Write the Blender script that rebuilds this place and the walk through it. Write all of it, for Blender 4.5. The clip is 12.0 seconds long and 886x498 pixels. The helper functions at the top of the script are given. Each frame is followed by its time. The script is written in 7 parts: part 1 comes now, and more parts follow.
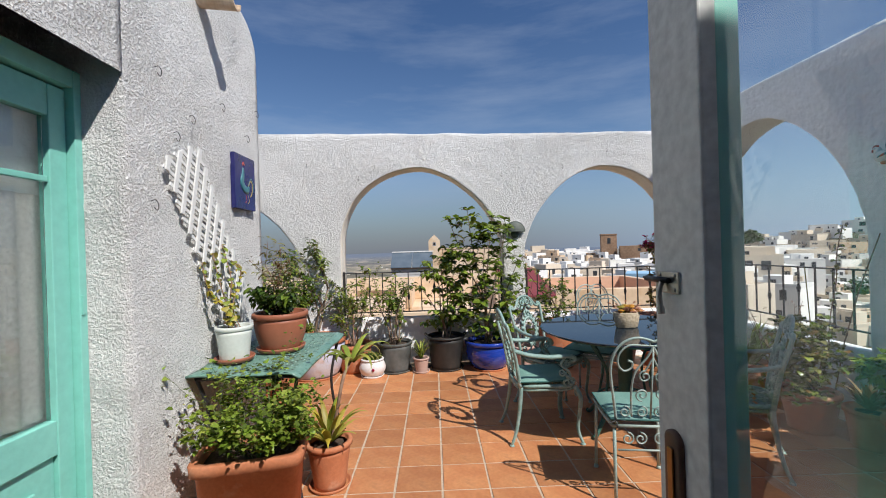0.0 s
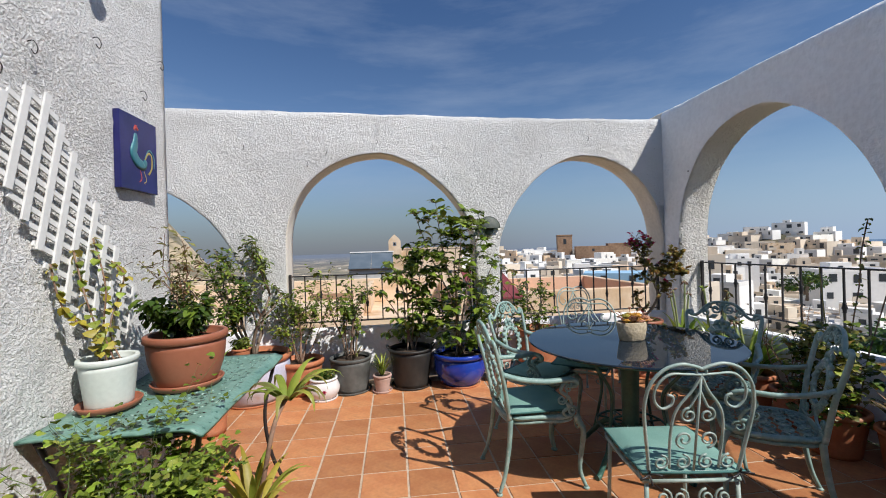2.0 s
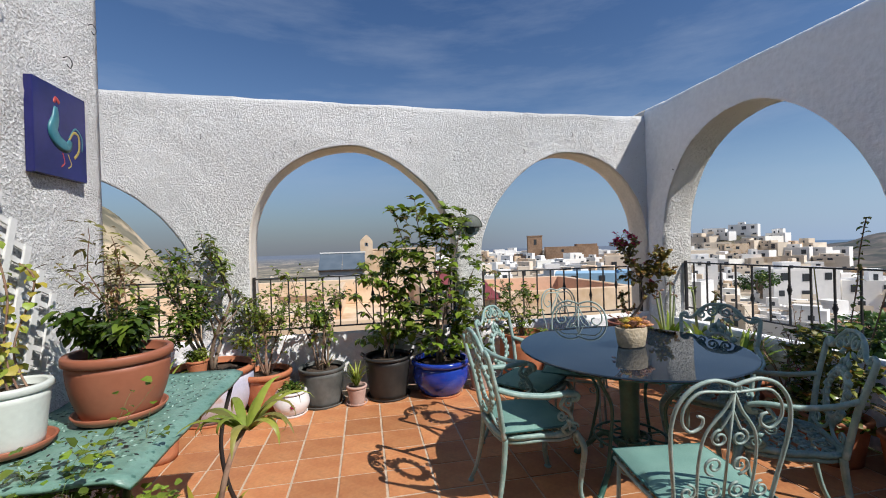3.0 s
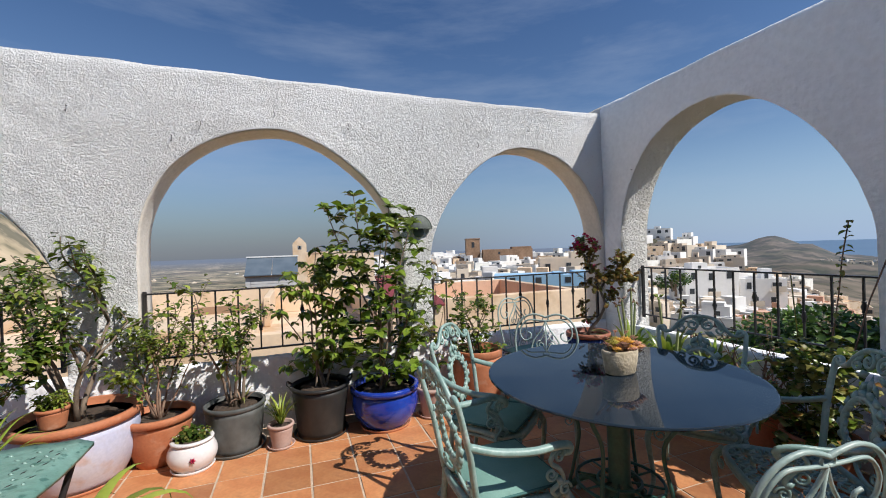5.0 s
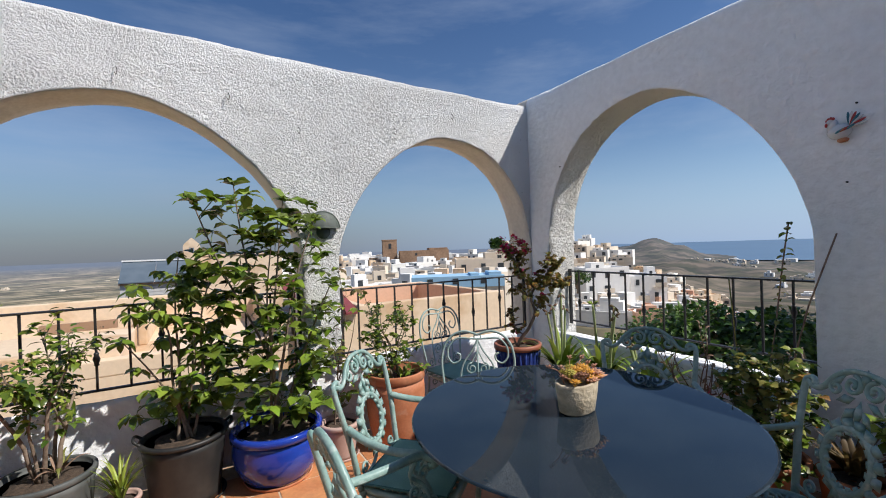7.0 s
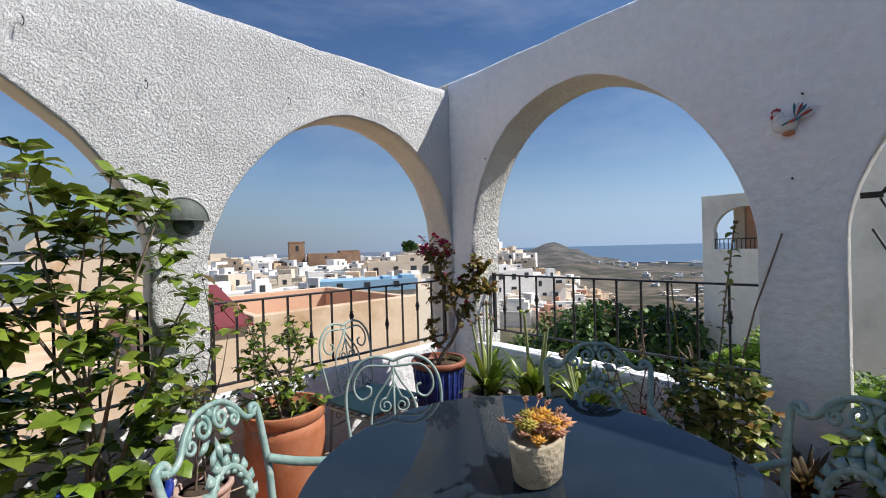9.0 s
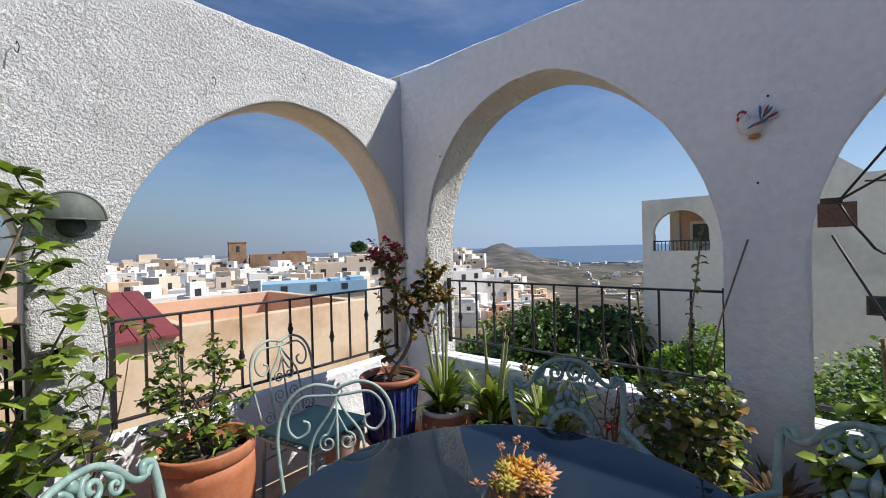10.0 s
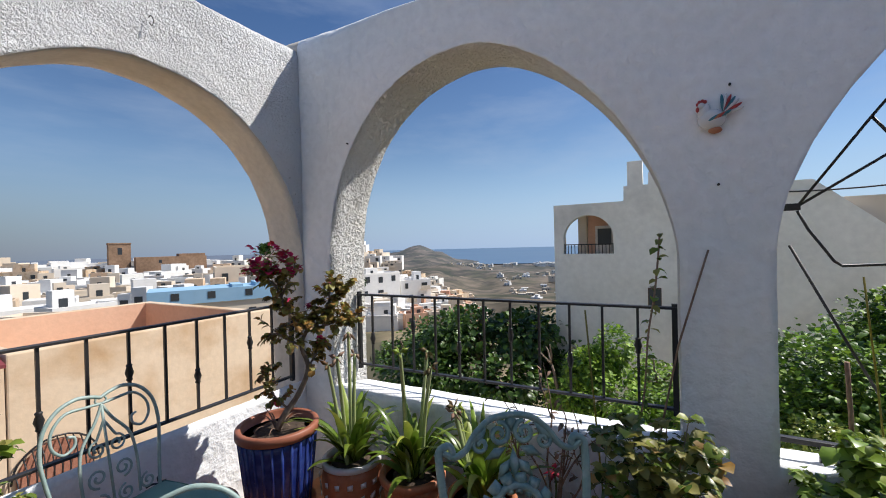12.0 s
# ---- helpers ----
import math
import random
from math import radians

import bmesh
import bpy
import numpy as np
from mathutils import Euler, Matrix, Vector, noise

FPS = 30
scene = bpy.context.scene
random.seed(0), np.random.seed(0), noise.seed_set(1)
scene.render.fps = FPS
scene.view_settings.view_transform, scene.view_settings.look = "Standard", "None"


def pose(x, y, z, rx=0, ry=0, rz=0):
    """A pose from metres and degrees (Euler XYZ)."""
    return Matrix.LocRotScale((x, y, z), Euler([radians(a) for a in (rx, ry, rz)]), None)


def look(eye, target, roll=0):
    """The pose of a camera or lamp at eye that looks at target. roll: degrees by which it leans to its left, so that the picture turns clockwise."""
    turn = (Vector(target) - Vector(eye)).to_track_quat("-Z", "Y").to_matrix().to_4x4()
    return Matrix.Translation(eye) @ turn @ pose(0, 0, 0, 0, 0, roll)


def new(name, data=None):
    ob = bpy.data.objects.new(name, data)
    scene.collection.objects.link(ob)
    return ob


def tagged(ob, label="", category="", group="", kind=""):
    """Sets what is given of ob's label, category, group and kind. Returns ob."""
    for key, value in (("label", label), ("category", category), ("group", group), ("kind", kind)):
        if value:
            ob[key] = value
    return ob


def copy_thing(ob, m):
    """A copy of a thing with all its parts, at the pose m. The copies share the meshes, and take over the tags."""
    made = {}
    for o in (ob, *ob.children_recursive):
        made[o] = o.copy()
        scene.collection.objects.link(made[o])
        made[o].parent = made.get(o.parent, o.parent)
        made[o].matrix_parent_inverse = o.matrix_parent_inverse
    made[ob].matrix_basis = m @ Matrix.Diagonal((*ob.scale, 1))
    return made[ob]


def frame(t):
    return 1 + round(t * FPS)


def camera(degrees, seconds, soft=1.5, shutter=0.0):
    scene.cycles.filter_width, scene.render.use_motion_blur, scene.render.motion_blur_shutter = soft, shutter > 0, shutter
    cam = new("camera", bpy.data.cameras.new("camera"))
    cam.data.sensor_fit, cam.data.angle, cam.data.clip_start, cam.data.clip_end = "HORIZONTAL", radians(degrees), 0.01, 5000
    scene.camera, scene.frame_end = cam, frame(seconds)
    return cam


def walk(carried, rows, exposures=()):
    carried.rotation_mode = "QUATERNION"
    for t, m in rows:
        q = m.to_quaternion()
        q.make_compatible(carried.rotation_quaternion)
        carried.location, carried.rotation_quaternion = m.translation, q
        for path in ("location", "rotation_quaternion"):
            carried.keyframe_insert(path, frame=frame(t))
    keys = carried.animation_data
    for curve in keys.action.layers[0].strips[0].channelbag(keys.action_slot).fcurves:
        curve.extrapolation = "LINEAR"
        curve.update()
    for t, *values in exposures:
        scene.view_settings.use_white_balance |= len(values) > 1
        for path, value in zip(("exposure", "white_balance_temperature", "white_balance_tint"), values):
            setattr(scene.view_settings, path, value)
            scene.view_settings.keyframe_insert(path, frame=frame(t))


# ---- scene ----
cam = camera(94.6, 12.0, soft=1.0)
PATH = [
    (0, (-0.039, 0.352, 1.387), (0.003, 2.352, 1.383), -1.7),
    (0.5, (-0.036, 0.538, 1.392), (0.045, 2.536, 1.386), -1.6),
    (1, (-0.046, 0.682, 1.4), (0.082, 2.678, 1.392), -1.7),
    (1.5, (-0.067, 0.814, 1.402), (0.113, 2.805, 1.393), -1.6),
    (2, (-0.076, 0.987, 1.366), (0.162, 2.973, 1.359), -1.7),
    (2.5, (-0.102, 1.142, 1.351), (0.2, 3.119, 1.343), -1.7),
    (3, (-0.117, 1.26, 1.361), (0.258, 3.225, 1.353), -1.7),
    (5, (-0.064, 1.799, 1.383), (0.6, 3.685, 1.379), -1.8),
    (5.5, (-0.033, 1.941, 1.392), (0.718, 3.795, 1.383), -1.8),
    (6, (0.006, 2.072, 1.384), (0.854, 3.883, 1.374), -1.9),
    (6.5, (0.057, 2.169, 1.387), (0.994, 3.936, 1.376), -2.0),
    (7, (0.154, 2.298, 1.398), (1.184, 4.013, 1.387), -1.9),
    (9, (0.454, 2.745, 1.381), (1.823, 4.203, 1.371), -1.6),
    (9.5, (0.564, 2.85, 1.403), (2.016, 4.226, 1.39), -1.5),
    (10, (0.615, 2.932, 1.405), (2.151, 4.213, 1.392), -1.5),
    (10.5, (0.722, 3.007, 1.41), (2.331, 4.194, 1.396), -1.5),
    (11, (0.817, 3.101, 1.426), (2.494, 4.191, 1.412), -1.5),
    (11.5, (0.915, 3.165, 1.437), (2.64, 4.177, 1.422), -1.4),
    (12, (1.043, 3.219, 1.441), (2.804, 4.167, 1.427), -1.4),
]
walk(cam, [(t, look(eye, target, roll)) for t, eye, target, roll in PATH], exposures=[(0, 0.06), (3, 0.05), (7, 0.10), (9.5, 0.16), (12, 0.17)])

# ---- world, sun ----
SUN = Vector((0.6, -0.65, 1.0)).normalized()
world = bpy.data.worlds.new("world")
scene.world = world
world.use_nodes = True
wn, wl = world.node_tree.nodes, world.node_tree.links
wn.clear()
sky = wn.new("ShaderNodeTexSky")
sky.sky_type, sky.sun_disc = "NISHITA", False
sky.sun_elevation = math.asin(SUN.z)
sky.sun_rotation = math.atan2(SUN.x, SUN.y)
sky.altitude, sky.air_density, sky.dust_density, sky.ozone_density = 200, 1.0, 0.25, 3.0
bg = wn.new("ShaderNodeBackground")
bg.inputs["Strength"].default_value = 0.095
wout = wn.new("ShaderNodeOutputWorld")
# thin streaky cloud mixed into the sky
wtc = wn.new("ShaderNodeTexCoord")
wmap = wn.new("ShaderNodeMapping")
wmap.inputs["Scale"].default_value = (1.0, 1.5, 5.5)
wnoise = wn.new("ShaderNodeTexNoise")
wnoise.inputs["Scale"].default_value, wnoise.inputs["Detail"].default_value = 2.2, 7
wnoise.inputs["Roughness"].default_value = 0.6
wramp = wn.new("ShaderNodeValToRGB")
wramp.color_ramp.elements[0].position, wramp.color_ramp.elements[1].position = 0.44, 0.86
wramp.color_ramp.elements[1].color = (0.36, 0.36, 0.36, 1)
wmix = wn.new("ShaderNodeMixRGB")
wmix.inputs["Color2"].default_value = (4.6, 5.4, 6.8, 1)
wl.new(wtc.outputs["Generated"], wmap.inputs["Vector"])
wl.new(wmap.outputs["Vector"], wnoise.inputs["Vector"])
wl.new(wnoise.outputs["Fac"], wramp.inputs["Fac"])
wl.new(wramp.outputs["Color"], wmix.inputs["Fac"])
# deeper blue overhead
wzen = wn.new("ShaderNodeSeparateXYZ")
wl.new(wtc.outputs["Generated"], wzen.inputs["Vector"])
wup = wn.new("ShaderNodeMapRange")
wup.inputs["From Min"].default_value, wup.inputs["From Max"].default_value = 0.06, 0.50
wl.new(wzen.outputs["Z"], wup.inputs["Value"])
wdeep = wn.new("ShaderNodeMixRGB")
wdeep.blend_type = "MULTIPLY"
wdeep.inputs["Color2"].default_value = (0.60, 0.76, 0.95, 1)
wl.new(wup.outputs["Result"], wdeep.inputs["Fac"]), wl.new(sky.outputs["Color"], wdeep.inputs["Color1"])
wl.new(wdeep.outputs["Color"], wmix.inputs["Color1"])
# haze low down: grey blue inland, paler towards the sea
wsep = wn.new("ShaderNodeSeparateXYZ")
wl.new(wtc.outputs["Generated"], wsep.inputs["Vector"])
wlow = wn.new("ShaderNodeMapRange")
wlow.interpolation_type = "SMOOTHSTEP"
wlow.inputs["From Min"].default_value, wlow.inputs["From Max"].default_value = 0.24, -0.02
wlow.inputs["To Max"].default_value = 0.86
wl.new(wsep.outputs["Z"], wlow.inputs["Value"])
weast = wn.new("ShaderNodeMapRange")
weast.inputs["From Min"].default_value, weast.inputs["From Max"].default_value = 0.1, 1.0
wl.new(wsep.outputs["X"], weast.inputs["Value"])
whaze = wn.new("ShaderNodeMixRGB")
whaze.inputs["Color1"].default_value = (1.13, 1.49, 2.2, 1)
whaze.inputs["Color2"].default_value = (3.5, 5.1, 7.7, 1)
wl.new(weast.outputs["Result"], whaze.inputs["Fac"])
wfin = wn.new("ShaderNodeMixRGB")
wl.new(wlow.outputs["Result"], wfin.inputs["Fac"])
wl.new(wmix.outputs["Color"], wfin.inputs["Color1"]), wl.new(whaze.outputs["Color"], wfin.inputs["Color2"])
wl.new(wfin.outputs["Color"], bg.inputs["Color"])
wl.new(bg.outputs["Background"], wout.inputs["Surface"])

sun = new("sun", bpy.data.lights.new("sun", "SUN"))
sun.data.energy, sun.data.angle, sun.data.color = 4.95, radians(0.55), (1.0, 0.96, 0.905)
sun.matrix_world = look(SUN * 50, (0, 0, 0))


# ---- materials ----
def material(name, color, rough=0.7, metal=0.0, color2=None, scale=6.0, spread=(0.35, 0.7), bump=0.0, bump_scale=60.0,
             spec=0.5, rand=0.0, stain=None, stain_scale=2.0, stain_at=(0.55, 0.75), fine=0.12, transmission=0.0, coat=0.0, detail=6):
    """A principled material: two colours mixed by noise, fine grain, stains, a bump."""
    m = bpy.data.materials.new(name)
    m.use_nodes = True
    n, l = m.node_tree.nodes, m.node_tree.links
    b = n["Principled BSDF"]
    b.inputs["Roughness"].default_value, b.inputs["Metallic"].default_value = rough, metal
    b.inputs["Specular IOR Level"].default_value = spec
    b.inputs["Transmission Weight"].default_value = transmission
    b.inputs["Coat Weight"].default_value = coat
    tc = n.new("ShaderNodeTexCoord")
    out = None

    def noise_ramp(sc, lo, hi, det=6):
        t = n.new("ShaderNodeTexNoise")
        t.inputs["Scale"].default_value, t.inputs["Detail"].default_value = sc, det
        l.new(tc.outputs["Object"], t.inputs["Vector"])
        r = n.new("ShaderNodeMapRange")
        r.inputs["From Min"].default_value, r.inputs["From Max"].default_value = lo, hi
        l.new(t.outputs["Fac"], r.inputs["Value"])
        return r.outputs["Result"]

    def mix(fac, a, c, mode="MIX"):
        x = n.new("ShaderNodeMixRGB")
        x.blend_type = mode
        for sock, v in (("Fac", fac), ("Color1", a), ("Color2", c)):
            if hasattr(v, "is_linked"):
                l.new(v, x.inputs[sock])
            else:
                x.inputs[sock].default_value = v if sock == "Fac" else (*v, 1)[:4]
        return x.outputs["Color"]

    out = mix(noise_ramp(scale, *spread), color, color2) if color2 else mix(0.0, color, color)
    if stain:
        out = mix(noise_ramp(stain_scale, *stain_at), out, stain)
    if fine:
        g = noise_ramp(bump_scale, 0.3, 0.7, 3)
        dark = n.new("ShaderNodeMapRange")
        dark.inputs["To Min"].default_value, dark.inputs["To Max"].default_value = 1 - fine, 1 + fine
        l.new(g, dark.inputs["Value"])
        v = n.new("ShaderNodeHueSaturation")
        l.new(dark.outputs["Result"], v.inputs["Value"])
        l.new(out, v.inputs["Color"])
        out = v.outputs["Color"]
    if rand:
        oi, ge = n.new("ShaderNodeObjectInfo"), n.new("ShaderNodeNewGeometry")
        add = n.new("ShaderNodeMath")
        add.operation = "ADD"
        l.new(oi.outputs["Random"], add.inputs[0]), l.new(ge.outputs["Random Per Island"], add.inputs[1])
        fr = n.new("ShaderNodeMath")
        fr.operation = "FRACT"
        l.new(add.outputs[0], fr.inputs[0])
        mr = n.new("ShaderNodeMapRange")
        mr.inputs["To Min"].default_value, mr.inputs["To Max"].default_value = 1 - rand, 1 + rand
        l.new(fr.outputs[0], mr.inputs["Value"])
        hs = n.new("ShaderNodeHueSaturation")
        l.new(mr.outputs["Result"], hs.inputs["Value"])
        l.new(out, hs.inputs["Color"])
        out = hs.outputs["Color"]
    l.new(out, b.inputs["Base Color"])
    if bump:
        t = n.new("ShaderNodeTexNoise")
        t.inputs["Scale"].default_value, t.inputs["Detail"].default_value = bump_scale, detail
        l.new(tc.outputs["Object"], t.inputs["Vector"])
        bp = n.new("ShaderNodeBump")
        bp.inputs["Strength"].default_value, bp.inputs["Distance"].default_value = 1.0, bump
        l.new(t.outputs["Fac"], bp.inputs["Height"])
        l.new(bp.outputs["Normal"], b.inputs["Normal"])
    return m


M = {}


def stucco_material(name, base, base2, coarse=1.0, depth=0.013):
    """Sprayed stucco: centimetre grains with pits, over broad lumps."""
    m = bpy.data.materials.new(name)
    m.use_nodes = True
    n, l = m.node_tree.nodes, m.node_tree.links
    b = n["Principled BSDF"]
    b.inputs["Roughness"].default_value = 0.93
    b.inputs["Specular IOR Level"].default_value = 0.25
    tc = n.new("ShaderNodeTexCoord")

    def nz(scale, det, rough, lo, hi, dist=0.0):
        t = n.new("ShaderNodeTexNoise")
        t.inputs["Scale"].default_value, t.inputs["Detail"].default_value = scale, det
        t.inputs["Roughness"].default_value, t.inputs["Distortion"].default_value = rough, dist
        l.new(tc.outputs["Object"], t.inputs["Vector"])
        r = n.new("ShaderNodeMapRange")
        r.inputs["From Min"].default_value, r.inputs["From Max"].default_value = lo, hi
        l.new(t.outputs["Fac"], r.inputs["Value"])
        return r.outputs["Result"]

    def arith(op, a, c):
        x = n.new("ShaderNodeMath")
        x.operation = op
        for i, v in enumerate((a, c)):
            if hasattr(v, "is_linked"):
                l.new(v, x.inputs[i])
            else:
                x.inputs[i].default_value = v
        return x.outputs[0]

    grain = nz(78 * coarse, 4, 0.62, 0.36, 0.56)
    fine = nz(190 * coarse, 2, 0.5, 0.3, 0.7)
    lump = nz(24 * coarse, 3, 0.5, 0.25, 0.75)
    patch = nz(1.4, 3, 0.5, 0.40, 0.62)
    h = arith("ADD", arith("MULTIPLY", grain, arith("ADD", arith("MULTIPLY", patch, 0.45), 0.55)), arith("ADD", arith("MULTIPLY", lump, 0.55), arith("MULTIPLY", fine, 0.25)))
    bp = n.new("ShaderNodeBump")
    bp.inputs["Strength"].default_value, bp.inputs["Distance"].default_value = 1.0, depth
    l.new(h, bp.inputs["Height"]), l.new(bp.outputs["Normal"], b.inputs["Normal"])
    x = n.new("ShaderNodeMixRGB")
    x.inputs["Color1"].default_value, x.inputs["Color2"].default_value = (*base, 1), (*base2, 1)
    l.new(nz(2.2, 6, 0.6, 0.42, 0.72), x.inputs["Fac"])
    # scattered pits, their small shadows mixed into the colour
    y = n.new("ShaderNodeMixRGB")
    y.inputs["Color2"].default_value = (0.47, 0.44, 0.39, 1)
    pit = nz(46 * coarse, 4, 0.65, 0.35, 0.28)
    pit2 = n.new("ShaderNodeClamp")
    l.new(pit, pit2.inputs["Value"])
    l.new(arith("MULTIPLY", pit2.outputs[0], 0.8), y.inputs["Fac"])
    l.new(x.outputs["Color"], y.inputs["Color1"])
    l.new(y.outputs["Color"], b.inputs["Base Color"])
    return m


M["stucco"] = stucco_material("rough white stucco", (0.90, 0.895, 0.88), (0.84, 0.83, 0.81))
M["smooth"] = material("smooth white render", (0.93, 0.93, 0.935), 0.9, color2=(0.89, 0.89, 0.89), scale=2.5, bump=0.014, bump_scale=22, fine=0.04, detail=8)
# north arch undersides and sides: warm bounce off the tan house mixed into the colour
M["intrados"] = material("render tinted by bounced light", (0.66, 0.60, 0.52), 0.9, color2=(0.72, 0.67, 0.60), scale=4, bump=0.006, bump_scale=30, fine=0.06)
# east arch reveals: rough white plaster, creamed slightly to carry bounced light
M["jamb"] = stucco_material("rough plaster warmed by bounced light", (0.84, 0.82, 0.78), (0.77, 0.74, 0.68), 0.5, 0.026)
M["tile"] = material("terracotta floor tile", (0.43, 0.165, 0.068), 0.5, color2=(0.53, 0.245, 0.105), scale=5, bump=0.0015, bump_scale=40, rand=0.20, fine=0.08, stain=(0.30, 0.12, 0.06), stain_scale=6, stain_at=(0.6, 0.8))
M["grout"] = material("floor grout", (0.46, 0.35, 0.25), 0.9, color2=(0.56, 0.45, 0.34), scale=20, bump=0.002, bump_scale=120)
M["iron"] = material("black painted iron", (0.018, 0.018, 0.022), 0.45, color2=(0.03, 0.025, 0.022), bump=0.001, bump_scale=90)
M["white"] = material("white paint", (0.78, 0.78, 0.76), 0.5, color2=(0.70, 0.70, 0.68), scale=3, bump=0.001, bump_scale=40, fine=0.04)
M["greenpaint"] = material("turquoise green door paint", (0.20, 0.54, 0.46), 0.45, color2=(0.24, 0.60, 0.52), scale=2, bump=0.001, bump_scale=30, fine=0.05)
M["tan"] = material("tan render", (0.68, 0.52, 0.36), 0.9, color2=(0.75, 0.59, 0.43), scale=0.6, bump=0.004, bump_scale=12, fine=0.04, stain=(0.50, 0.31, 0.16), stain_scale=1.1, stain_at=(0.50, 0.72))
M["pink"] = material("salmon render", (0.62, 0.37, 0.25), 0.9, color2=(0.68, 0.43, 0.3), scale=0.8, bump=0.004, bump_scale=12, fine=0.04)
M["house"] = material("white house wall", (0.86, 0.84, 0.81), 0.9, color2=(0.78, 0.75, 0.70), scale=0.15, rand=0.10, fine=0.03, bump_scale=2)
M["housecream"] = material("cream house wall", (0.72, 0.62, 0.50), 0.9, color2=(0.64, 0.54, 0.42), scale=0.2, rand=0.12, fine=0.03, bump_scale=2)
M["housegrey"] = material("weathered grey house wall", (0.88, 0.86, 0.80), 0.95, color2=(0.83, 0.80, 0.72), scale=0.7, bump=0.01, bump_scale=6, fine=0.05, stain=(0.58, 0.57, 0.52), stain_scale=0.6, stain_at=(0.55, 0.8))
M["houseblue"] = material("pale blue house wall", (0.28, 0.48, 0.66), 0.9, color2=(0.33, 0.52, 0.68), scale=0.4, fine=0.03, bump_scale=2)
M["brownstone"] = material("brown stone tower", (0.27, 0.165, 0.10), 0.95, color2=(0.38, 0.24, 0.15), scale=0.5, bump=0.05, bump_scale=2, fine=0.1)
M["darkwin"] = material("dark window", (0.04, 0.045, 0.05), 0.3, fine=0, bump_scale=2)
M["hutgrey"] = material("pale grey painted boards", (0.50, 0.49, 0.48), 0.7, color2=(0.58, 0.57, 0.55), scale=2, fine=0.05, bump_scale=8)
M["collector"] = material("blue grey collector glass", (0.10, 0.13, 0.16), 0.18, color2=(0.13, 0.16, 0.19), scale=2, fine=0.03, bump_scale=2)
M["redroof"] = material("red metal roof", (0.19, 0.035, 0.042), 0.75, color2=(0.24, 0.055, 0.058), scale=1, fine=0.06, bump_scale=8)
M["rooftile"] = material("red clay roof", (0.33, 0.13, 0.08), 0.8, color2=(0.42, 0.2, 0.13), scale=1)
M["wood"] = material("dark brown wood", (0.09, 0.045, 0.025), 0.5, color2=(0.14, 0.07, 0.04), scale=12)
M["sea"] = material("sea", (0.085, 0.155, 0.25), 0.6, color2=(0.10, 0.175, 0.27), scale=0.002, fine=0)


def mesh_ob(name, bm, mat, parent=None, label="", kind="", smooth=False):
    me = bpy.data.meshes.new(name)
    bm.to_mesh(me)
    bm.free()
    for mt in (mat if isinstance(mat, (list, tuple)) else [mat]):
        me.materials.append(M[mt])
    if smooth:
        me.shade_smooth()
    ob = new(name, me)
    if parent:
        ob.parent = parent
    return tagged(ob, label=label, kind=kind)


part = mesh_ob


def empty(name, loc=(0, 0, 0), rz=0.0, label="", category="", group="", kind=""):
    e = new(name)
    e.empty_display_size = 0.1
    e.location = loc
    e.rotation_euler = (0, 0, rz)
    return tagged(e, label, category, group, kind)


def box(bm, x0, y0, z0, x1, y1, z1, bevel=0.0, mi=0):
    vs = [bm.verts.new(p) for p in itertools_product((x0, x1), (y0, y1), (z0, z1))]
    fs = [bm.faces.new([vs[i] for i in q]) for q in ((0, 1, 3, 2), (4, 6, 7, 5), (0, 4, 5, 1), (2, 3, 7, 6), (0, 2, 6, 4), (1, 5, 7, 3))]
    for f in fs:
        f.material_index = mi
    if bevel:
        es = list({e for f in fs for e in f.edges})
        bmesh.ops.bevel(bm, geom=es, offset=bevel, segments=2, profile=0.5, affect="EDGES", clamp_overlap=True)
    return bm


def itertools_product(a, b, c):
    return [(x, y, z) for x in a for y in b for z in c]


def boxes(*args, bevel=0.0):
    bm = bmesh.new()
    for a in args:
        box(bm, *a, bevel=bevel)
    return bm


def sweep(bm, pts, r, sides=6, closed=False, flat=1.0, caps=True):
    """A tube along points; r: one radius or a list."""
    pts = [Vector(p) for p in pts]
    n = len(pts)
    rings, up = [], None
    for i, p in enumerate(pts):
        if closed:
            d = pts[(i + 1) % n] - pts[i - 1]
        else:
            d = pts[min(i + 1, n - 1)] - pts[max(i - 1, 0)]
        d = d.normalized() if d.length > 1e-9 else Vector((0, 0, 1))
        if up is None:
            up = d.orthogonal().normalized()
        up = (up - d * up.dot(d))
        up = up.normalized() if up.length > 1e-6 else d.orthogonal().normalized()
        side = d.cross(up)
        rr = r[i] if isinstance(r, (list, tuple)) else r
        rings.append([bm.verts.new(p + (up * math.cos(a) + side * math.sin(a) * flat) * rr) for a in (2 * math.pi * k / sides for k in range(sides))])
    for i in range(n if closed else n - 1):
        a, b = rings[i], rings[(i + 1) % n]
        for k in range(sides):
            f = bm.faces.new((a[k], a[(k + 1) % sides], b[(k + 1) % sides], b[k]))
            f.smooth = True
    if not closed and caps:
        bm.faces.new(rings[0][::-1])
        bm.faces.new(rings[-1])
    return bm


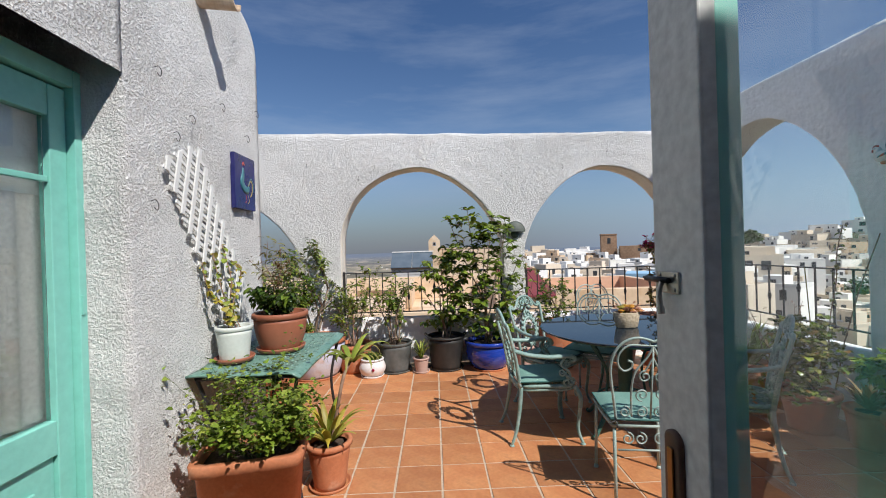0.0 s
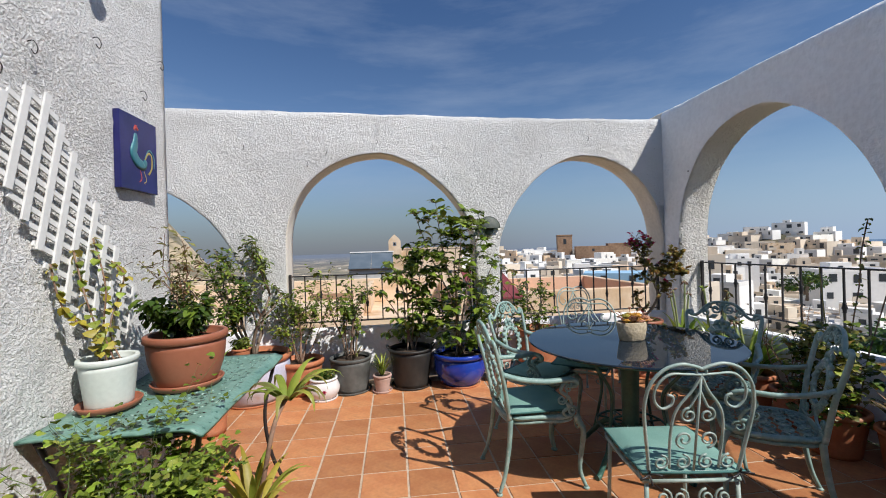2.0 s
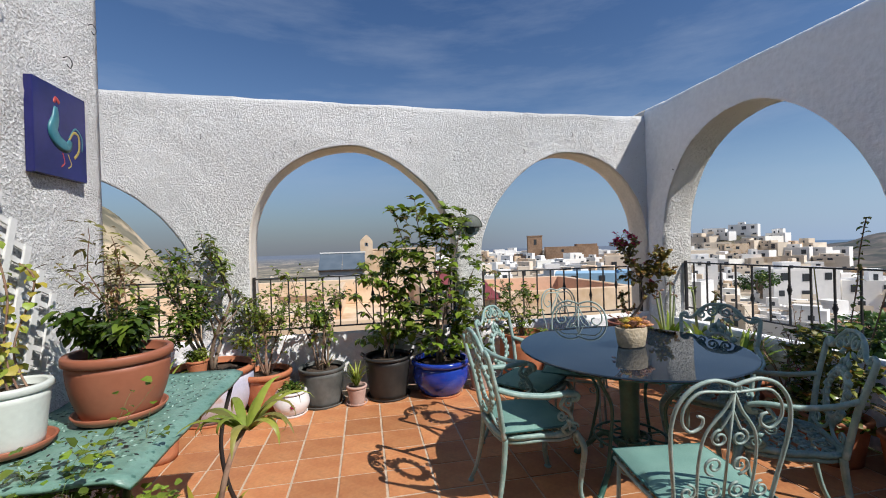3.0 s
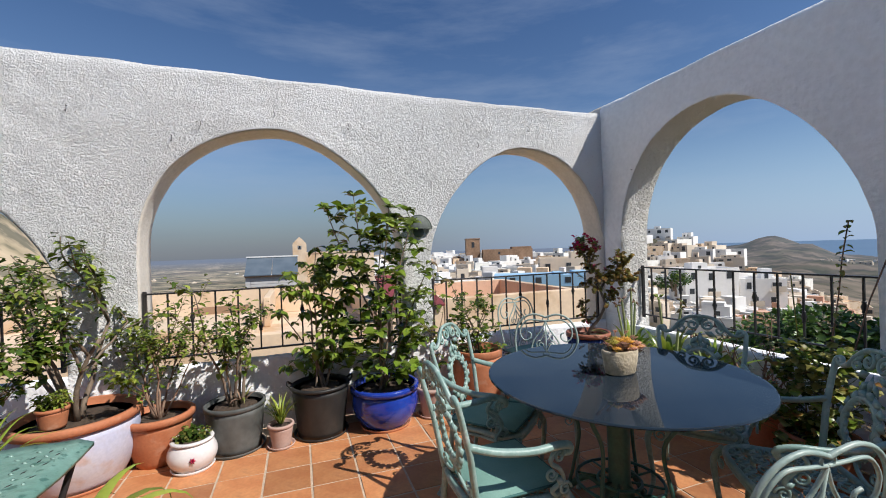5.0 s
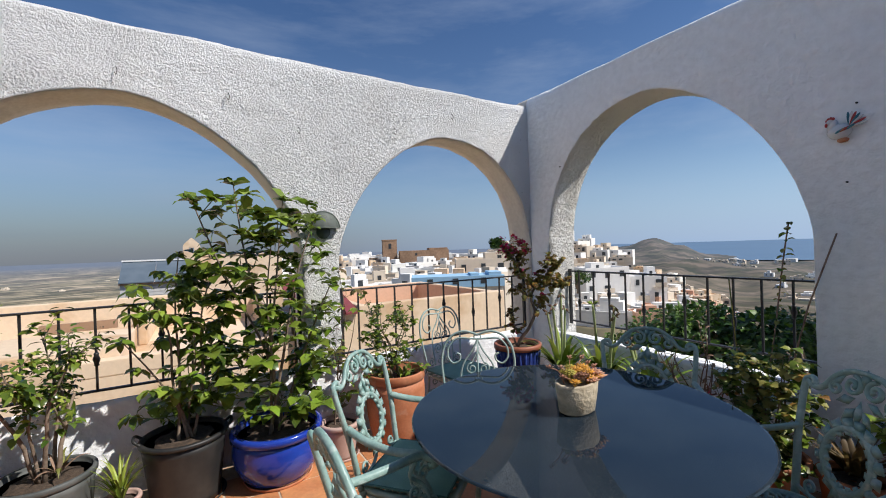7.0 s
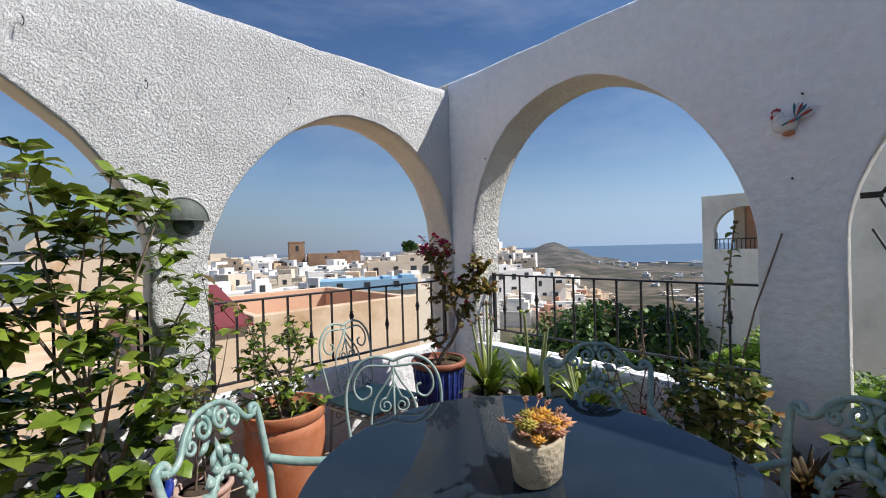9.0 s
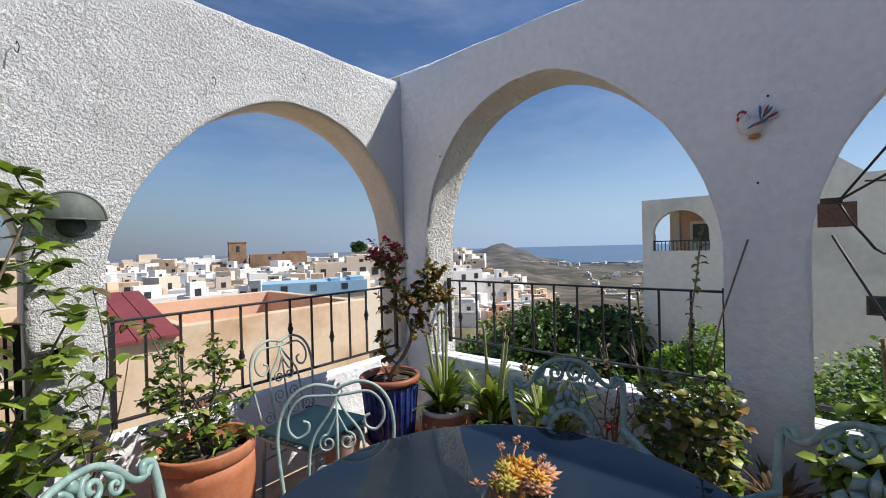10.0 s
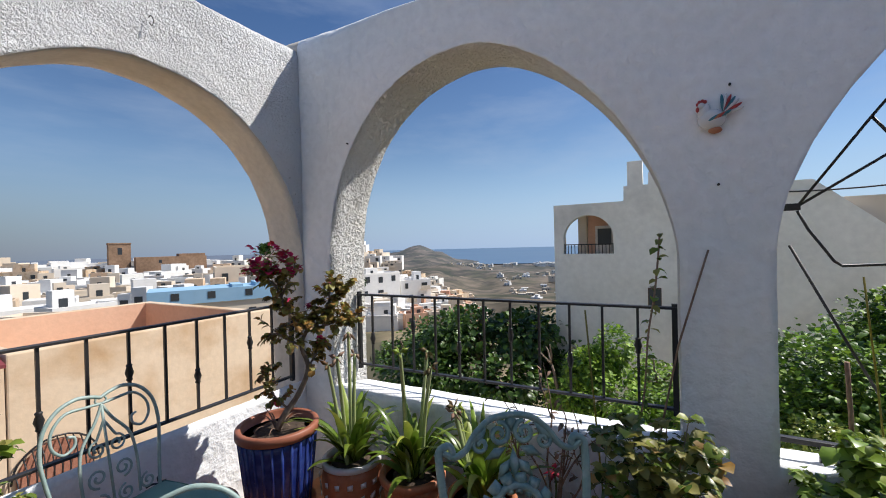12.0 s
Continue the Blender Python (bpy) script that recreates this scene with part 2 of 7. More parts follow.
def lathe(bm, prof, seg=32, squash=1.0, mi=0, cx=0.0, cy=0.0):
    """Turn a profile of (radius, z)."""
    rings = []
    for r, z in prof:
        rings.append([bm.verts.new((cx + r * math.cos(a), cy + r * squash * math.sin(a), z)) for a in (2 * math.pi * k / seg for k in range(seg))])
    for a, b in zip(rings, rings[1:]):
        for k in range(seg):
            f = bm.faces.new((a[k], a[(k + 1) % seg], b[(k + 1) % seg], b[k]))
            f.smooth, f.material_index = True, mi
    if prof[0][0] > 1e-4:
        bm.faces.new(rings[0][::-1]).material_index = mi
    if prof[-1][0] > 1e-4:
        bm.faces.new(rings[-1]).material_index = mi
    return bm


# ---- the terrace: walls, arches, floor ----
N_IN, N_OUT, E_IN, E_OUT, W_FACE, TOP = 5.34, 5.64, 3.01, 3.345, -1.37, 2.765


def arch_wall(name, a0, a1, inner, outer, axis, arches, sill, top_fn, rough=0.012, mats=("stucco", "stucco"), step=0.035, drop=0.0):
    """A lumpy plastered wall along one axis, with arched openings (centre, half width, spring, rise) above a sill that falls outwards by drop."""
    us = {a0, a1}
    for c, hw, sp, rise, p0, p1 in arches:
        for k in range(33):
            us.add(round(min(max(c - hw * math.cos(math.pi * k / 32), a0), a1), 4))
    us = sorted(us)
    full = []
    for u, v in zip(us, us[1:]):
        if v - u < 0.004:
            continue
        n = max(1, int((v - u) / step))
        full += [u + (v - u) * i / n for i in range(n)]
    us = full + [a1]
    n1, n2, n3 = max(2, int(sill / step / 1.3)), 26, 34

    def low(u):
        for c, hw, sp, rise, p0, p1 in arches:
            if abs(u - c) < hw:
                p = p0 if u < c else p1
                return sp + rise * max(0, 1 - (abs(u - c) / hw) ** p) ** (1 / p)
        best = min(arches, key=lambda q: abs(abs(u - q[0]) - q[1]))
        return best[2]

    cols = []
    for u in us:
        lo, tp = low(u), top_fn(u)
        zs = [sill * i / n1 for i in range(n1 + 1)] + [sill + (lo - sill) * i / n2 for i in range(1, n2 + 1)] + [lo + (tp - lo) * i / n3 for i in range(1, n3 + 1)]
        cols.append(zs)
    nz = len(cols[0])
    bm = bmesh.new()

    def bumpy(u, z, s, k):
        p = Vector((u, z, s * 3.7))
        d = noise.fractal(p * 9, 0.8, 2.2, 4) * rough + noise.noise(p * 1.7) * rough * 0.8
        return d

    def place(u, d, z):
        return (u, d, z) if axis == "x" else (d, u, z)

    sgn = 1 if outer > inner else -1
    F, B = [], []
    for i, u in enumerate(us):
        f, b = [], []
        for j in range(nz):
            z = cols[i][j]
            du, dz = noise.noise(Vector((u * 11, z * 11, 5))) * rough * 0.5, noise.noise(Vector((u * 11, z * 11, 9))) * rough * 0.5
            edge = i in (0, len(us) - 1) or j == 0
            if edge:
                du = dz = 0
            # rounded plaster along the wall's top and round the arches
            soft = 0.022 if j == nz - 1 else 0.007 if j == nz - 2 else 0.0
            f.append(bm.verts.new(place(u + du, inner - sgn * (bumpy(u, z, 1, 0) - soft), z + dz)))
            b.append(bm.verts.new(place(u + du, outer + sgn * (bumpy(u, z, 2, 0) - soft), (z + dz) * ((sill - drop) / sill if j <= n1 else 1))))
        F.append(f), B.append(b)
    cells = set()
    for i in range(len(us) - 1):
        m = (us[i] + us[i + 1]) / 2
        inside = any(abs(m - c) < hw for c, hw, sp, rise, p0, p1 in arches)
        for j in range(nz - 1):
            if not (inside and n1 <= j < n1 + n2):
                cells.add((i, j))
    flip = (axis == "x") == (sgn > 0)

    def quad(a, b, c, d, mi=0):
        f = bm.faces.new((a, b, c, d) if flip else (d, c, b, a))
        f.smooth, f.material_index = True, mi

    def rim(a, b, c, d, mi=0):
        # a,b front; c,d back; three steps deep
        pa, pb = [a], [b]
        for k in (1, 2, 3):
            t = k / 4
            for lst, p, q in ((pa, a, d), (pb, b, c)):
                key = (p, k)
                if key not in mids:
                    co = p.co.lerp(q.co, t)
                    w = noise.noise(co * 9) * rough * 0.5
                    mids[key] = bm.verts.new(co + Vector((w, w, w)))
                lst.append(mids[key])
        pa.append(d), pb.append(c)
        for k in range(4):
            quad(pa[k], pb[k], pb[k + 1], pa[k + 1], mi)

    mids = {}
    for i, j in cells:
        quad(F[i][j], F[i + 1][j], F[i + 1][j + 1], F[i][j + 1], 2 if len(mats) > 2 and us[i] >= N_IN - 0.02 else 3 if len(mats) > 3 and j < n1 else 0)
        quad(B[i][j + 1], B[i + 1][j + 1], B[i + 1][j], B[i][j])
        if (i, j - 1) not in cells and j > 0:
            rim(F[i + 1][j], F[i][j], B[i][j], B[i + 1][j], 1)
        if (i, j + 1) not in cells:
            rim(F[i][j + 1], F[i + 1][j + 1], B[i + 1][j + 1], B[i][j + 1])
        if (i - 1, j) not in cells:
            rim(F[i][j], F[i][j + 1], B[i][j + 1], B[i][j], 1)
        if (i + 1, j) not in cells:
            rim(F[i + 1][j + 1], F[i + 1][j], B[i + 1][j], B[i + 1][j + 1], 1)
    ob = mesh_ob(name, bm, mats, kind="structure")
    return ob


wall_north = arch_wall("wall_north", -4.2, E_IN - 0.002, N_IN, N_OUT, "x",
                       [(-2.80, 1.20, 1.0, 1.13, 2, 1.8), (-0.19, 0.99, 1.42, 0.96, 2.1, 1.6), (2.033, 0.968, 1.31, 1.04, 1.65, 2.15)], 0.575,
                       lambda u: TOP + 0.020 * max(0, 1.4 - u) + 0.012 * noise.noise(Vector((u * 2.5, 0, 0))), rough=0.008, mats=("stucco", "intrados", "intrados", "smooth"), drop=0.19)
# the strip inside the north arch takes the bounce-tinted render too
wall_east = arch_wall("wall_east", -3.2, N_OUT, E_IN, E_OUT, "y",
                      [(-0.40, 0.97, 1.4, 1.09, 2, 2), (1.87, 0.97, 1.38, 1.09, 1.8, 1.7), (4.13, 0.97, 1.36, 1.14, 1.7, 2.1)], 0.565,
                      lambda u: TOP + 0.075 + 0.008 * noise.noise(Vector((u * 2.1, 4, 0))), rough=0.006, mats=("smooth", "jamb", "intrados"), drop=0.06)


def stucco_block(name, x0, x1, y0, y1, z0, z1, roundness=0.0, rough=0.008, mat="stucco", step=0.035, faces="ENST", kind="structure"):
    """A plastered block whose named faces are lumpy grids."""
    bm = bmesh.new()

    def grid(o, u, v, lu, lv, nrm):
        nu, nv = max(1, int(lu / step)), max(1, int(lv / step))
        g = []
        for i in range(nu + 1):
            row = []
            for j in range(nv + 1):
                p = o + u * (lu * i / nu) + v * (lv * j / nv)
                edge = i in (0, nu) or j in (0, nv)
                w = 0 if edge else noise.fractal(p * 9, 0.8, 2.2, 4) * rough + noise.noise(p * 1.7) * rough
                if roundness:
                    ty, tz = p.y - (y1 - roundness), p.z - (z1 - roundness)
                    if ty > 0 and tz > 0:
                        r = math.hypot(ty, tz)
                        m = max(ty, tz)
                        if r > 1e-6:
                            p = Vector((p.x, y1 - roundness + ty * m / r, z1 - roundness + tz * m / r))
                row.append(bm.verts.new(p + nrm * w))
            g.append(row)
        for i in range(nu):
            for j in range(nv):
                f = bm.faces.new((g[i][j], g[i + 1][j], g[i + 1][j + 1], g[i][j + 1]))
                f.smooth = True

    X, Y, Z = Vector((1, 0, 0)), Vector((0, 1, 0)), Vector((0, 0, 1))
    lx, ly, lz = x1 - x0, y1 - y0, z1 - z0
    grid(Vector((x1, y0, z0)), Y, Z, ly, lz, X)
    grid(Vector((x1, y1, z0)), -X, Z, lx, lz, Y)
    grid(Vector((x0, y0, z0)), X, Z, lx, lz, -Y)
    grid(Vector((x0, y0, z1)), X, Y, lx, ly, Z)
    grid(Vector((x0, y1, z0)), -Y, Z, ly, lz, -X)
    bmesh.ops.remove_doubles(bm, verts=bm.verts, dist=0.0005)
    return mesh_ob(name, bm, mat, kind=kind)


# west house: wall with a door recess, in three blocks round the opening
wall_west = stucco_block("wall_west", -2.6, W_FACE, 2.155, 3.53, -0.0, 3.12, roundness=0.28)
stucco_block("wall_west_lintel", -2.6, W_FACE + 0.002, 1.15, 2.153, 2.19, 3.12)
stucco_block("wall_west_south", -2.6, W_FACE, -0.30, 1.148, 0.0, 3.12)
mesh_ob("wall_west_back", boxes((-2.6, 1.15, 0.0, -1.66, 2.153, 2.188)), "smooth", kind="structure")

# the house behind the start of the walk
mesh_ob("wall_south_west", boxes((W_FACE, -0.28, 0, -0.62, 0.05, 2.9)), "stucco", kind="structure")
mesh_ob("wall_south_lintel", boxes((-0.618, -0.28, 2.12, 0.385, 0.05, 2.9)), "stucco", kind="structure")
mesh_ob("wall_south_east", boxes((0.387, -0.28, 0, E_IN - 0.003, 0.05, 2.9)), "stucco", kind="structure")
mesh_ob("room_walls", boxes((-1.4, -3.2, 0, -1.25, -0.283, 2.5), (2.86, -3.2, 0, 3.005, -0.283, 2.5), (-1.245, -3.2, 0, 2.855, -3.05, 2.5)), "smooth", kind="structure")
mesh_ob("room_ceiling", boxes((-1.4, -3.2, 2.503, 3.005, -0.283, 2.62)), "smooth", kind="structure")

T = 0.2785
bm = boxes((-4.4, -3.2, -0.25, 3.005, 5.335, -0.003))
floor = mesh_ob("floor", bm, "grout", kind="structure", label="pale grout bed under square terracotta tiles")
# outer face of the terrace's own house, down to the street
mesh_ob("terrace_base", boxes((-4.3, -3.1, -9.0, 3.335, 5.63, -0.252)), "house", kind="structure")

# ---- terrain ----
def ridge_el(az):
    """Elevation in degrees of the hill town's skyline."""
    xs = [20, 36, 39, 42, 45.6, 49, 52, 55, 57, 61, 65, 72]
    ys = [-4, -3, 0.3, 0.7, 1.7, 0.9, -0.1, -1.3, -3.2, -5.2, -7.5, -14]
    return float(np.interp(az, xs, ys))


def ground_z(x, y):
    d = math.hypot(x - 0.5, y - 2.5)
    az = math.degrees(math.atan2(x - 0.5, y - 2.5))
    z = float(np.interp(d, [0, 8, 20, 60, 130, 300, 500, 700, 5000], [-9, -9, -6.5, -7, -9, -22, -32, -36, -38]))
    w3 = max(0.0, min(1.0, (az - 55) / 10)) * max(0.0, min(1.0, (140 - az) / 20))
    z = z * (1 - w3) + w3 * float(np.interp(d, [0, 8, 20, 60, 130, 190, 260, 700, 5000], [-9, -9, -6.5, -11, -19, -26, -33, -36, -38]))
    # hill that carries the town
    w = max(0.0, min(1.0, (az - 34) / 5)) * max(0.0, min(1.0, (71 - az) / 6))
    if w > 0 and 30 < d < 420:
        top = ridge_el(az) - 0.9
        el = float(np.interp(d, [30, 60, 190], [-15, -10.5, top]))
        zh = 1.4 + d * math.tan(math.radians(el))
        if d > 190:
            zh = max(z, 1.4 + 190 * math.tan(math.radians(top)) - (d - 190) * 0.25)
        z = z * (1 - w) + zh * w
    # brown ridges towards the coast and the far hills
    if 45 < az < 130:
        w2 = min(1, (az - 45) / 12)
        if 220 < d < 1060:
            r = math.sin((d - 220) / 840 * math.pi)
            n1 = noise.fractal(Vector((x, y, 0)) * 0.0045, 0.9, 2, 5)
            n2 = 1 - abs(noise.fractal(Vector((x, y, 9)) * 0.010, 0.9, 2, 4)) * 2
            z += (w2 if az < 62 else max(0.0, min(1.0, (790 - d) / 120))) * r * (2.5 - 9 * min(1, max(0, (az - 60) / 5)) + 15 * n1 + 6.5 * n2)
        if d > 1130:
            z -= 6 * min(1, (d - 1130) / 60)
    for a0, wa, dd, wd, h in ((58.6, 1.9, 1000, 150, 25), (60.0, 4.4, 900, 170, 12), (61.6, 1.5, 880, 110, 9), (55.0, 3.2, 1000, 160, 24), (-29, 6.0, 330, 90, 34), (-38, 9.0, 330, 100, 44)):
        q = ((az - a0) / wa) ** 2 + ((d - dd) / wd) ** 2
        if q < 9:
            z += h * math.exp(-q) * (1 + 0.16 * noise.fractal(Vector((x, y, 3)) * 0.012, 0.9, 2, 4))
    if d > 14:
        z += 0.35 * noise.fractal(Vector((x, y, 0)) * 0.05, 0.9, 2, 4) * min(d / 60, 3)
    return z


def land_material():
    m = bpy.data.materials.new("dry land")
    m.use_nodes = True
    n, l = m.node_tree.nodes, m.node_tree.links
    b = n["Principled BSDF"]
    b.inputs["Roughness"].default_value = 0.95
    b.inputs["Specular IOR Level"].default_value = 0.1
    g = n.new("ShaderNodeNewGeometry")

    def nz(scale, vec, cols, det=8):
        t = n.new("ShaderNodeTexNoise")
        t.inputs["Scale"].default_value, t.inputs["Detail"].default_value = scale, det
        l.new(vec, t.inputs["Vector"])
        r = n.new("ShaderNodeValToRGB")
        for i, (p, c) in enumerate(cols):
            e = r.color_ramp.elements[i] if i < 2 else r.color_ramp.elements.new(p)
            e.position, e.color = p, (*c, 1)
        l.new(t.outputs["Fac"], r.inputs["Fac"])
        return r.outputs["Color"]

    a = nz(0.012, g.outputs["Position"], [(0.35, (0.22, 0.18, 0.13)), (0.62, (0.50, 0.42, 0.32)), (0.5, (0.24, 0.22, 0.15))])
    c = nz(0.045, g.outputs["Position"], [(0.44, (0.30, 0.33, 0.28)), (0.53, (1.25, 1.15, 1.0))])
    x = n.new("ShaderNodeMixRGB")
    x.blend_type, x.inputs["Fac"].default_value = "MULTIPLY", 0.8
    l.new(a, x.inputs["Color1"]), l.new(c, x.inputs["Color2"])
    # darker scrub cover takes over towards the east
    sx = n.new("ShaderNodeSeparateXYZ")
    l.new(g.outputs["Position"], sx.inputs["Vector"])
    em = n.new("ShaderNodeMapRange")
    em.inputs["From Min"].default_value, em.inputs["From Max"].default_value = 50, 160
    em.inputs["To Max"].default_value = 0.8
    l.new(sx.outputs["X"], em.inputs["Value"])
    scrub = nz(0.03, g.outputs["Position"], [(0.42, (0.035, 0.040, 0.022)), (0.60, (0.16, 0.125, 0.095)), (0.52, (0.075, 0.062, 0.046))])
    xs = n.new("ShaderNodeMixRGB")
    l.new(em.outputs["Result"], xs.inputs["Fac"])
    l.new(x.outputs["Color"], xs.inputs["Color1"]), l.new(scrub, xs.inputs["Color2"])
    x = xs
    # aerial haze put into the base colour: distance from the village washes it blue-grey
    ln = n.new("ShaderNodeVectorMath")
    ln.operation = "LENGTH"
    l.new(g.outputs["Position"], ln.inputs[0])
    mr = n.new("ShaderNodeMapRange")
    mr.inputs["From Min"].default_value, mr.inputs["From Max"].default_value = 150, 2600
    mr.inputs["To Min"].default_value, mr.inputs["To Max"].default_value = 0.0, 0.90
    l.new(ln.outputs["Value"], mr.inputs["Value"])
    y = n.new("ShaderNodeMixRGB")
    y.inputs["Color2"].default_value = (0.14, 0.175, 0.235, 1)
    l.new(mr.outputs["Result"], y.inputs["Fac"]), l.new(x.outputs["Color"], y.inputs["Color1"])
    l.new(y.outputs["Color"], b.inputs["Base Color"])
    return m


M["land"] = land_material()


def build_ground():
    rs = [0, 4, 8, 12, 17, 23, 30, 38, 47, 57, 68, 80, 95, 110, 128, 148, 170, 190, 205, 225, 250, 280, 315, 350, 400, 450, 510, 580, 650, 720, 800, 880, 960, 1040, 1120, 1200, 1280, 1370, 1480, 1650, 1900, 2300, 2900, 3600, 4300, 4850]
    na = 480
    vs, fs = [], []
    for r in rs:
        for k in range(na):
            a = 2 * math.pi * k / na
            x, y = 0.5 + r * math.sin(a), 2.5 + r * math.cos(a)
            vs.append((x, y, ground_z(x, y)))
    for i in range(len(rs) - 1):
        for k in range(na):
            k2 = (k + 1) % na
            fs.append((i * na + k, (i + 1) * na + k, (i + 1) * na + k2, i * na + k2))
    me = bpy.data.meshes.new("ground")
    me.from_pydata(vs, [], fs)
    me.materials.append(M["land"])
    me.shade_smooth()
    return tagged(new("ground", me), kind="structure")


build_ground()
bm = bmesh.new()
ring = []
for r0, r1 in ((1120, 790), (4900, 4900)):
    ring.append([])
    for a in range(48, 201, 2):
        r = r0 if a < 63 else r1
        ring[-1].append(bm.verts.new((0.5 + r * math.sin(radians(a)), 2.5 + r * math.cos(radians(a)), -35.0)))
for k in range(len(ring[0]) - 1):
    bm.faces.new((ring[0][k], ring[1][k], ring[1][k + 1], ring[0][k + 1]))
mesh_ob("sea", bm, "sea", kind="structure")


# ---- houses ----
def polar(az, d, eye=(0.5, 2.5)):
    return eye[0] + d * math.sin(radians(az)), eye[1] + d * math.cos(radians(az))


rng = random.Random(7)
WIN = {}


def shared(key, fn, mat):
    """One mesh for alike pieces."""
    if key not in WIN:
        bm = fn()
        me = bpy.data.meshes.new(key)
        bm.to_mesh(me), bm.free()
        me.materials.append(M[mat])
        WIN[key] = me
    return WIN[key]


def house_mesh(w, dp, h, steps, seed):
    """Parts of a flat-roofed house: body, parapet, and smaller rooms on the roof."""
    r = random.Random(seed)
    p, t = 0.35, 0.22
    yield "wall", boxes((-w / 2, -dp / 2, -h, w / 2, dp / 2, -p))
    bm = bmesh.new()
    for a in ((-w / 2, -dp / 2, w / 2, -dp / 2 + t), (-w / 2, dp / 2 - t, w / 2, dp / 2), (-w / 2, -dp / 2 + t, -w / 2 + t, dp / 2 - t), (w / 2 - t, -dp / 2 + t, w / 2, dp / 2 - t)):
        box(bm, a[0], a[1], -p, a[2], a[3], 0)
    bmesh.ops.remove_doubles(bm, verts=bm.verts, dist=0.001)
    yield "parapet", bm
    for _ in range(steps):
        bw, bd, bh = w * r.uniform(0.22, 0.55), dp * r.uniform(0.3, 0.6), r.uniform(0.5, 1.6)
        bx, by = r.uniform(-w / 2 + bw / 2 + t, w / 2 - bw / 2 - t), r.uniform(-dp / 2 + bd / 2 + t, dp / 2 - bd / 2 - t)
        yield "roof_room", boxes((bx - bw / 2, by - bd / 2, -p, bx + bw / 2, by + bd / 2, bh))
        yield "roof_window", boxes((bx - 0.3, by - bd / 2 - 0.03, -0.2, bx + 0.25, by - bd / 2 + 0.02, bh * 0.5))


def house(x, y, z, w, dp, rz, mat, scale=1.0, windows=4, h=None, steps=1, seed=0, label="", balcony=0.0, name="village_house"):
    e = empty(name, (x, y, z), rz, label or "white flat roofed village house among others", "house", "village houses" if name == "village_house" else "")
    h = h or max(3.0, z - ground_z(x, y) + 2)
    for nm, bm in house_mesh(w, dp, h, steps, seed):
        part(nm, bm, "darkwin" if nm == "roof_window" else mat, e)
    r = random.Random(seed + 5)
    n = 0
    for fl in range(4):
        zz = -1.02 * scale - fl * 2.5 * scale - r.uniform(0, 0.3)
        if zz < -h + 0.5:
            break
        for face in range(2):
            fw = w if face == 0 else dp
            k = max(1, int(fw / (2.3 * scale)))
            for i in range(k):
                if n >= windows or r.random() < 0.22:
                    continue
                u = -fw / 2 + fw * (i + 0.5 + r.uniform(-0.18, 0.18)) / k
                tall = r.random() < 0.3
                if face == 0 and r.random() < balcony:
                    o = new("balcony", shared("balcony", lambda: boxes((-1.0, -0.75, -0.12, 1.0, 0, 0), (-1.0, -0.75, 0, 1.0, -0.67, 0.75)), mat))
                    o.parent = e
                    o.scale = (scale, scale, scale)
                    o.location = (u, -dp / 2, zz - 0.8 * scale)
                    tall = True
                o = new("window", shared("window", lambda: boxes((-0.42, -0.03, -0.52, 0.42, 0.03, 0.52)), "darkwin"))
                o.parent = e
                o.scale = (scale * r.uniform(0.7, 1.15) * (1.4 if tall and balcony else 1), 1, scale * r.uniform(0.75, 1.1) * (1.35 if tall else 1))
                if face == 0:
                    o.location = (u, -dp / 2 - 0.01, zz - (0.15 if tall else 0))
                else:
                    o.location = (-w / 2 - 0.01, u, zz)
                    o.rotation_euler = (0, 0, math.pi / 2)
                n += 1
    return e


# flat quarter to the north-east: wide low white tiers whose roofs rise slowly with distance
for i in range(96):
    s = (i + 0.5) / 96
    az = 9 + 34 * ((i * 0.618034) % 1.0)
    d = 34 + 105 * s ** 0.9
    el = -6.0 + 4.9 * s ** 0.62 + rng.uniform(-0.3, 0.3)
    x, y = polar(az, d)
    z = 1.4 + d * math.tan(radians(el))
    w = rng.uniform(3.6, 8.0) * (0.62 + 0.5 * s)
    house(x, y, z, w, w * rng.uniform(0.5, 0.8), radians(-az + rng.choice([-38, -22, -6, 10, 24, 40])), rng.choice(["house"] * 7 + ["housecream"] * 3 + ["housegrey", "tan"]), scale=0.72 + 0.28 * s, windows=8, steps=rng.choice([0, 1, 1, 2]), seed=i)
house(*polar(37.0, 58), 1.4 + 58 * math.tan(radians(-1.75)), 9.2, 6, radians(-37 + 6), "housecream", scale=0.95, windows=12, h=7, steps=2, seed=501, name="cream_house", label="long cream two storey house with dark windows and chimneys")
# hill town climbing to the east
k = 0
for row in range(15):
    s = row / 14
    d = 58 + 132 * s
    for j in range(12):
        az = 36.5 + 30.5 * (j + (row % 2) * 0.5 + rng.uniform(0, 0.55)) / 12.2
        top = ridge_el(az)
        el = -12.5 + (top + 12.7) * s ** 0.8 + rng.uniform(-0.5, 0.25)
        if az > 66.3:
            continue
        x, y = polar(az, d)
        z = max(1.4 + d * math.tan(radians(el)), ground_z(x, y) + 2.2)
        w = rng.uniform(4.6, 8.6) * (0.58 + 0.5 * s)
        k += 1
        late = az > 56 and rng.random() < 0.45
        house(x, y, z, w, w * rng.uniform(0.55, 0.9), radians(-az + rng.choice([-40, -25, -8, 8, 22])), rng.choice(["housecream", "pink", "tan"]) if late else rng.choice(["house"] * 5 + ["housecream"] * 4 + ["housegrey", "tan"]), scale=0.72 + 0.32 * s, windows=9, h=rng.uniform(5, 9), steps=rng.choice([0, 1, 1, 2]), seed=1000 + k, balcony=0.25)
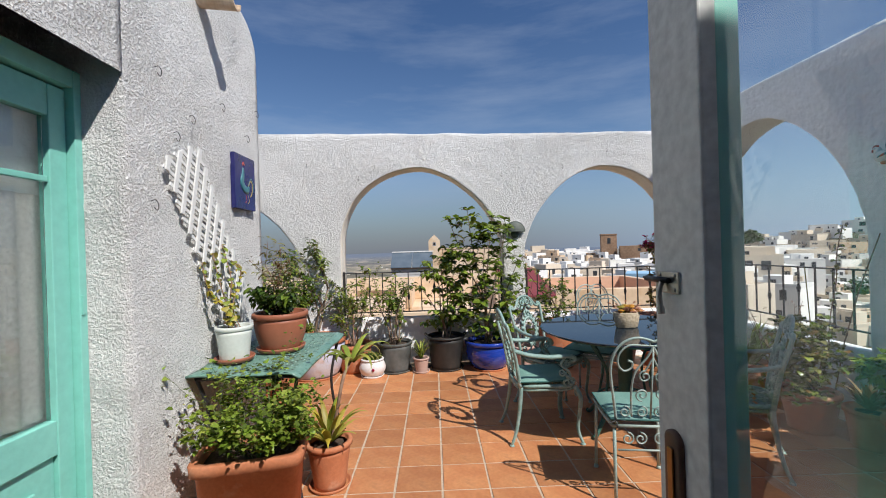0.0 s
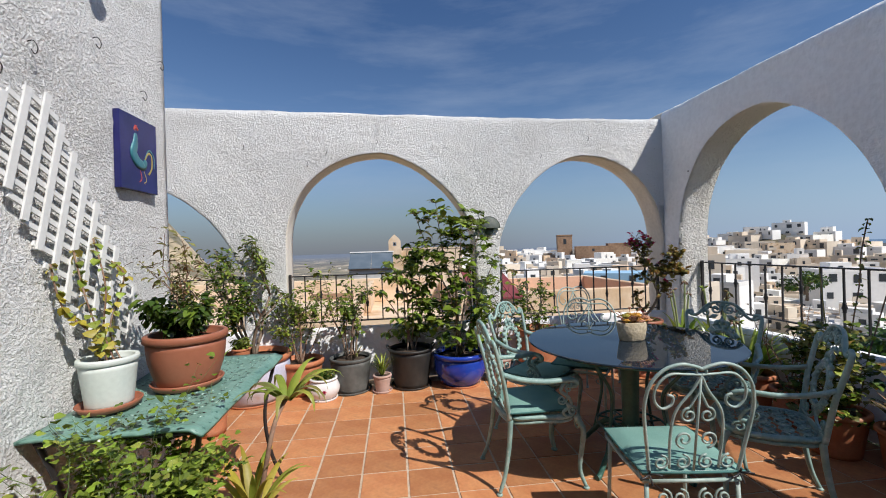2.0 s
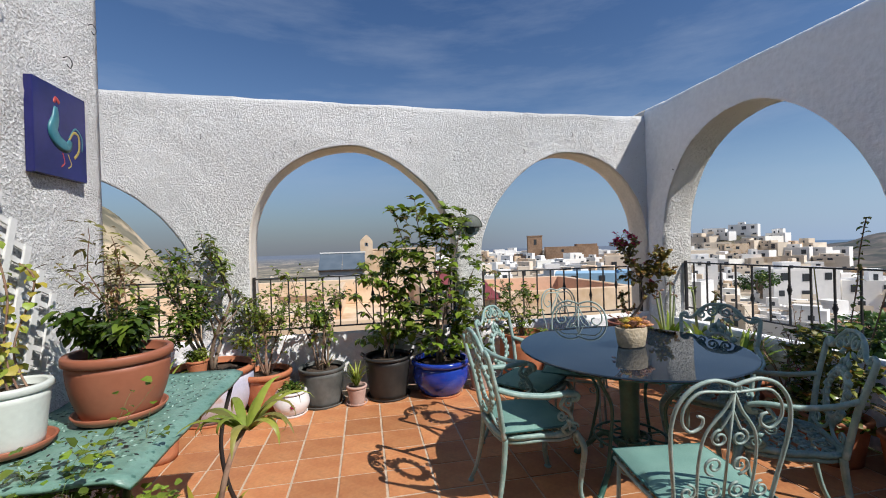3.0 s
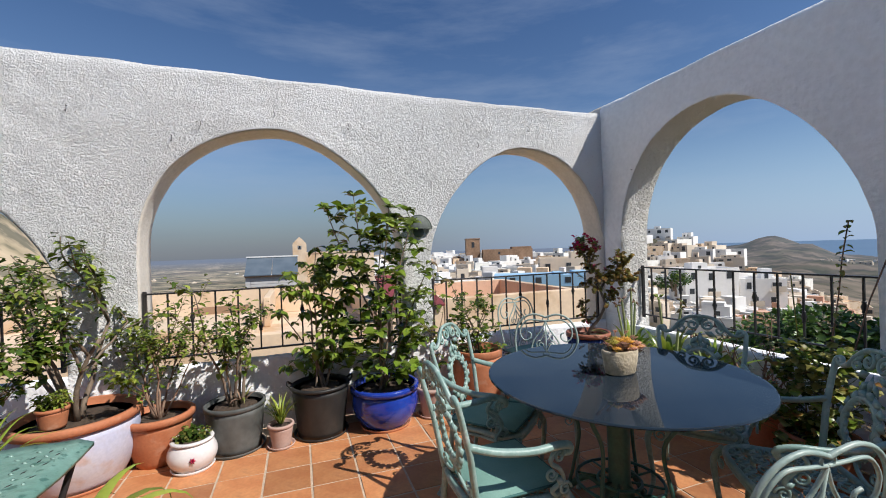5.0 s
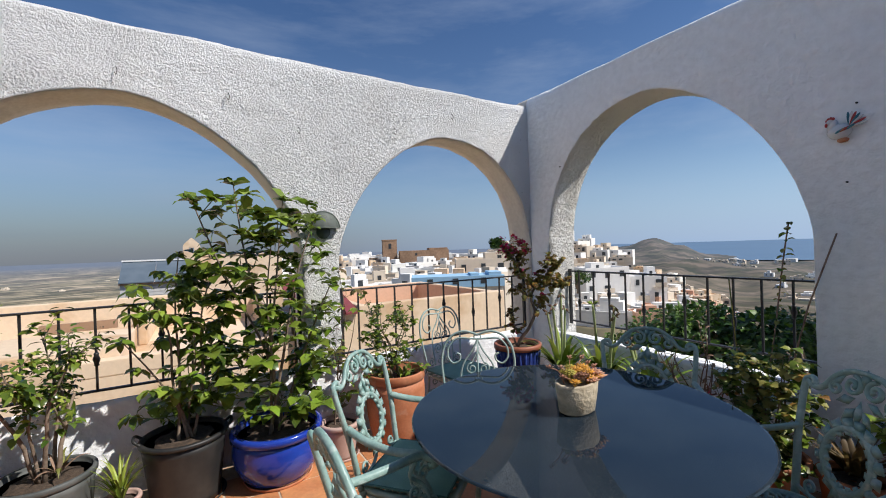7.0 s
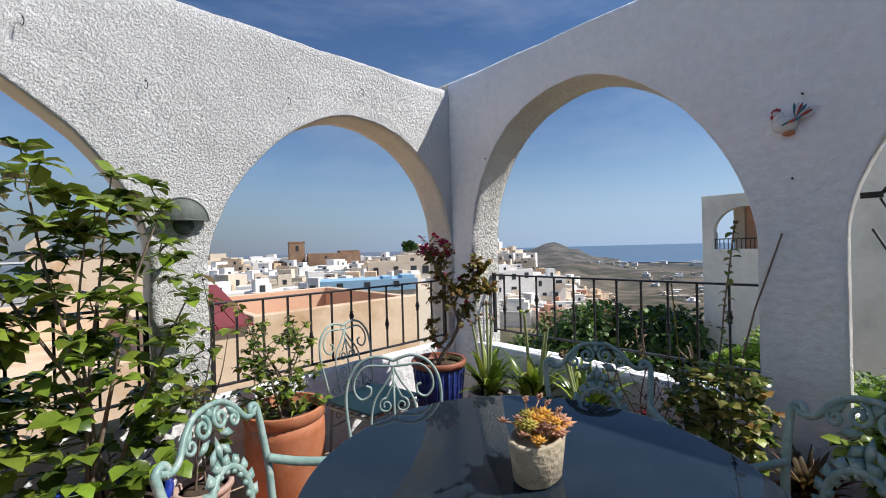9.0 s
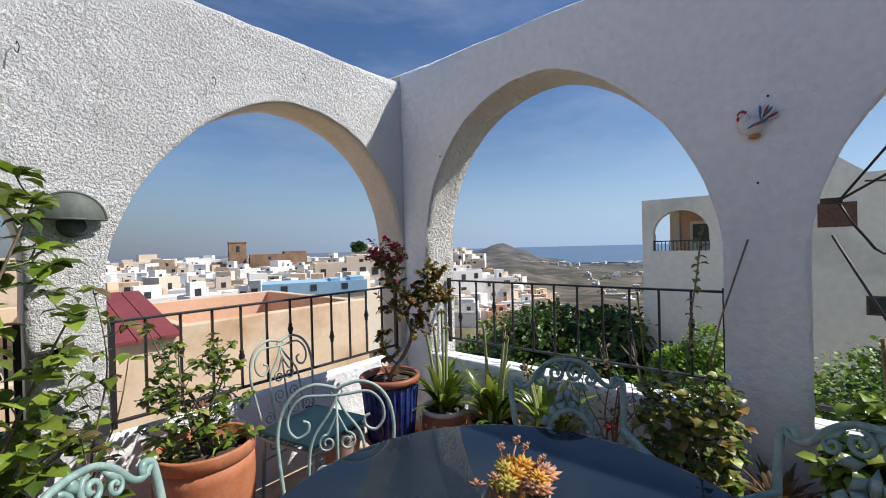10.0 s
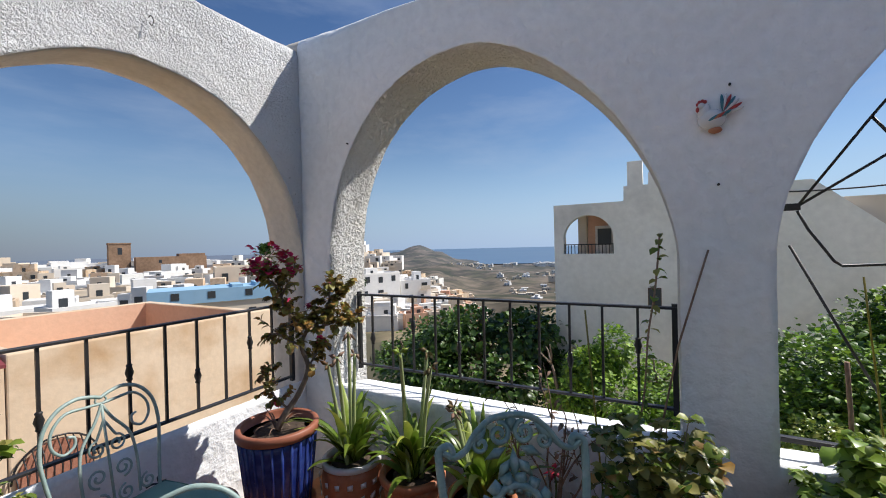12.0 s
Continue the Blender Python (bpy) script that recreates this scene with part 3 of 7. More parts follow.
# the tall white block of flats low on the hill
house(*polar(51.8, 84), 1.4 + 84 * math.tan(radians(-3.3)), 8.6, 6, radians(-51.8 + 28), "house", windows=22, h=14, steps=1, seed=777, balcony=0.35, name="apartment_block", label="tall white block of flats with stacked balconies")
house(*polar(57.0, 88), 1.4 + 88 * math.tan(radians(-4.4)), 6.6, 5, radians(-57 + 20), "house", windows=16, h=11, steps=1, seed=778, balcony=0.45, name="apartment_block", label="white block of flats with balconies lower down the hill")

# distant rows, valley hamlets and the coast: too small to tell apart singly
bm = bmesh.new()


def far_house(bm, x, y, z, w, dp, h, rz, r):
    c, s_ = math.cos(rz), math.sin(rz)

    def blk(x0, y0, z0, x1, y1, z1, mi):
        n0 = len(bm.faces)
        vs0 = [bm.verts.new((x + c * u - s_ * v, y + s_ * u + c * v, t)) for u, v, t in [(i_, j_, k_) for i_ in (x0, x1) for j_ in (y0, y1) for k_ in (z0, z1)]]
        for f in ((0, 1, 3, 2), (4, 6, 7, 5), (0, 4, 5, 1), (2, 3, 7, 6), (0, 2, 6, 4), (1, 5, 7, 3)):
            bm.faces.new([vs0[q] for q in f]).material_index = mi
    m = 0 if r.random() < 0.6 else 1
    blk(-w / 2, -dp / 2, z - h, w / 2, dp / 2, z, m)
    if r.random() < 0.6:
        a = r.uniform(-0.3, 0.1) * w
        blk(a, -dp * 0.3, z, a + w * 0.35, dp * 0.3, z + r.uniform(0.8, 2), m)
    for q in range(int(w / 2.6)):
        u = -w / 2 + (q + 0.5) * w / int(w / 2.6) + r.uniform(-0.3, 0.3)
        blk(u - 0.45, -dp / 2 - 0.05, z - 2.4, u + 0.45, -dp / 2 + 0.01, z - 1.2, 2)


for i in range(70):
    az, d = rng.uniform(4, 44), rng.uniform(142, 205)
    x, y = polar(az, d)
    far_house(bm, x, y, 1.4 + d * math.tan(radians(rng.uniform(-1.55, -0.75))), rng.uniform(6, 14), 6, 8, radians(-az + rng.uniform(-35, 35)), rng)
for i in range(40):
    az, d = rng.uniform(62.5, 84), rng.uniform(715, 785)
    x, y = polar(az, d)
    far_house(bm, x, y, max(-35.0, ground_z(x, y)) + rng.uniform(1.5, 3.2), rng.uniform(4, 15), 6, 8, radians(-az + rng.uniform(-30, 30)), rng)
for i in range(64):
    c0 = rng.choice([(73, 330), (78, 380), (70.5, 440), (76, 520), (82, 430), (66, 620)])
    az, d = rng.gauss(c0[0], 1.6), c0[1] + rng.gauss(0, 22)
    x, y = polar(az, d)
    far_house(bm, x, y, ground_z(x, y) + rng.uniform(0.8, 2.4), rng.uniform(2.5, 7), 4, 6, radians(-az + rng.uniform(-30, 30)), rng)
for i in range(30):
    az, d = rng.uniform(-22, 34), rng.uniform(420, 900)
    x, y = polar(az, d)
    far_house(bm, x, y, ground_z(x, y) + rng.uniform(0.8, 2.0), rng.uniform(3, 7), 4, 8, radians(-az + rng.uniform(-30, 30)), rng)
me = bpy.data.meshes.new("far_village_houses")
bm.to_mesh(me), bm.free()
for q in ("house", "housecream", "darkwin"):
    me.materials.append(M[q])
tagged(new("far_village_houses", me), "scattered small white houses in the hazy distance", "houses", kind="stuff")

# square tower and the long brown church behind the roofs
tower = empty("church_tower", (*polar(23.4, 118), -4.0), radians(-18), "square brown stone church tower above white roofs", "tower")
part("wall", boxes((-1.95, -1.95, -3, 1.95, 1.95, 7.6), (-2.05, -2.05, 7.6, 2.05, 2.05, 7.9)), "brownstone", tower)
part("belfry_opening", boxes((-0.4, -1.97, 5.3, 0.4, -1.9, 6.8)), "darkwin", tower)
church = empty("church", (*polar(28.3, 117), -4.0), radians(-22), "long low brown stone church beside its tower", "church")
part("wall", boxes((-7.2, -3, -4, 6.5, 3, 4.6), (1.0, -2.5, 4.6, 6.3, 2.5, 5.2)), "brownstone", church)
part("window", boxes((-3, -3.02, 3.2, -2.4, -2.9, 3.9)), "darkwin", church)

# tan neighbour across the lane, with a walled roof terrace
nb = empty("tan_neighbour_house", (0, 0, 0), 0, "tan rendered flat roofed house with a walled roof terrace", "house")
part("wall", boxes((2.76, 10.003, -9, 6.29, 13.99, -0.71)), "tan", nb)
for a in ((2.75, 9.8, -9.0, 6.3, 10.0, 0.33), (6.1, 10.002, -0.698, 6.3, 13.798, 0.30), (2.75, 13.8, -0.698, 6.3, 14.0, 0.30), (2.75, 10.002, -0.698, 2.9, 13.798, 0.33)):
    part("parapet", boxes(a, bevel=0.02), "tan", nb)
# arched window with a brick coloured shutter behind a basket of bars
wc, wz, wr = 3.16, -1.16, 0.36
bm = bmesh.new()
arc = [(wc + wr * math.cos(math.pi * k / 12), wz + wr * math.sin(math.pi * k / 12)) for k in range(13)]
outline = [(wc - wr, -2.3), (wc + wr, -2.3)] + arc
for y in (9.794, 9.76):
    bm.faces.new([bm.verts.new((x, y, z)) for x, z in outline])
bmesh.ops.bridge_loops(bm, edges=bm.edges[:])
part("window_shutter", bm, "rooftile", nb, "orange brown slatted shutter")
window_frame = part("window_frame", sweep(bmesh.new(), [(wc + (wr + 0.05) * math.cos(math.pi * k / 12), 9.76, wz + (wr + 0.05) * math.sin(math.pi * k / 12)) for k in range(13)], 0.012, 5), "iron", nb)
for k in range(11):
    x = wc - wr - 0.02 + (2 * wr + 0.04) * k / 10
    top = wz + math.sqrt(max(0.0, (wr + 0.05) ** 2 - (x - wc) ** 2))
    part("window_bar", sweep(bmesh.new(), [(x, 9.77, top), (x, 9.66, top - 0.12), (x, 9.62, top - 0.35), (x, 9.64, -2.2)], 0.008, 4), "iron", window_frame)
part("terrace_lining", boxes((2.905, 13.78, -0.69, 6.09, 13.795, 0.29), (6.08, 10.01, -0.69, 6.095, 13.78, 0.29)), "pink", nb, "salmon render")
nb2 = empty("tan_house", (0, 0, 0), 0, "wide tan rendered house with a flat roof and low parapet", "house")
part("wall", boxes((-7.5, 10.0, -9, 1.6, 15.0, -0.35)), "tan", nb2)
for nm, a in (("parapet", (-7.5, 14.6, -0.348, 1.6, 14.8, 0.42)), ("roof_block", (-3.2, 10.202, -0.348, -0.9, 12.2, 0.05)), ("parapet", (-7.5, 10.0, -0.348, 1.6, 10.2, -0.10)), ("parapet", (1.4, 10.202, -0.348, 1.6, 14.598, 0.25)), ("parapet", (-0.9, 12.3, -0.348, -0.75, 14.598, 0.35))):
    part(nm, boxes(a, bevel=0.02), "tan", nb2)
part("vent_grille", boxes((-2.3, 12.21, 0.06, -1.2, 12.3, 0.22)), "brownstone", nb2)
rr = empty("red_roofed_house", (0, 0, 0), 0, "low house with a dark red sheet roof between tan walls", "house")
part("wall", boxes((1.65, 9.82, -9, 2.74, 12.0, 0.18)), "tan", rr)
bm = bmesh.new()
for i in range(4):
    x0 = 1.66 + i * 0.27
    q = [bm.verts.new(p) for p in ((x0, 9.7, 0.2), (x0 + 0.255, 9.7, 0.2), (x0 + 0.255, 11.8, 0.72), (x0, 11.8, 0.72), (x0, 9.7, 0.24), (x0 + 0.255, 9.7, 0.24), (x0 + 0.255, 11.8, 0.76), (x0, 11.8, 0.76))]
    for f in ((0, 3, 2, 1), (4, 5, 6, 7), (0, 1, 5, 4), (2, 3, 7, 6), (1, 2, 6, 5), (0, 4, 7, 3)):
        bm.faces.new([q[v] for v in f])
part("roof", bm, "redroof", rr, "dark red sheet metal")
bl = empty("blue_house", (*polar(32.4, 30), -0.72), radians(-28), "pale blue low house behind the tan terrace", "house")
part("roof_wall", boxes((-3.3, -1.5, -0.8, 3.3, 1.5, 0.0), (2.2, -1.4, 0, 3.1, 0.4, 0.22), (0.9, -1.4, 0, 1.5, 0.4, 0.16)), "houseblue", bl)
part("wall", boxes((-3.2, -1.4, -8, 3.2, 1.4, -0.81)), "housecream", bl)
for q in (-2.2, -0.4, 1.6):
    part("window", boxes((q, -1.52, -0.55, q + 0.4, -1.49, -0.15)), "darkwin", bl)
    part("window", boxes((q + 0.2, -1.42, -2.0, q + 0.6, -1.39, -1.3)), "darkwin", bl)
# chapel with a belfry and the solar water heater
ch = empty("chapel", (0, 0, 0), 0, "tan chapel with a small pointed bell gable", "chapel")
part("wall", boxes((0.12, 21.82, -9, 3.4, 26, 1.33), (0.08, 21.79, 1.331, 3.42, 26, 1.40)), "tan", ch)
gx = -0.04
bm = bmesh.new()
for a in ((gx - 0.30, 21.55, -2.0, gx - 0.085, 21.78, 1.75), (gx + 0.085, 21.55, -2.0, gx + 0.30, 21.78, 1.75), (gx - 0.084, 21.55, -2.0, gx + 0.084, 21.78, 1.52), (gx - 0.084, 21.55, 1.70, gx + 0.084, 21.78, 1.75)):
    box(bm, *a)
prof = [(-0.30, 1.751), (-0.27, 1.83), (-0.18, 1.93), (-0.07, 2.04), (0.0, 2.09), (0.07, 2.04), (0.18, 1.93), (0.27, 1.83), (0.30, 1.751)]
f0, f1 = [bm.verts.new((gx + u, 21.55, z)) for u, z in prof], [bm.verts.new((gx + u, 21.78, z)) for u, z in prof]
bm.faces.new(f0), bm.faces.new(f1[::-1])
for k in range(8):
    bm.faces.new((f0[k + 1], f0[k], f1[k], f1[k + 1]))
part("bell_gable", bm, "tan", ch)
part("bell", lathe(bmesh.new(), [(0.001, 1.69), (0.03, 1.68), (0.045, 1.60), (0.06, 1.56)], 12, cx=gx, cy=21.66), "iron", ch)
sp = empty("solar_panel_house", (0, 0, 0), 0, "grey boarded roof hut carrying tilted solar collectors", "house")
part("wall", boxes((-1.96, 18.62, -9, -0.16, 20.5, 0.50)), "hutgrey", sp)
for k in range(11):
    part("board", boxes((-1.80, 18.595, 0.36 - 0.105 * k, -0.30, 18.618, 0.45 - 0.105 * k)), "hutgrey", sp)
part("corner_board", boxes((-1.98, 18.59, -1.2, -1.83, 18.618, 0.50)), "hutgrey", sp)
part("eave", boxes((-2.0, 18.50, 0.505, -0.12, 18.70, 0.56)), "brownstone", sp)
for i in range(2):
    x0 = -2.0 + i * 0.95
    bm = bmesh.new()
    q = [bm.verts.new(p) for p in ((x0, 18.45, 0.565), (x0 + 0.92, 18.45, 0.565), (x0 + 0.92, 19.5, 1.20), (x0, 19.5, 1.20), (x0, 18.45, 0.60), (x0 + 0.92, 18.45, 0.60), (x0 + 0.92, 19.5, 1.235), (x0, 19.5, 1.235))]
    for f in ((0, 3, 2, 1), (4, 5, 6, 7), (0, 1, 5, 4), (2, 3, 7, 6), (1, 2, 6, 5), (0, 4, 7, 3)):
        bm.faces.new([q[v] for v in f])
    part("solar_panel", bm, "collector", sp, "dark glass collector")
part("ridge", boxes((-2.02, 19.45, 1.24, -0.10, 19.55, 1.29)), "white", sp)

# weathered neighbour to the east, with an arched corner balcony
ne = empty("grey_neighbour_house", (14.0, 0, 0), 0, "weathered pale grey house with an arched corner balcony", "house")


def facade():
    """Side wall along y with stepped roofline; an arched opening near its north end."""
    bm = bmesh.new()
    ys = [-3.4, -1.25, 0.0, 1.45, 2.0, 3.2, 3.21, 3.55, 3.56, 4.2, 4.21]
    tops = [0.4, 1.7, 2.85, 2.85, 3.35, 3.4, 3.4, 3.4, 3.05, 3.05, 2.62]
    c, hw, sp, rise, sill = 5.22, 0.72, 1.55, 0.72, 1.10
    for k in range(25):
        ys.append(c - hw * math.cos(math.pi * k / 24)), tops.append(2.62)
    ys.append(6.22), tops.append(2.62)
    o = sorted(range(len(ys)), key=lambda i: ys[i])
    for i, j in zip(o, o[1:]):
        y0, y1 = ys[i], ys[j]
        if y1 - y0 < 0.002:
            continue
        m = (y0 + y1) / 2
        for x0, x1 in ((0, 0.3),):
            if abs(m - c) < hw:
                segs = [(-9, -9, sill, sill)]
                za, zb = (sp + rise * math.sqrt(max(0, 1 - ((q - c) / hw) ** 2)) for q in (y0, y1))
                segs.append((za, zb, tops[i], tops[j]))
            else:
                segs = [(-9, -9, tops[i], tops[j])]
            for a, b, cc, dd in segs:
                v = [bm.verts.new(p) for p in ((x0, y0, a), (x0, y1, b), (x0, y1, dd), (x0, y0, cc), (x1, y0, a), (x1, y1, b), (x1, y1, dd), (x1, y0, cc))]
                for f in ((0, 3, 2, 1), (4, 5, 6, 7), (3, 7, 6, 2), (0, 1, 5, 4), (0, 4, 7, 3), (1, 2, 6, 5)):
                    bm.faces.new([v[t] for t in f])
    bmesh.ops.remove_doubles(bm, verts=bm.verts, dist=0.0005)
    return bm


part("wall", facade(), "housegrey", ne)
part("body", boxes((0.31, -3.4, -9, 7, 4.4, 2.4), (0.31, 4.41, -9, 3.0, 6.2, 1.02), (0.31, 5.98, 1.03, 0.6, 6.2, 1.6), (0.31, 4.41, 2.45, 3, 6.2, 2.58)), "housecream", ne)
part("back_wall", boxes((2.4, 4.412, 1.022, 2.6, 5.62, 2.448)), "pink", ne)
part("corner_pier", boxes((1.3, 5.45, 1.022, 1.6, 5.72, 2.448)), "housecream", ne)
part("balcony_door", boxes((2.33, 4.72, 1.022, 2.398, 5.32, 2.02)), "house", ne)
part("pane", boxes((2.31, 4.80, 1.35, 2.328, 5.24, 1.92)), "darkwin", ne)
part("chimney", boxes((0.02, 3.70, 3.05, 0.5, 4.1, 3.75)), "housegrey", ne)
for nm, a in (("window", (-0.03, 3.30, -0.38, 0.0, 3.44, 0.08)), ("window", (-0.03, 3.47, -0.38, 0.0, 3.60, 0.08)), ("window", (-0.03, 0.84, -0.38, 0.0, 1.12, -0.02)), ("window", (-0.03, 1.17, -0.38, 0.0, 1.46, -0.02))):
    part(nm, boxes(a), "darkwin", ne)
for nm, a in (("window_frame", (-0.02, 3.28, -0.42, 0.02, 3.62, 0.12)), ("window_frame", (-0.02, 0.8, -0.42, 0.02, 1.5, 0.02)), ("window", (-0.02, 1.62, 1.62, 0.02, 2.3, 2.2))):
    part(nm, boxes(a), "wood", ne)
bm = bmesh.new()
for i in range(15):
    y = 4.52 + i * 0.1
    box(bm, 0.1, y - 0.01, 1.1, 0.12, y + 0.01, 1.38)
box(bm, 0.09, 4.5, 1.37, 0.13, 5.94, 1.40)
part("balcony_rail", bm, "iron", ne)

# ---- furniture ----
M["castgreen"] = material("verdigris painted cast aluminium", (0.19, 0.31, 0.28), 0.40, color2=(0.31, 0.43, 0.39), scale=14, bump=0.001, bump_scale=80, fine=0.08, stain=(0.42, 0.5, 0.46), stain_scale=22, stain_at=(0.56, 0.7))
M["rodgreen"] = material("pale green painted wrought iron", (0.26, 0.36, 0.33), 0.42, color2=(0.40, 0.47, 0.43), scale=18, bump=0.0008, bump_scale=90, fine=0.08)
M["cushion"] = material("faded sea green fabric", (0.14, 0.28, 0.24), 0.85, color2=(0.20, 0.35, 0.30), scale=5, bump=0.0012, bump_scale=260, fine=0.06)
M["piping"] = material("dark teal piping", (0.05, 0.15, 0.14), 0.8, fine=0.05)
M["tabletop"] = material("polished dark slate grey glass top", (0.012, 0.02, 0.03), 0.03, color2=(0.02, 0.03, 0.04), scale=4, fine=0, spec=0.38)
M["tablebase"] = material("dark green painted cast base", (0.03, 0.10, 0.08), 0.4, color2=(0.05, 0.14, 0.11), scale=12, bump=0.001, bump_scale=60)
M["brass"] = material("aged brass", (0.35, 0.22, 0.08), 0.35, metal=1.0, color2=(0.25, 0.15, 0.06), scale=20)
M["steel"] = material("dull steel", (0.5, 0.5, 0.48), 0.35, metal=1.0, color2=(0.35, 0.34, 0.32), scale=30)
M["glass"] = material("clear pane", (0.95, 1.0, 0.98), 0.0, transmission=1.0, fine=0)


def spiral(cx, cz, r0, r1, a0, turns, y=0.0, n=18):
    """Points of a scroll in the xz plane."""
    return [(cx + (r0 + (r1 - r0) * k / n) * math.cos(a0 + 2 * math.pi * turns * k / n), y, cz + (r0 + (r1 - r0) * k / n) * math.sin(a0 + 2 * math.pi * turns * k / n)) for k in range(n + 1)]


def mirror(pts):
    return [(-p[0], p[1], p[2]) for p in pts]


def smooth_path(pts, n=6):
    """A curve through the points."""
    P = [Vector(p) for p in pts]
    out = []
    for i in range(len(P) - 1):
        a, b, c, d = P[max(i - 1, 0)], P[i], P[i + 1], P[min(i + 2, len(P) - 1)]
        for k in range(n):
            t = k / n
            out.append(0.5 * ((2 * b) + (c - a) * t + (2 * a - 5 * b + 4 * c - d) * t * t + (3 * b - a - 3 * c + d) * t ** 3))
    return out + [P[-1]]


def petal(bm, base, tip, w, thick=0.008, n=(0, 1, 0)):
    """A cast leaf: a raised lens from base to tip."""
    b, t, n = Vector(base), Vector(tip), Vector(n)
    d = t - b
    s = d.cross(n).normalized() * w
    mid = b + d * 0.45
    vs = [b, mid + s, t, mid - s, mid + n * thick, mid - n * thick]
    v = [bm.verts.new(p) for p in vs]
    for a, c in ((0, 1), (1, 2), (2, 3), (3, 0)):
        bm.faces.new((v[a], v[c], v[4])).smooth = True
        bm.faces.new((v[c], v[a], v[5])).smooth = True


def cushion(parent, w, d, z, mat="cushion", t=0.045):
    bm = bmesh.new()
    nx = 12
    g = {}
    for s in (1, -1):
        for i in range(nx + 1):
            for j in range(nx + 1):
                u, v = 2 * i / nx - 1, 2 * j / nx - 1
                k = (1 - u ** 6) * (1 - v ** 6)
                wob = 0.004 * noise.noise(Vector((u * 2, v * 2, s)))
                cu, cv = u * (1 - 0.04 * v * v), v * (1 - 0.04 * u * u)
                g[s, i, j] = bm.verts.new((cu * w / 2, cv * d / 2, z + t / 2 + s * (t / 2 * (0.12 + 0.88 * k ** 0.6)) + wob))
        for i in range(nx):
            for j in range(nx):
                q = [g[s, i, j], g[s, i + 1, j], g[s, i + 1, j + 1], g[s, i, j + 1]]
                bm.faces.new(q if s > 0 else q[::-1]).smooth = True
    bmesh.ops.remove_doubles(bm, verts=bm.verts, dist=0.004)
    c = part("cushion", bm, mat, parent, "faded sea green seat cushion")
    bm = bmesh.new()
    k = 0.985
    sweep(bm, [(x * w / 2 * k, y * d / 2 * k, z + t / 2) for x, y in ((-1, -1), (0, -1.01), (1, -1), (1.01, 0), (1, 1), (0, 1.01), (-1, 1), (-1.01, 0))], 0.006, 5, closed=True)
    part("piping", bm, "piping", c)
    return c


def cast_armchair(padded):
    """Cast chair with a wreath back and scrolled arms; faces +y."""
    e = empty("cast_armchair", label="verdigris cast armchair with wreath back" + (" and green seat cushion" if padded else " and pierced bare seat"), category="garden chair", group="chairs round the table")
    # seat
    bm = bmesh.new()
    rimp = [(0.215 * math.copysign(abs(math.cos(a)) ** 0.5, math.cos(a)) * (1.0 if math.sin(a) > 0 else 0.9), 0.205 * math.copysign(abs(math.sin(a)) ** 0.5, math.sin(a)), 0.405) for a in (2 * math.pi * k / 32 for k in range(32))]
    sweep(bm, rimp, 0.015, 6, closed=True, flat=1.0)
    sweep(bm, [(p[0] * 0.985, p[1] * 0.985, 0.378) for p in rimp], 0.010, 5, closed=True)
    part("seat_frame", bm, "castgreen", e)
    bm = bmesh.new()
    for i in range(5):
        for j in range(5):
            x, y = -0.16 + i * 0.08, -0.15 + j * 0.078
            r = 0.036 if (i + j) % 2 else 0.030
            sweep(bm, [(x + r * math.cos(a), y + r * math.sin(a), 0.408) for a in (math.pi * k / 4 for k in range(8))], 0.0065, 4, closed=True)
            sweep(bm, [(x - 0.02, y - 0.02, 0.408), (x + 0.02, y + 0.02, 0.408)], 0.006, 4)
            sweep(bm, [(x - 0.02, y + 0.02, 0.408), (x + 0.02, y - 0.02, 0.408)], 0.006, 4)
    part("seat", bm, "castgreen", e)
    if padded:
        cushion(e, 0.40, 0.38, 0.415)
    # legs
    for sx in (-1, 1):
        bm = bmesh.new()
        pth = smooth_path([(sx * 0.195, 0.185, 0.40), (sx * 0.225, 0.215, 0.33), (sx * 0.215, 0.21, 0.22), (sx * 0.205, 0.20, 0.10), (sx * 0.225, 0.225, 0.012)])
        sweep(bm, pth, [0.018 - 0.008 * k / (len(pth) - 1) for k in range(len(pth))], 7)
        sweep(bm, spiral(sx * 0.165, 0.345, 0.035, 0.008, math.pi / 2, sx * -1.3, 0.205), 0.006, 5)
        leg = part("leg", bm, "castgreen", e)
        part("foot", lathe(bmesh.new(), [(0.016, 0.0), (0.019, 0.006), (0.012, 0.014)], 10, cx=sx * 0.225, cy=0.225), "castgreen", leg)
        bm = bmesh.new()
        pth = smooth_path([(sx * 0.175, -0.185, 0.40), (sx * 0.18, -0.20, 0.25), (sx * 0.19, -0.23, 0.10), (sx * 0.20, -0.265, 0.012)])
        sweep(bm, pth, [0.016 - 0.006 * k / (len(pth) - 1) for k in range(len(pth))], 7)
        leg = part("leg", bm, "castgreen", e)
        part("foot", lathe(bmesh.new(), [(0.016, 0.0), (0.018, 0.006), (0.012, 0.014)], 10, cx=sx * 0.20, cy=-0.265), "castgreen", leg)

    def by(z):
        return -0.19 - 0.16 * max(0, z - 0.40) - 0.10 * max(0, z - 0.62)

    def flat(pts):
        return [(p[0], by(p[2]), p[2]) for p in pts]

    # back posts with curled finials
    for sx in (-1, 1):
        bm = bmesh.new()
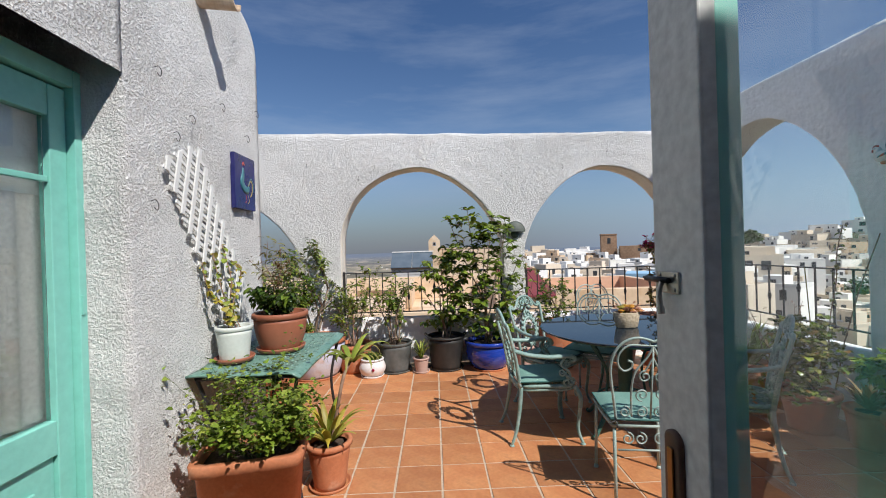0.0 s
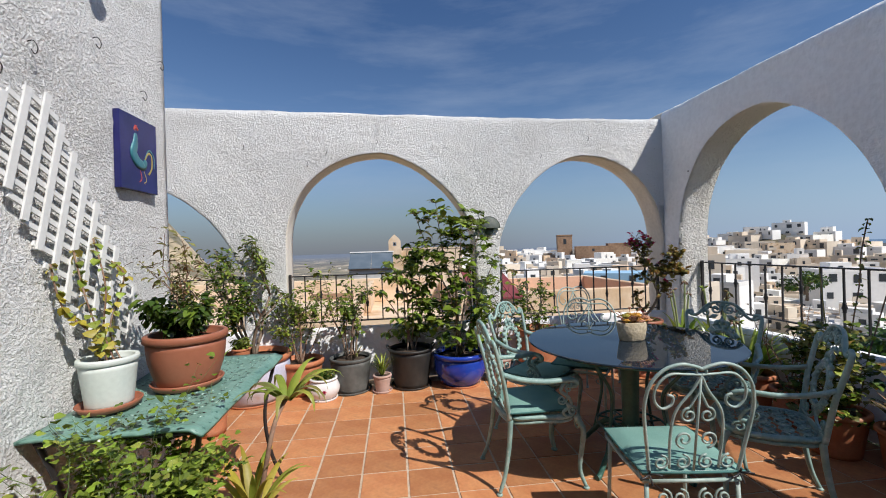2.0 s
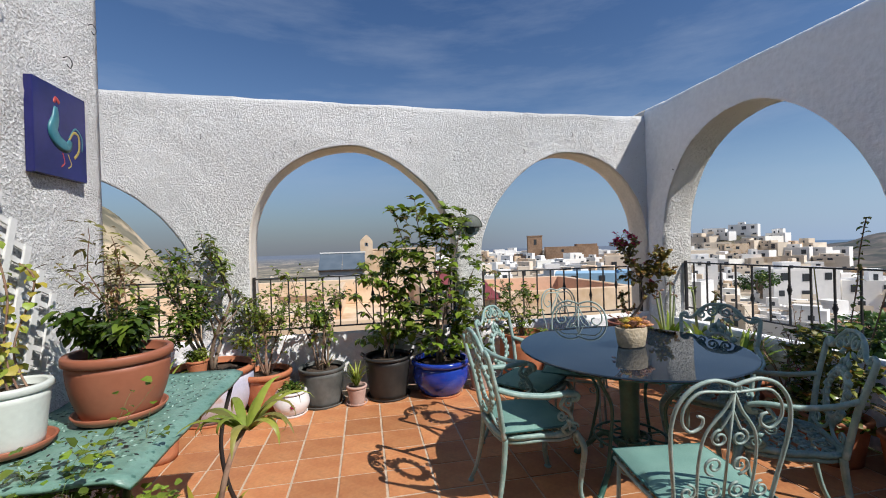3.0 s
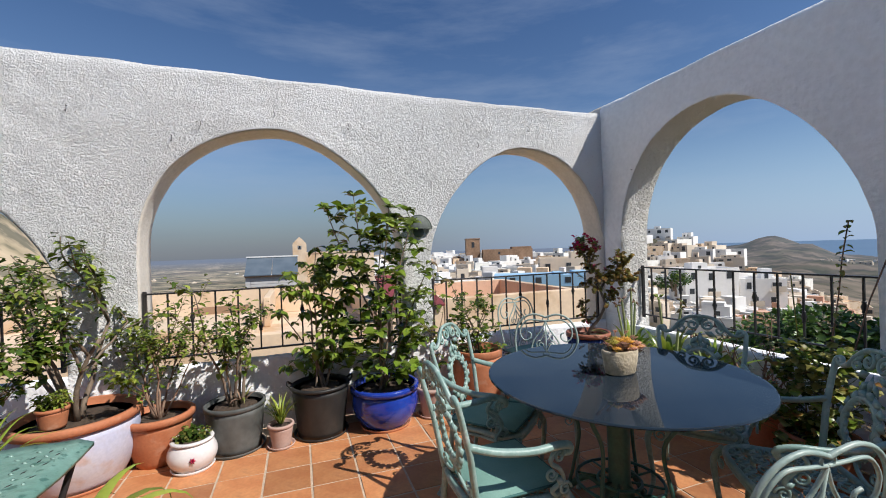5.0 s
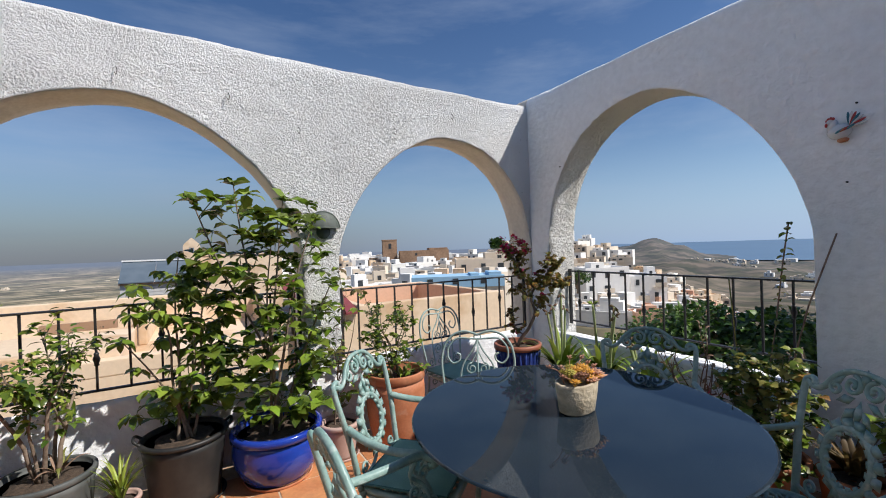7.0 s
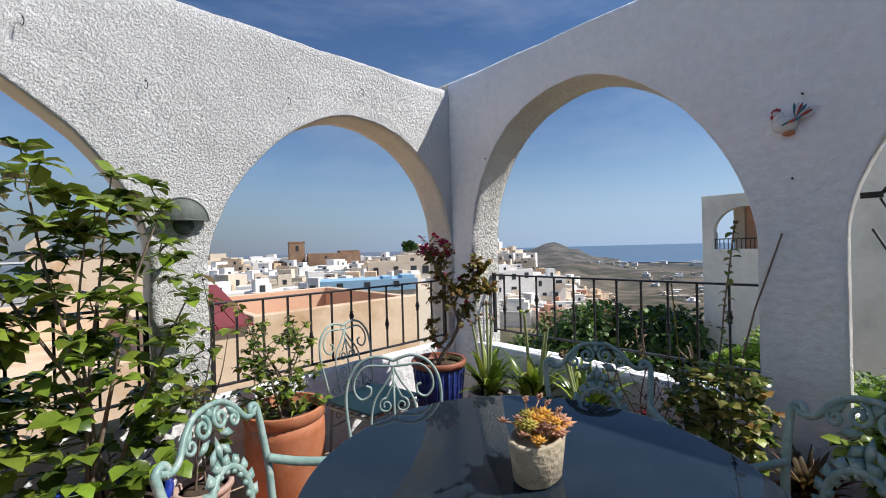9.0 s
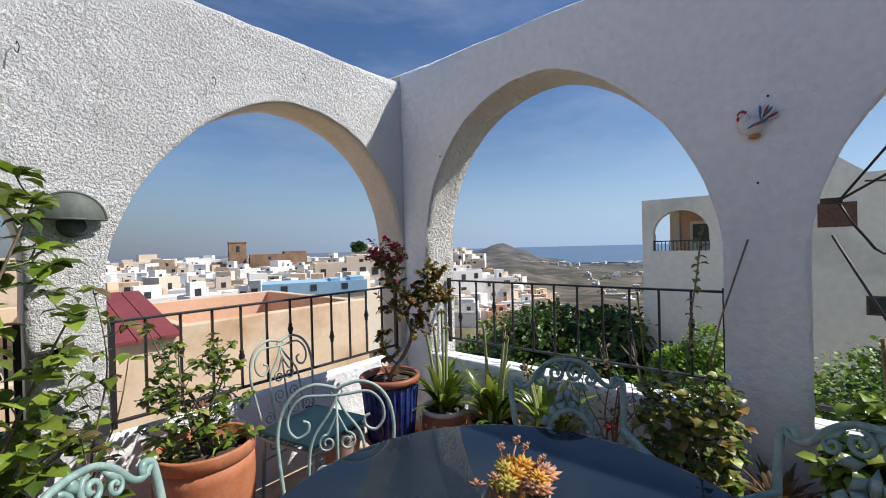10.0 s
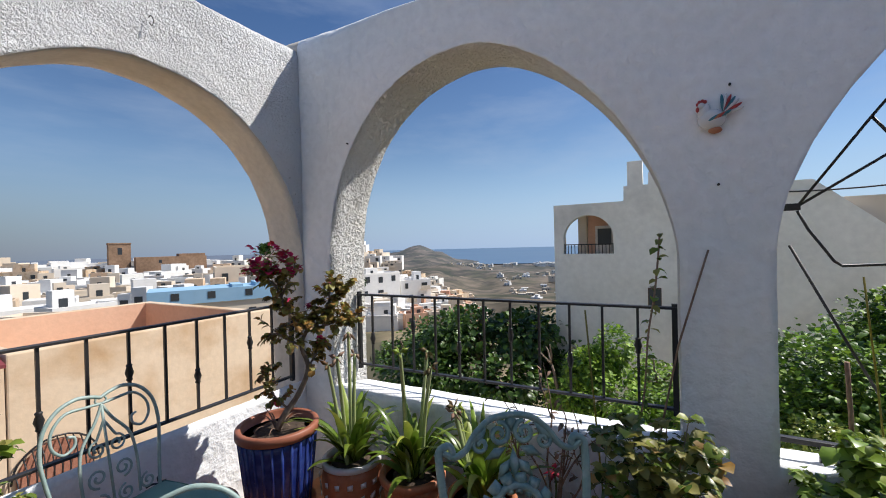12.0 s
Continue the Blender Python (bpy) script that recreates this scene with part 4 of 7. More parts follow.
        pth = smooth_path([(sx * 0.18, 0, 0.40), (sx * 0.195, 0, 0.55), (sx * 0.215, 0, 0.70), (sx * 0.225, 0, 0.80), (sx * 0.222, 0, 0.835), (sx * 0.195, 0, 0.845), (sx * 0.185, 0, 0.825), (sx * 0.20, 0, 0.815)])
        sweep(bm, flat(pth), [0.014 - 0.004 * k / (len(pth) - 1) for k in range(len(pth))], 7)
        part("back_post", bm, "castgreen", e)
    # crest
    bm = bmesh.new()
    half = smooth_path([(0.215, 0, 0.83), (0.18, 0, 0.815), (0.145, 0, 0.83), (0.11, 0, 0.875), (0.06, 0, 0.91), (0, 0, 0.918)])
    full = flat(half + [Vector(p) for p in mirror(half)][::-1][1:])
    sweep(bm, full, 0.012, 7, flat=0.8)
    crest = part("crest", bm, "castgreen", e)
    for sx in (-1, 1):
        part("crest_scroll", sweep(bmesh.new(), flat(spiral(sx * 0.040, 0.868, 0.034, 0.008, math.pi / 2, sx * 1.4)), 0.008, 6), "castgreen", crest)
        part("crest_scroll", sweep(bmesh.new(), flat(spiral(sx * 0.098, 0.842, 0.026, 0.006, math.pi / 2, sx * -1.3)), 0.007, 5), "castgreen", crest)
        bm = bmesh.new()
        for a, b, w in (((sx * 0.02, 0, 0.83), (sx * 0.09, 0, 0.80), 0.018), ((sx * 0.07, 0, 0.90), (sx * 0.13, 0, 0.83), 0.014), ((sx * 0.01, 0, 0.80), (sx * 0.055, 0, 0.745), 0.018)):
            petal(bm, (a[0], by(a[2]), a[2]), (b[0], by(b[2]), b[2]), w, 0.011)
        part("crest_leaf", bm, "castgreen", crest)
    bm = bmesh.new()
    petal(bm, (0, by(0.83), 0.83), (0, by(0.73), 0.73), 0.018, 0.012)
    petal(bm, (0, by(0.87), 0.87), (0, by(0.935), 0.935), 0.02, 0.012)
    part("crest_leaf", bm, "castgreen", crest)
    # wreath of leaves
    bm = bmesh.new()
    cz, rx, rz = 0.625, 0.088, 0.104
    ring = [(rx * math.cos(a), by(cz + rz * math.sin(a)), cz + rz * math.sin(a)) for a in (2 * math.pi * k / 28 for k in range(28))]
    sweep(bm, ring, 0.012, 6, closed=True)
    wreath = part("wreath", bm, "castgreen", e)
    for k in range(16):
        a = 2 * math.pi * k / 16
        z0, z1 = cz + rz * math.sin(a), cz + (rz + 0.038) * math.sin(a + 0.28)
        bm = bmesh.new()
        petal(bm, (rx * math.cos(a), by(z0), z0), ((rx + 0.038) * math.cos(a + 0.28), by(z1), z1), 0.028, 0.016)
        part("leaf", bm, "castgreen", wreath)
        z1 = cz + (rz - 0.022) * math.sin(a + 0.3)
        bm = bmesh.new()
        petal(bm, (rx * math.cos(a), by(z0), z0), ((rx - 0.022) * math.cos(a + 0.3), by(z1), z1), 0.015, 0.011)
        part("leaf", bm, "castgreen", wreath)
    for sx in (-1, 1):
        bm = bmesh.new()
        petal(bm, (0, by(0.53), 0.53), (sx * 0.05, by(0.47), 0.47), 0.018, 0.012)
        part("leaf", bm, "castgreen", wreath)
        part("back_scroll", sweep(bmesh.new(), flat(smooth_path([(sx * 0.0, 0, 0.51), (sx * 0.03, 0, 0.46), (sx * 0.09, 0, 0.435), (sx * 0.18, 0, 0.44)])), 0.008, 6), "castgreen", e)
        part("back_scroll", sweep(bmesh.new(), flat(spiral(sx * 0.12, 0.465, 0.028, 0.006, -math.pi / 2, sx * 1.3)), 0.006, 5), "castgreen", e)
    # arms
    for sx in (-1, 1):
        bm = bmesh.new()
        pth = smooth_path([(sx * 0.205, by(0.64), 0.66), (sx * 0.235, -0.13, 0.635), (sx * 0.262, 0.0, 0.625), (sx * 0.268, 0.11, 0.63), (sx * 0.262, 0.165, 0.615), (sx * 0.258, 0.16, 0.59), (sx * 0.258, 0.135, 0.595)])
        sweep(bm, pth, 0.0125, 7, flat=1.3)
        arm = part("arm", bm, "castgreen", e)
        bm = bmesh.new()
        sweep(bm, smooth_path([(sx * 0.262, 0.10, 0.615), (sx * 0.262, 0.075, 0.57), (sx * 0.255, 0.12, 0.53), (sx * 0.245, 0.14, 0.48), (sx * 0.23, 0.10, 0.44), (sx * 0.215, 0.13, 0.405)]), 0.009, 6)
        for cy, cz2, r, s in ((0.125, 0.575, 0.024, 1), (0.085, 0.515, 0.026, -1), (0.145, 0.45, 0.028, 1)):
            sweep(bm, [(sx * 0.25, cy + p[0], cz2 + p[2]) for p in spiral(0, 0, r, 0.006, 0, 1.4 * s)], 0.006, 5)
        petal(bm, (sx * 0.25, 0.10, 0.50), (sx * 0.25, 0.16, 0.46), 0.018, 0.01, (1, 0, 0))
        part("arm_support", bm, "castgreen", arm)
    return e


def scroll_chair():
    """Bent rod chair with a heart-shaped scroll back; faces +y."""
    e = empty("scroll_chair", label="pale green wrought iron scroll back chair with square cushion", category="garden chair", group="chairs round the table")

    def by(z):
        return -0.19 - 0.17 * max(0, z - 0.44)

    def flat(pts):
        return [(p[0], by(p[2]), p[2]) for p in pts]

    bm = bmesh.new()
    half = smooth_path([(0.170, 0, 0.44), (0.184, 0, 0.55), (0.200, 0, 0.66), (0.206, 0, 0.745), (0.190, 0, 0.825), (0.145, 0, 0.882), (0.085, 0, 0.905), (0.035, 0, 0.898), (0, 0, 0.885)])
    full = flat(half + [Vector(p) for p in mirror(half)][::-1][1:])
    sweep(bm, full, 0.0070, 8)
    part("back_frame", bm, "rodgreen", e)
    bm = bmesh.new()
    for sx in (-1, 1):
        sweep(bm, flat(smooth_path([(0, 0, 0.862), (sx * 0.05, 0, 0.865), (sx * 0.12, 0, 0.865), (sx * 0.165, 0, 0.82), (sx * 0.17, 0, 0.765), (sx * 0.14, 0, 0.73), (sx * 0.105, 0, 0.745), (sx * 0.10, 0, 0.775), (sx * 0.12, 0, 0.785)])), 0.0055, 6)
        sweep(bm, flat(smooth_path([(0, 0, 0.86), (sx * 0.03, 0, 0.80), (sx * 0.085, 0, 0.72), (sx * 0.10, 0, 0.62), (sx * 0.095, 0, 0.48)])), 0.0055, 6)
        sweep(bm, flat(spiral(sx * 0.035, 0.70, 0.032, 0.008, math.pi / 2, sx * -1.4)), 0.0045, 6)
        sweep(bm, flat(spiral(sx * 0.045, 0.60, 0.036, 0.008, -math.pi / 2, sx * 1.4)), 0.0045, 6)
        sweep(bm, flat(smooth_path([(0, 0, 0.80), (sx * 0.025, 0, 0.75), (sx * 0.035, 0, 0.732)])), 0.0045, 6)
        for cx in (0.045, 0.13):
            sweep(bm, flat(spiral(sx * cx, 0.505, 0.032, 0.007, math.pi / 2, sx * 1.4)), 0.0045, 6)
    sweep(bm, flat([(0, 0, 0.862), (0, 0, 0.46)]), 0.005, 6)
    sweep(bm, flat([(0.02 * math.cos(a), 0, 0.875 + 0.015 * math.sin(a)) for a in (math.pi * k / 5 for k in range(10))]), 0.004, 5, closed=True)
    part("scrollwork", bm, "rodgreen", e)
    bm = bmesh.new()
    for z in (0.46, 0.425):
        sweep(bm, [(-0.17, by(z), z), (0.17, by(z), z)], 0.007, 6)
    sweep(bm, [(-0.165, -0.19, 0.30), (0.165, -0.19, 0.30)], 0.006, 6)
    for sx in (-1, 1):
        for cx in (0.05, 0.115):
            sweep(bm, spiral(sx * cx, 0.36, 0.034, 0.008, math.pi / 2, sx * 1.4, -0.19), 0.0045, 6)
    part("back_rail", bm, "rodgreen", e)
    bm = bmesh.new()
    sweep(bm, [(-0.19, -0.185, 0.425), (0, -0.19, 0.425), (0.19, -0.185, 0.425), (0.195, 0, 0.425), (0.19, 0.195, 0.425), (0, 0.2, 0.425), (-0.19, 0.195, 0.425), (-0.195, 0, 0.425)], 0.009, 6, closed=True)
    for k in range(5):
        sweep(bm, [(-0.19, -0.12 + k * 0.06, 0.427), (0.19, -0.12 + k * 0.06, 0.427)], 0.005, 5)
    part("seat_frame", bm, "rodgreen", e)
    for sx in (-1, 1):
        for sy in (-1, 1):
            bm = bmesh.new()
            sweep(bm, [(sx * 0.178, sy * 0.18, 0.425), (sx * 0.182, sy * 0.19, 0.2), (sx * 0.185, sy * 0.20, 0.01)], 0.009, 7)
            if sy > 0:
                sweep(bm, spiral(sx * 0.14, 0.375, 0.03, 0.007, math.pi / 2, sx * -1.4, 0.19), 0.0045, 6)
            leg = part("leg", bm, "rodgreen", e)
            part("foot", lathe(bmesh.new(), [(0.013, 0.0), (0.015, 0.008), (0.010, 0.02)], 10, cx=sx * 0.185, cy=sy * 0.20), "rodgreen", leg)
    c = cushion(e, 0.40, 0.40, 0.436, t=0.05)
    for sx in (-1, 1):
        bm = bmesh.new()
        for k in range(4):
            a = k * 1.5 + 0.3
            sweep(bm, smooth_path([(sx * 0.175, -0.20, 0.46), (sx * 0.175 + 0.02 * math.cos(a), -0.215, 0.46 + 0.02 * math.sin(a)), (sx * 0.175 + 0.045 * math.cos(a), -0.22, 0.455 + 0.03 * math.sin(a))], 3), 0.004, 4)
        part("tie", bm, "iron", c, "dark cushion tie")
    return e


def facing(x, y, fx, fy, off=0.25):
    """Pose of a chair whose back's top is centred at x, y and which faces (fx, fy)."""
    n = math.hypot(fx, fy)
    fx, fy = fx / n, fy / n
    return pose(x + fx * off, y + fy * off, 0, 0, 0, math.degrees(math.atan2(-fx, fy)))


padded = cast_armchair(True)
padded.matrix_basis = facing(0.42, 3.37, 1.0, 0.02, 0.30)
copy_thing(padded, facing(0.77, 4.14, 0.66, -0.76, 0.30))
bare = cast_armchair(False)
bare.matrix_basis = facing(2.08, 2.75, -0.82, 0.57, 0.30)
copy_thing(bare, facing(2.22, 3.63, -0.82, -0.58, 0.28))
sc = scroll_chair()
sc.matrix_basis = facing(1.05, 2.39, 0.13, 1.0, 0.26)
copy_thing(sc, facing(1.515, 4.215, -0.60, -0.80, 0.26))
copy_thing(sc, facing(1.80, 5.16, 0.18, -0.98, 0.27))

# table
TX, TY, TZ, TR = 1.365, 3.39, 0.755, 0.615
table = empty("round_table", (TX, TY, 0), 0, "round garden table with polished dark top and green base", "table")
bm = bmesh.new()
lathe(bm, [(0.001, TZ - 0.012), (TR - 0.008, TZ - 0.012), (TR, TZ - 0.006), (TR - 0.003, TZ - 0.001), (TR - 0.008, TZ), (0.001, TZ)], 96)
for f in bm.faces:
    f.smooth = False
part("tabletop", bm, "tabletop", table)
bm = bmesh.new()
lathe(bm, [(TR - 0.060, TZ - 0.03), (TR - 0.050, TZ - 0.03), (TR - 0.050, TZ - 0.0125), (TR - 0.060, TZ - 0.0125)], 64)
lathe(bm, [(TR - 0.20, TZ - 0.06), (TR - 0.17, TZ - 0.06), (TR - 0.17, TZ - 0.02), (TR - 0.20, TZ - 0.02)], 40)
for k in range(8):
    a = math.pi * k / 4
    sweep(bm, [(0.05 * math.cos(a), 0.05 * math.sin(a), TZ - 0.03), ((TR - 0.055) * math.cos(a), (TR - 0.055) * math.sin(a), TZ - 0.024)], 0.009, 5)
part("top_frame", bm, "tablebase", table)
bm = bmesh.new()
lathe(bm, [(0.09, TZ - 0.05), (0.06, TZ - 0.12), (0.052, 0.45), (0.05, 0.25), (0.075, 0.14), (0.08, 0.10), (0.05, 0.08)][::-1], 20)
part("pedestal", bm, "tablebase", table)
for k in range(4):
    a = math.pi * k / 2 + 0.5
    c, s = math.cos(a), math.sin(a)
    bm = bmesh.new()
    pth = smooth_path([(0.05, 0, 0.15), (0.16, 0, 0.20), (0.27, 0, 0.10), (0.34, 0, 0.02), (0.37, 0, 0.016)])
    sweep(bm, [(p[0] * c, p[0] * s, p[2]) for p in pth], 0.016, 7)
    part("foot", bm, "tablebase", table)
    bm = bmesh.new()
    pth = smooth_path([(0.40, 0, TZ - 0.03), (0.30, 0, 0.60), (0.20, 0, 0.45), (0.23, 0, 0.25), (0.27, 0, 0.10)])
    sweep(bm, [(p[0] * c, p[0] * s, p[2]) for p in pth], 0.010, 6)
    part("leg", bm, "tablebase", table)
for r in (0.20, 0.10):
    bm = bmesh.new()
    sweep(bm, [(r * math.cos(a), r * math.sin(a), 0.235) for a in (2 * math.pi * k / 24 for k in range(24))], 0.008, 5, closed=True)
    part("ring_stretcher", bm, "tablebase", table)
for k in range(8):
    a = math.pi * k / 4
    bm = bmesh.new()
    sweep(bm, [(0.05 * math.cos(a), 0.05 * math.sin(a), 0.235), (0.2 * math.cos(a), 0.2 * math.sin(a), 0.235)], 0.006, 5)
    part("spoke", bm, "tablebase", table)

# green side table against the west wall
M["pebbletop"] = material("worn green painted table top", (0.13, 0.25, 0.205), 0.36, color2=(0.18, 0.31, 0.26), scale=6, bump=0.003, bump_scale=45, fine=0.12, stain=(0.06, 0.15, 0.12), stain_scale=34, stain_at=(0.58, 0.64))
# paler than the top, to put the relief's glints into the colour
M["pebblehigh"] = material("pale green paint for glints", (0.24, 0.38, 0.33), 0.25, color2=(0.32, 0.46, 0.40), scale=20, fine=0.08)
st = empty("side_table", (-1.07, 3.055, 0), 0, "worn green metal side table carrying two potted plants", "table")
bm = bmesh.new()
nx, ny = 14, 24
gg = [[bm.verts.new((-0.30 + 0.60 * i / nx, -0.53 + 1.06 * j / ny, 0.752 + 0.010 * noise.noise(Vector((i * 0.3, j * 0.3, 0))) - (0.02 if i == nx else 0))) for j in range(ny + 1)] for i in range(nx + 1)]
for i in range(nx):
    for j in range(ny):
        bm.faces.new((gg[i][j], gg[i + 1][j], gg[i + 1][j + 1], gg[i][j + 1])).smooth = True
ext = bmesh.ops.extrude_face_region(bm, geom=bm.faces[:])
bmesh.ops.translate(bm, verts=[v for v in ext["geom"] if isinstance(v, bmesh.types.BMVert)], vec=(0, 0, -0.012))
bmesh.ops.recalc_face_normals(bm, faces=bm.faces)
part("tabletop", bm, "pebbletop", st)
# pierced and embossed leaf pattern of the cast top
# solid dark petals paint the shade seen through the slots; paler relief paints glints
ra = random.Random(61)
slot_shades, relief = bmesh.new(), bmesh.new()
for i in range(15):
    for j in range(26):
        x, y = -0.245 + 0.035 * i + ra.uniform(-0.006, 0.006), -0.46 + 0.037 * j + ra.uniform(-0.006, 0.006)
        if abs(x) < 0.09 and abs(y) < 0.16 or ra.random() < 0.18:
            continue
        a = math.atan2(y, x * 1.6) + (math.pi / 2 if (i + j) % 2 else 0.4) + ra.uniform(-0.3, 0.3)
        c_, s_ = math.cos(a), math.sin(a)
        z = 0.7635 + 0.010 * noise.noise(Vector(((x + 0.30) / 0.60 * nx * 0.3, (y + 0.53) / 1.06 * ny * 0.3, 0))) - 0.0105
        if (i + j) % 2:
            petal(relief, (x - 0.013 * c_, y - 0.013 * s_, z), (x + 0.013 * c_, y + 0.013 * s_, z), 0.0055, 0.0035, (0, 0, 1))
        else:
            petal(slot_shades, (x - 0.012 * c_, y - 0.012 * s_, z - 0.0005), (x + 0.012 * c_, y + 0.012 * s_, z - 0.0005), 0.0042, 0.0016, (0, 0, 1))
part("embossing", relief, "pebblehigh", st, "raised leaf pattern, paler for its glints")
part("piercing", slot_shades, "iron", st, "dark petals standing for shade in the pierced slots")
for sx in (-1, 1):
    for sy in (-1, 1):
        bm = bmesh.new()
        sweep(bm, smooth_path([(sx * 0.27, sy * 0.48, 0.735), (sx * 0.22, sy * 0.42, 0.45), (sx * 0.24, sy * 0.44, 0.2), (sx * 0.29, sy * 0.50, 0.0)]), 0.011, 6)
        part("leg", bm, "iron", st)
bm = bmesh.new()
for sy in (-1, 1):
    sweep(bm, [(-0.27, sy * 0.48, 0.72), (0.27, sy * 0.48, 0.72)], 0.010, 5)
for sx in (-1, 1):
    sweep(bm, [(sx * 0.27, -0.48, 0.72), (sx * 0.27, 0.48, 0.72)], 0.010, 5)
part("frame", bm, "iron", st)


# ---- railings ----
def railing(name, a0, a1, fixed, axis, z0, z1, posts, knobs, label=""):
    """knobs: the numbers of the balusters that carry one, high and low by turns."""
    e = empty(name, label=label, category="railing", group="arch railings")

    def P(u, z):
        return (u, fixed, z) if axis == "x" else (fixed, u, z)

    def bar(nm, z, hw, hh):
        bm = bmesh.new()
        if axis == "x":
            box(bm, a0, fixed - hw, z - hh, a1, fixed + hw, z + hh, 0.002)
        else:
            box(bm, fixed - hw, a0, z - hh, fixed + hw, a1, z + hh, 0.002)
        part(nm, bm, "iron", e)

    bar("top_rail", z1, 0.018, 0.006)
    bar("bottom_rail", z0, 0.014, 0.006)
    for i, u in enumerate(posts):
        bm = bmesh.new()
        x, y, _ = P(u, 0)
        box(bm, x - 0.006, y - 0.006, z0 + 0.006, x + 0.006, y + 0.006, z1 - 0.006)
        o = part("baluster", bm, "iron", e)
        if i in knobs:
            bm = bmesh.new()
            c = z0 + (z1 - z0) * (0.60 if knobs.index(i) % 2 == 0 else 0.38)
            lathe(bm, [(0.008, c - 0.04), (0.014, c - 0.034), (0.011, c - 0.025), (0.019, c), (0.011, c + 0.025), (0.014, c + 0.034), (0.008, c + 0.04)], 8, cx=x, cy=y)
            part("knob", bm, "iron", o)
    for u in (a0 + 0.012, a1 - 0.012):
        bm = bmesh.new()
        x, y, _ = P(u, 0)
        box(bm, x - 0.012, y - 0.012, z0 - 0.03, x + 0.012, y + 0.012, z1 + 0.02)
        part("end_post", bm, "iron", e)
    return e


RL = "black wrought iron railing with knotted balusters in an arch"
railing("railing", -1.17, 0.79, 5.41, "x", 0.62, 1.107, [-1.012 + 0.1597 * i for i in range(12)], (1, 4, 6, 8, 10), RL)
railing("railing", 1.08, 2.965, 5.41, "x", 0.60, 1.085, [1.227 + 0.1573 * i for i in range(11)], (1, 3, 5, 7, 9), RL)
railing("railing", -3.95, -1.64, 5.41, "x", 0.62, 1.105, [-3.9 + 0.16 * i for i in range(14)], (1, 3, 5, 7, 9, 11), RL)
railing("railing", 3.165, 5.085, 3.25, "y", 0.645, 1.122, [3.335 + 0.1628 * i for i in range(11)], (0, 2, 4, 6, 8, 10), RL)
lr = empty("low_rail", (3.20, 1.87, 0.60), 0, "low dark painted iron bar along the parapet top", "rail")
part("bar", boxes((-0.015, -0.95, -0.004, 0.015, 0.95, 0.018), bevel=0.003), "iron", lr)
for q in (-0.8, 0.0, 0.8):
    part("bracket", boxes((-0.008, q - 0.008, -0.12, 0.008, q + 0.008, -0.005)), "iron", lr)

# ---- pots and plants ----
M["terracotta"] = material("terracotta pot", (0.44, 0.15, 0.065), 0.75, color2=(0.50, 0.20, 0.10), scale=9, bump=0.001, bump_scale=60, fine=0.08, stain=(0.55, 0.36, 0.26), stain_scale=7, stain_at=(0.6, 0.8))
M["plasticpot"] = material("brown plastic pot", (0.30, 0.10, 0.055), 0.5, color2=(0.34, 0.125, 0.07), scale=5, fine=0.04)
M["whitepot"] = material("white plastic pot", (0.62, 0.66, 0.62), 0.5, color2=(0.56, 0.60, 0.56), scale=5, fine=0.04)
M["lavender"] = material("faded blue white glazed clay", (0.47, 0.50, 0.66), 0.6, color2=(0.62, 0.60, 0.62), scale=5, fine=0.06, stain=(0.52, 0.36, 0.28), stain_scale=4, stain_at=(0.6, 0.7))
M["ceramic"] = material("white glazed ceramic", (0.74, 0.73, 0.72), 0.25, color2=(0.66, 0.62, 0.62), scale=8, fine=0.03)
M["grey"] = material("grey plastic tub", (0.065, 0.07, 0.066), 0.65, color2=(0.12, 0.125, 0.12), scale=8, fine=0.08, bump=0.001, bump_scale=30)
M["black"] = material("black plastic tub", (0.018, 0.018, 0.018), 0.5, color2=(0.035, 0.033, 0.03), scale=8, fine=0.1, bump=0.001, bump_scale=30)
M["blueglaze"] = material("cobalt blue glaze", (0.012, 0.035, 0.30), 0.18, color2=(0.02, 0.06, 0.38), scale=5, fine=0.04, coat=0.5)
M["bluerib"] = material("dark blue ribbed glaze", (0.012, 0.025, 0.16), 0.25, color2=(0.04, 0.07, 0.25), scale=18, fine=0.08, coat=0.3)
M["pinkclay"] = material("pale pink clay", (0.45, 0.30, 0.25), 0.8, color2=(0.5, 0.35, 0.30), scale=8, fine=0.05)
M["stone"] = material("carved cream stone planter", (0.56, 0.47, 0.34), 0.9, color2=(0.42, 0.34, 0.23), scale=35, bump=0.006, bump_scale=55, fine=0.15)
M["soil"] = material("dark potting soil", (0.045, 0.03, 0.02), 0.95, color2=(0.09, 0.06, 0.04), scale=30, bump=0.006, bump_scale=80, fine=0.3)
M["bark"] = material("grey brown bark", (0.16, 0.115, 0.08), 0.9, color2=(0.26, 0.20, 0.15), scale=25, bump=0.003, bump_scale=60)
M["stemgreen"] = material("green stem", (0.10, 0.17, 0.05), 0.7, color2=(0.17, 0.18, 0.07), scale=20)
M["palestalk"] = material("pale green flower stalk", (0.27, 0.33, 0.13), 0.5, color2=(0.34, 0.36, 0.17), scale=12, fine=0.05)
M["drystem"] = material("dry brown stem", (0.20, 0.11, 0.075), 0.85, color2=(0.32, 0.22, 0.15), scale=25)


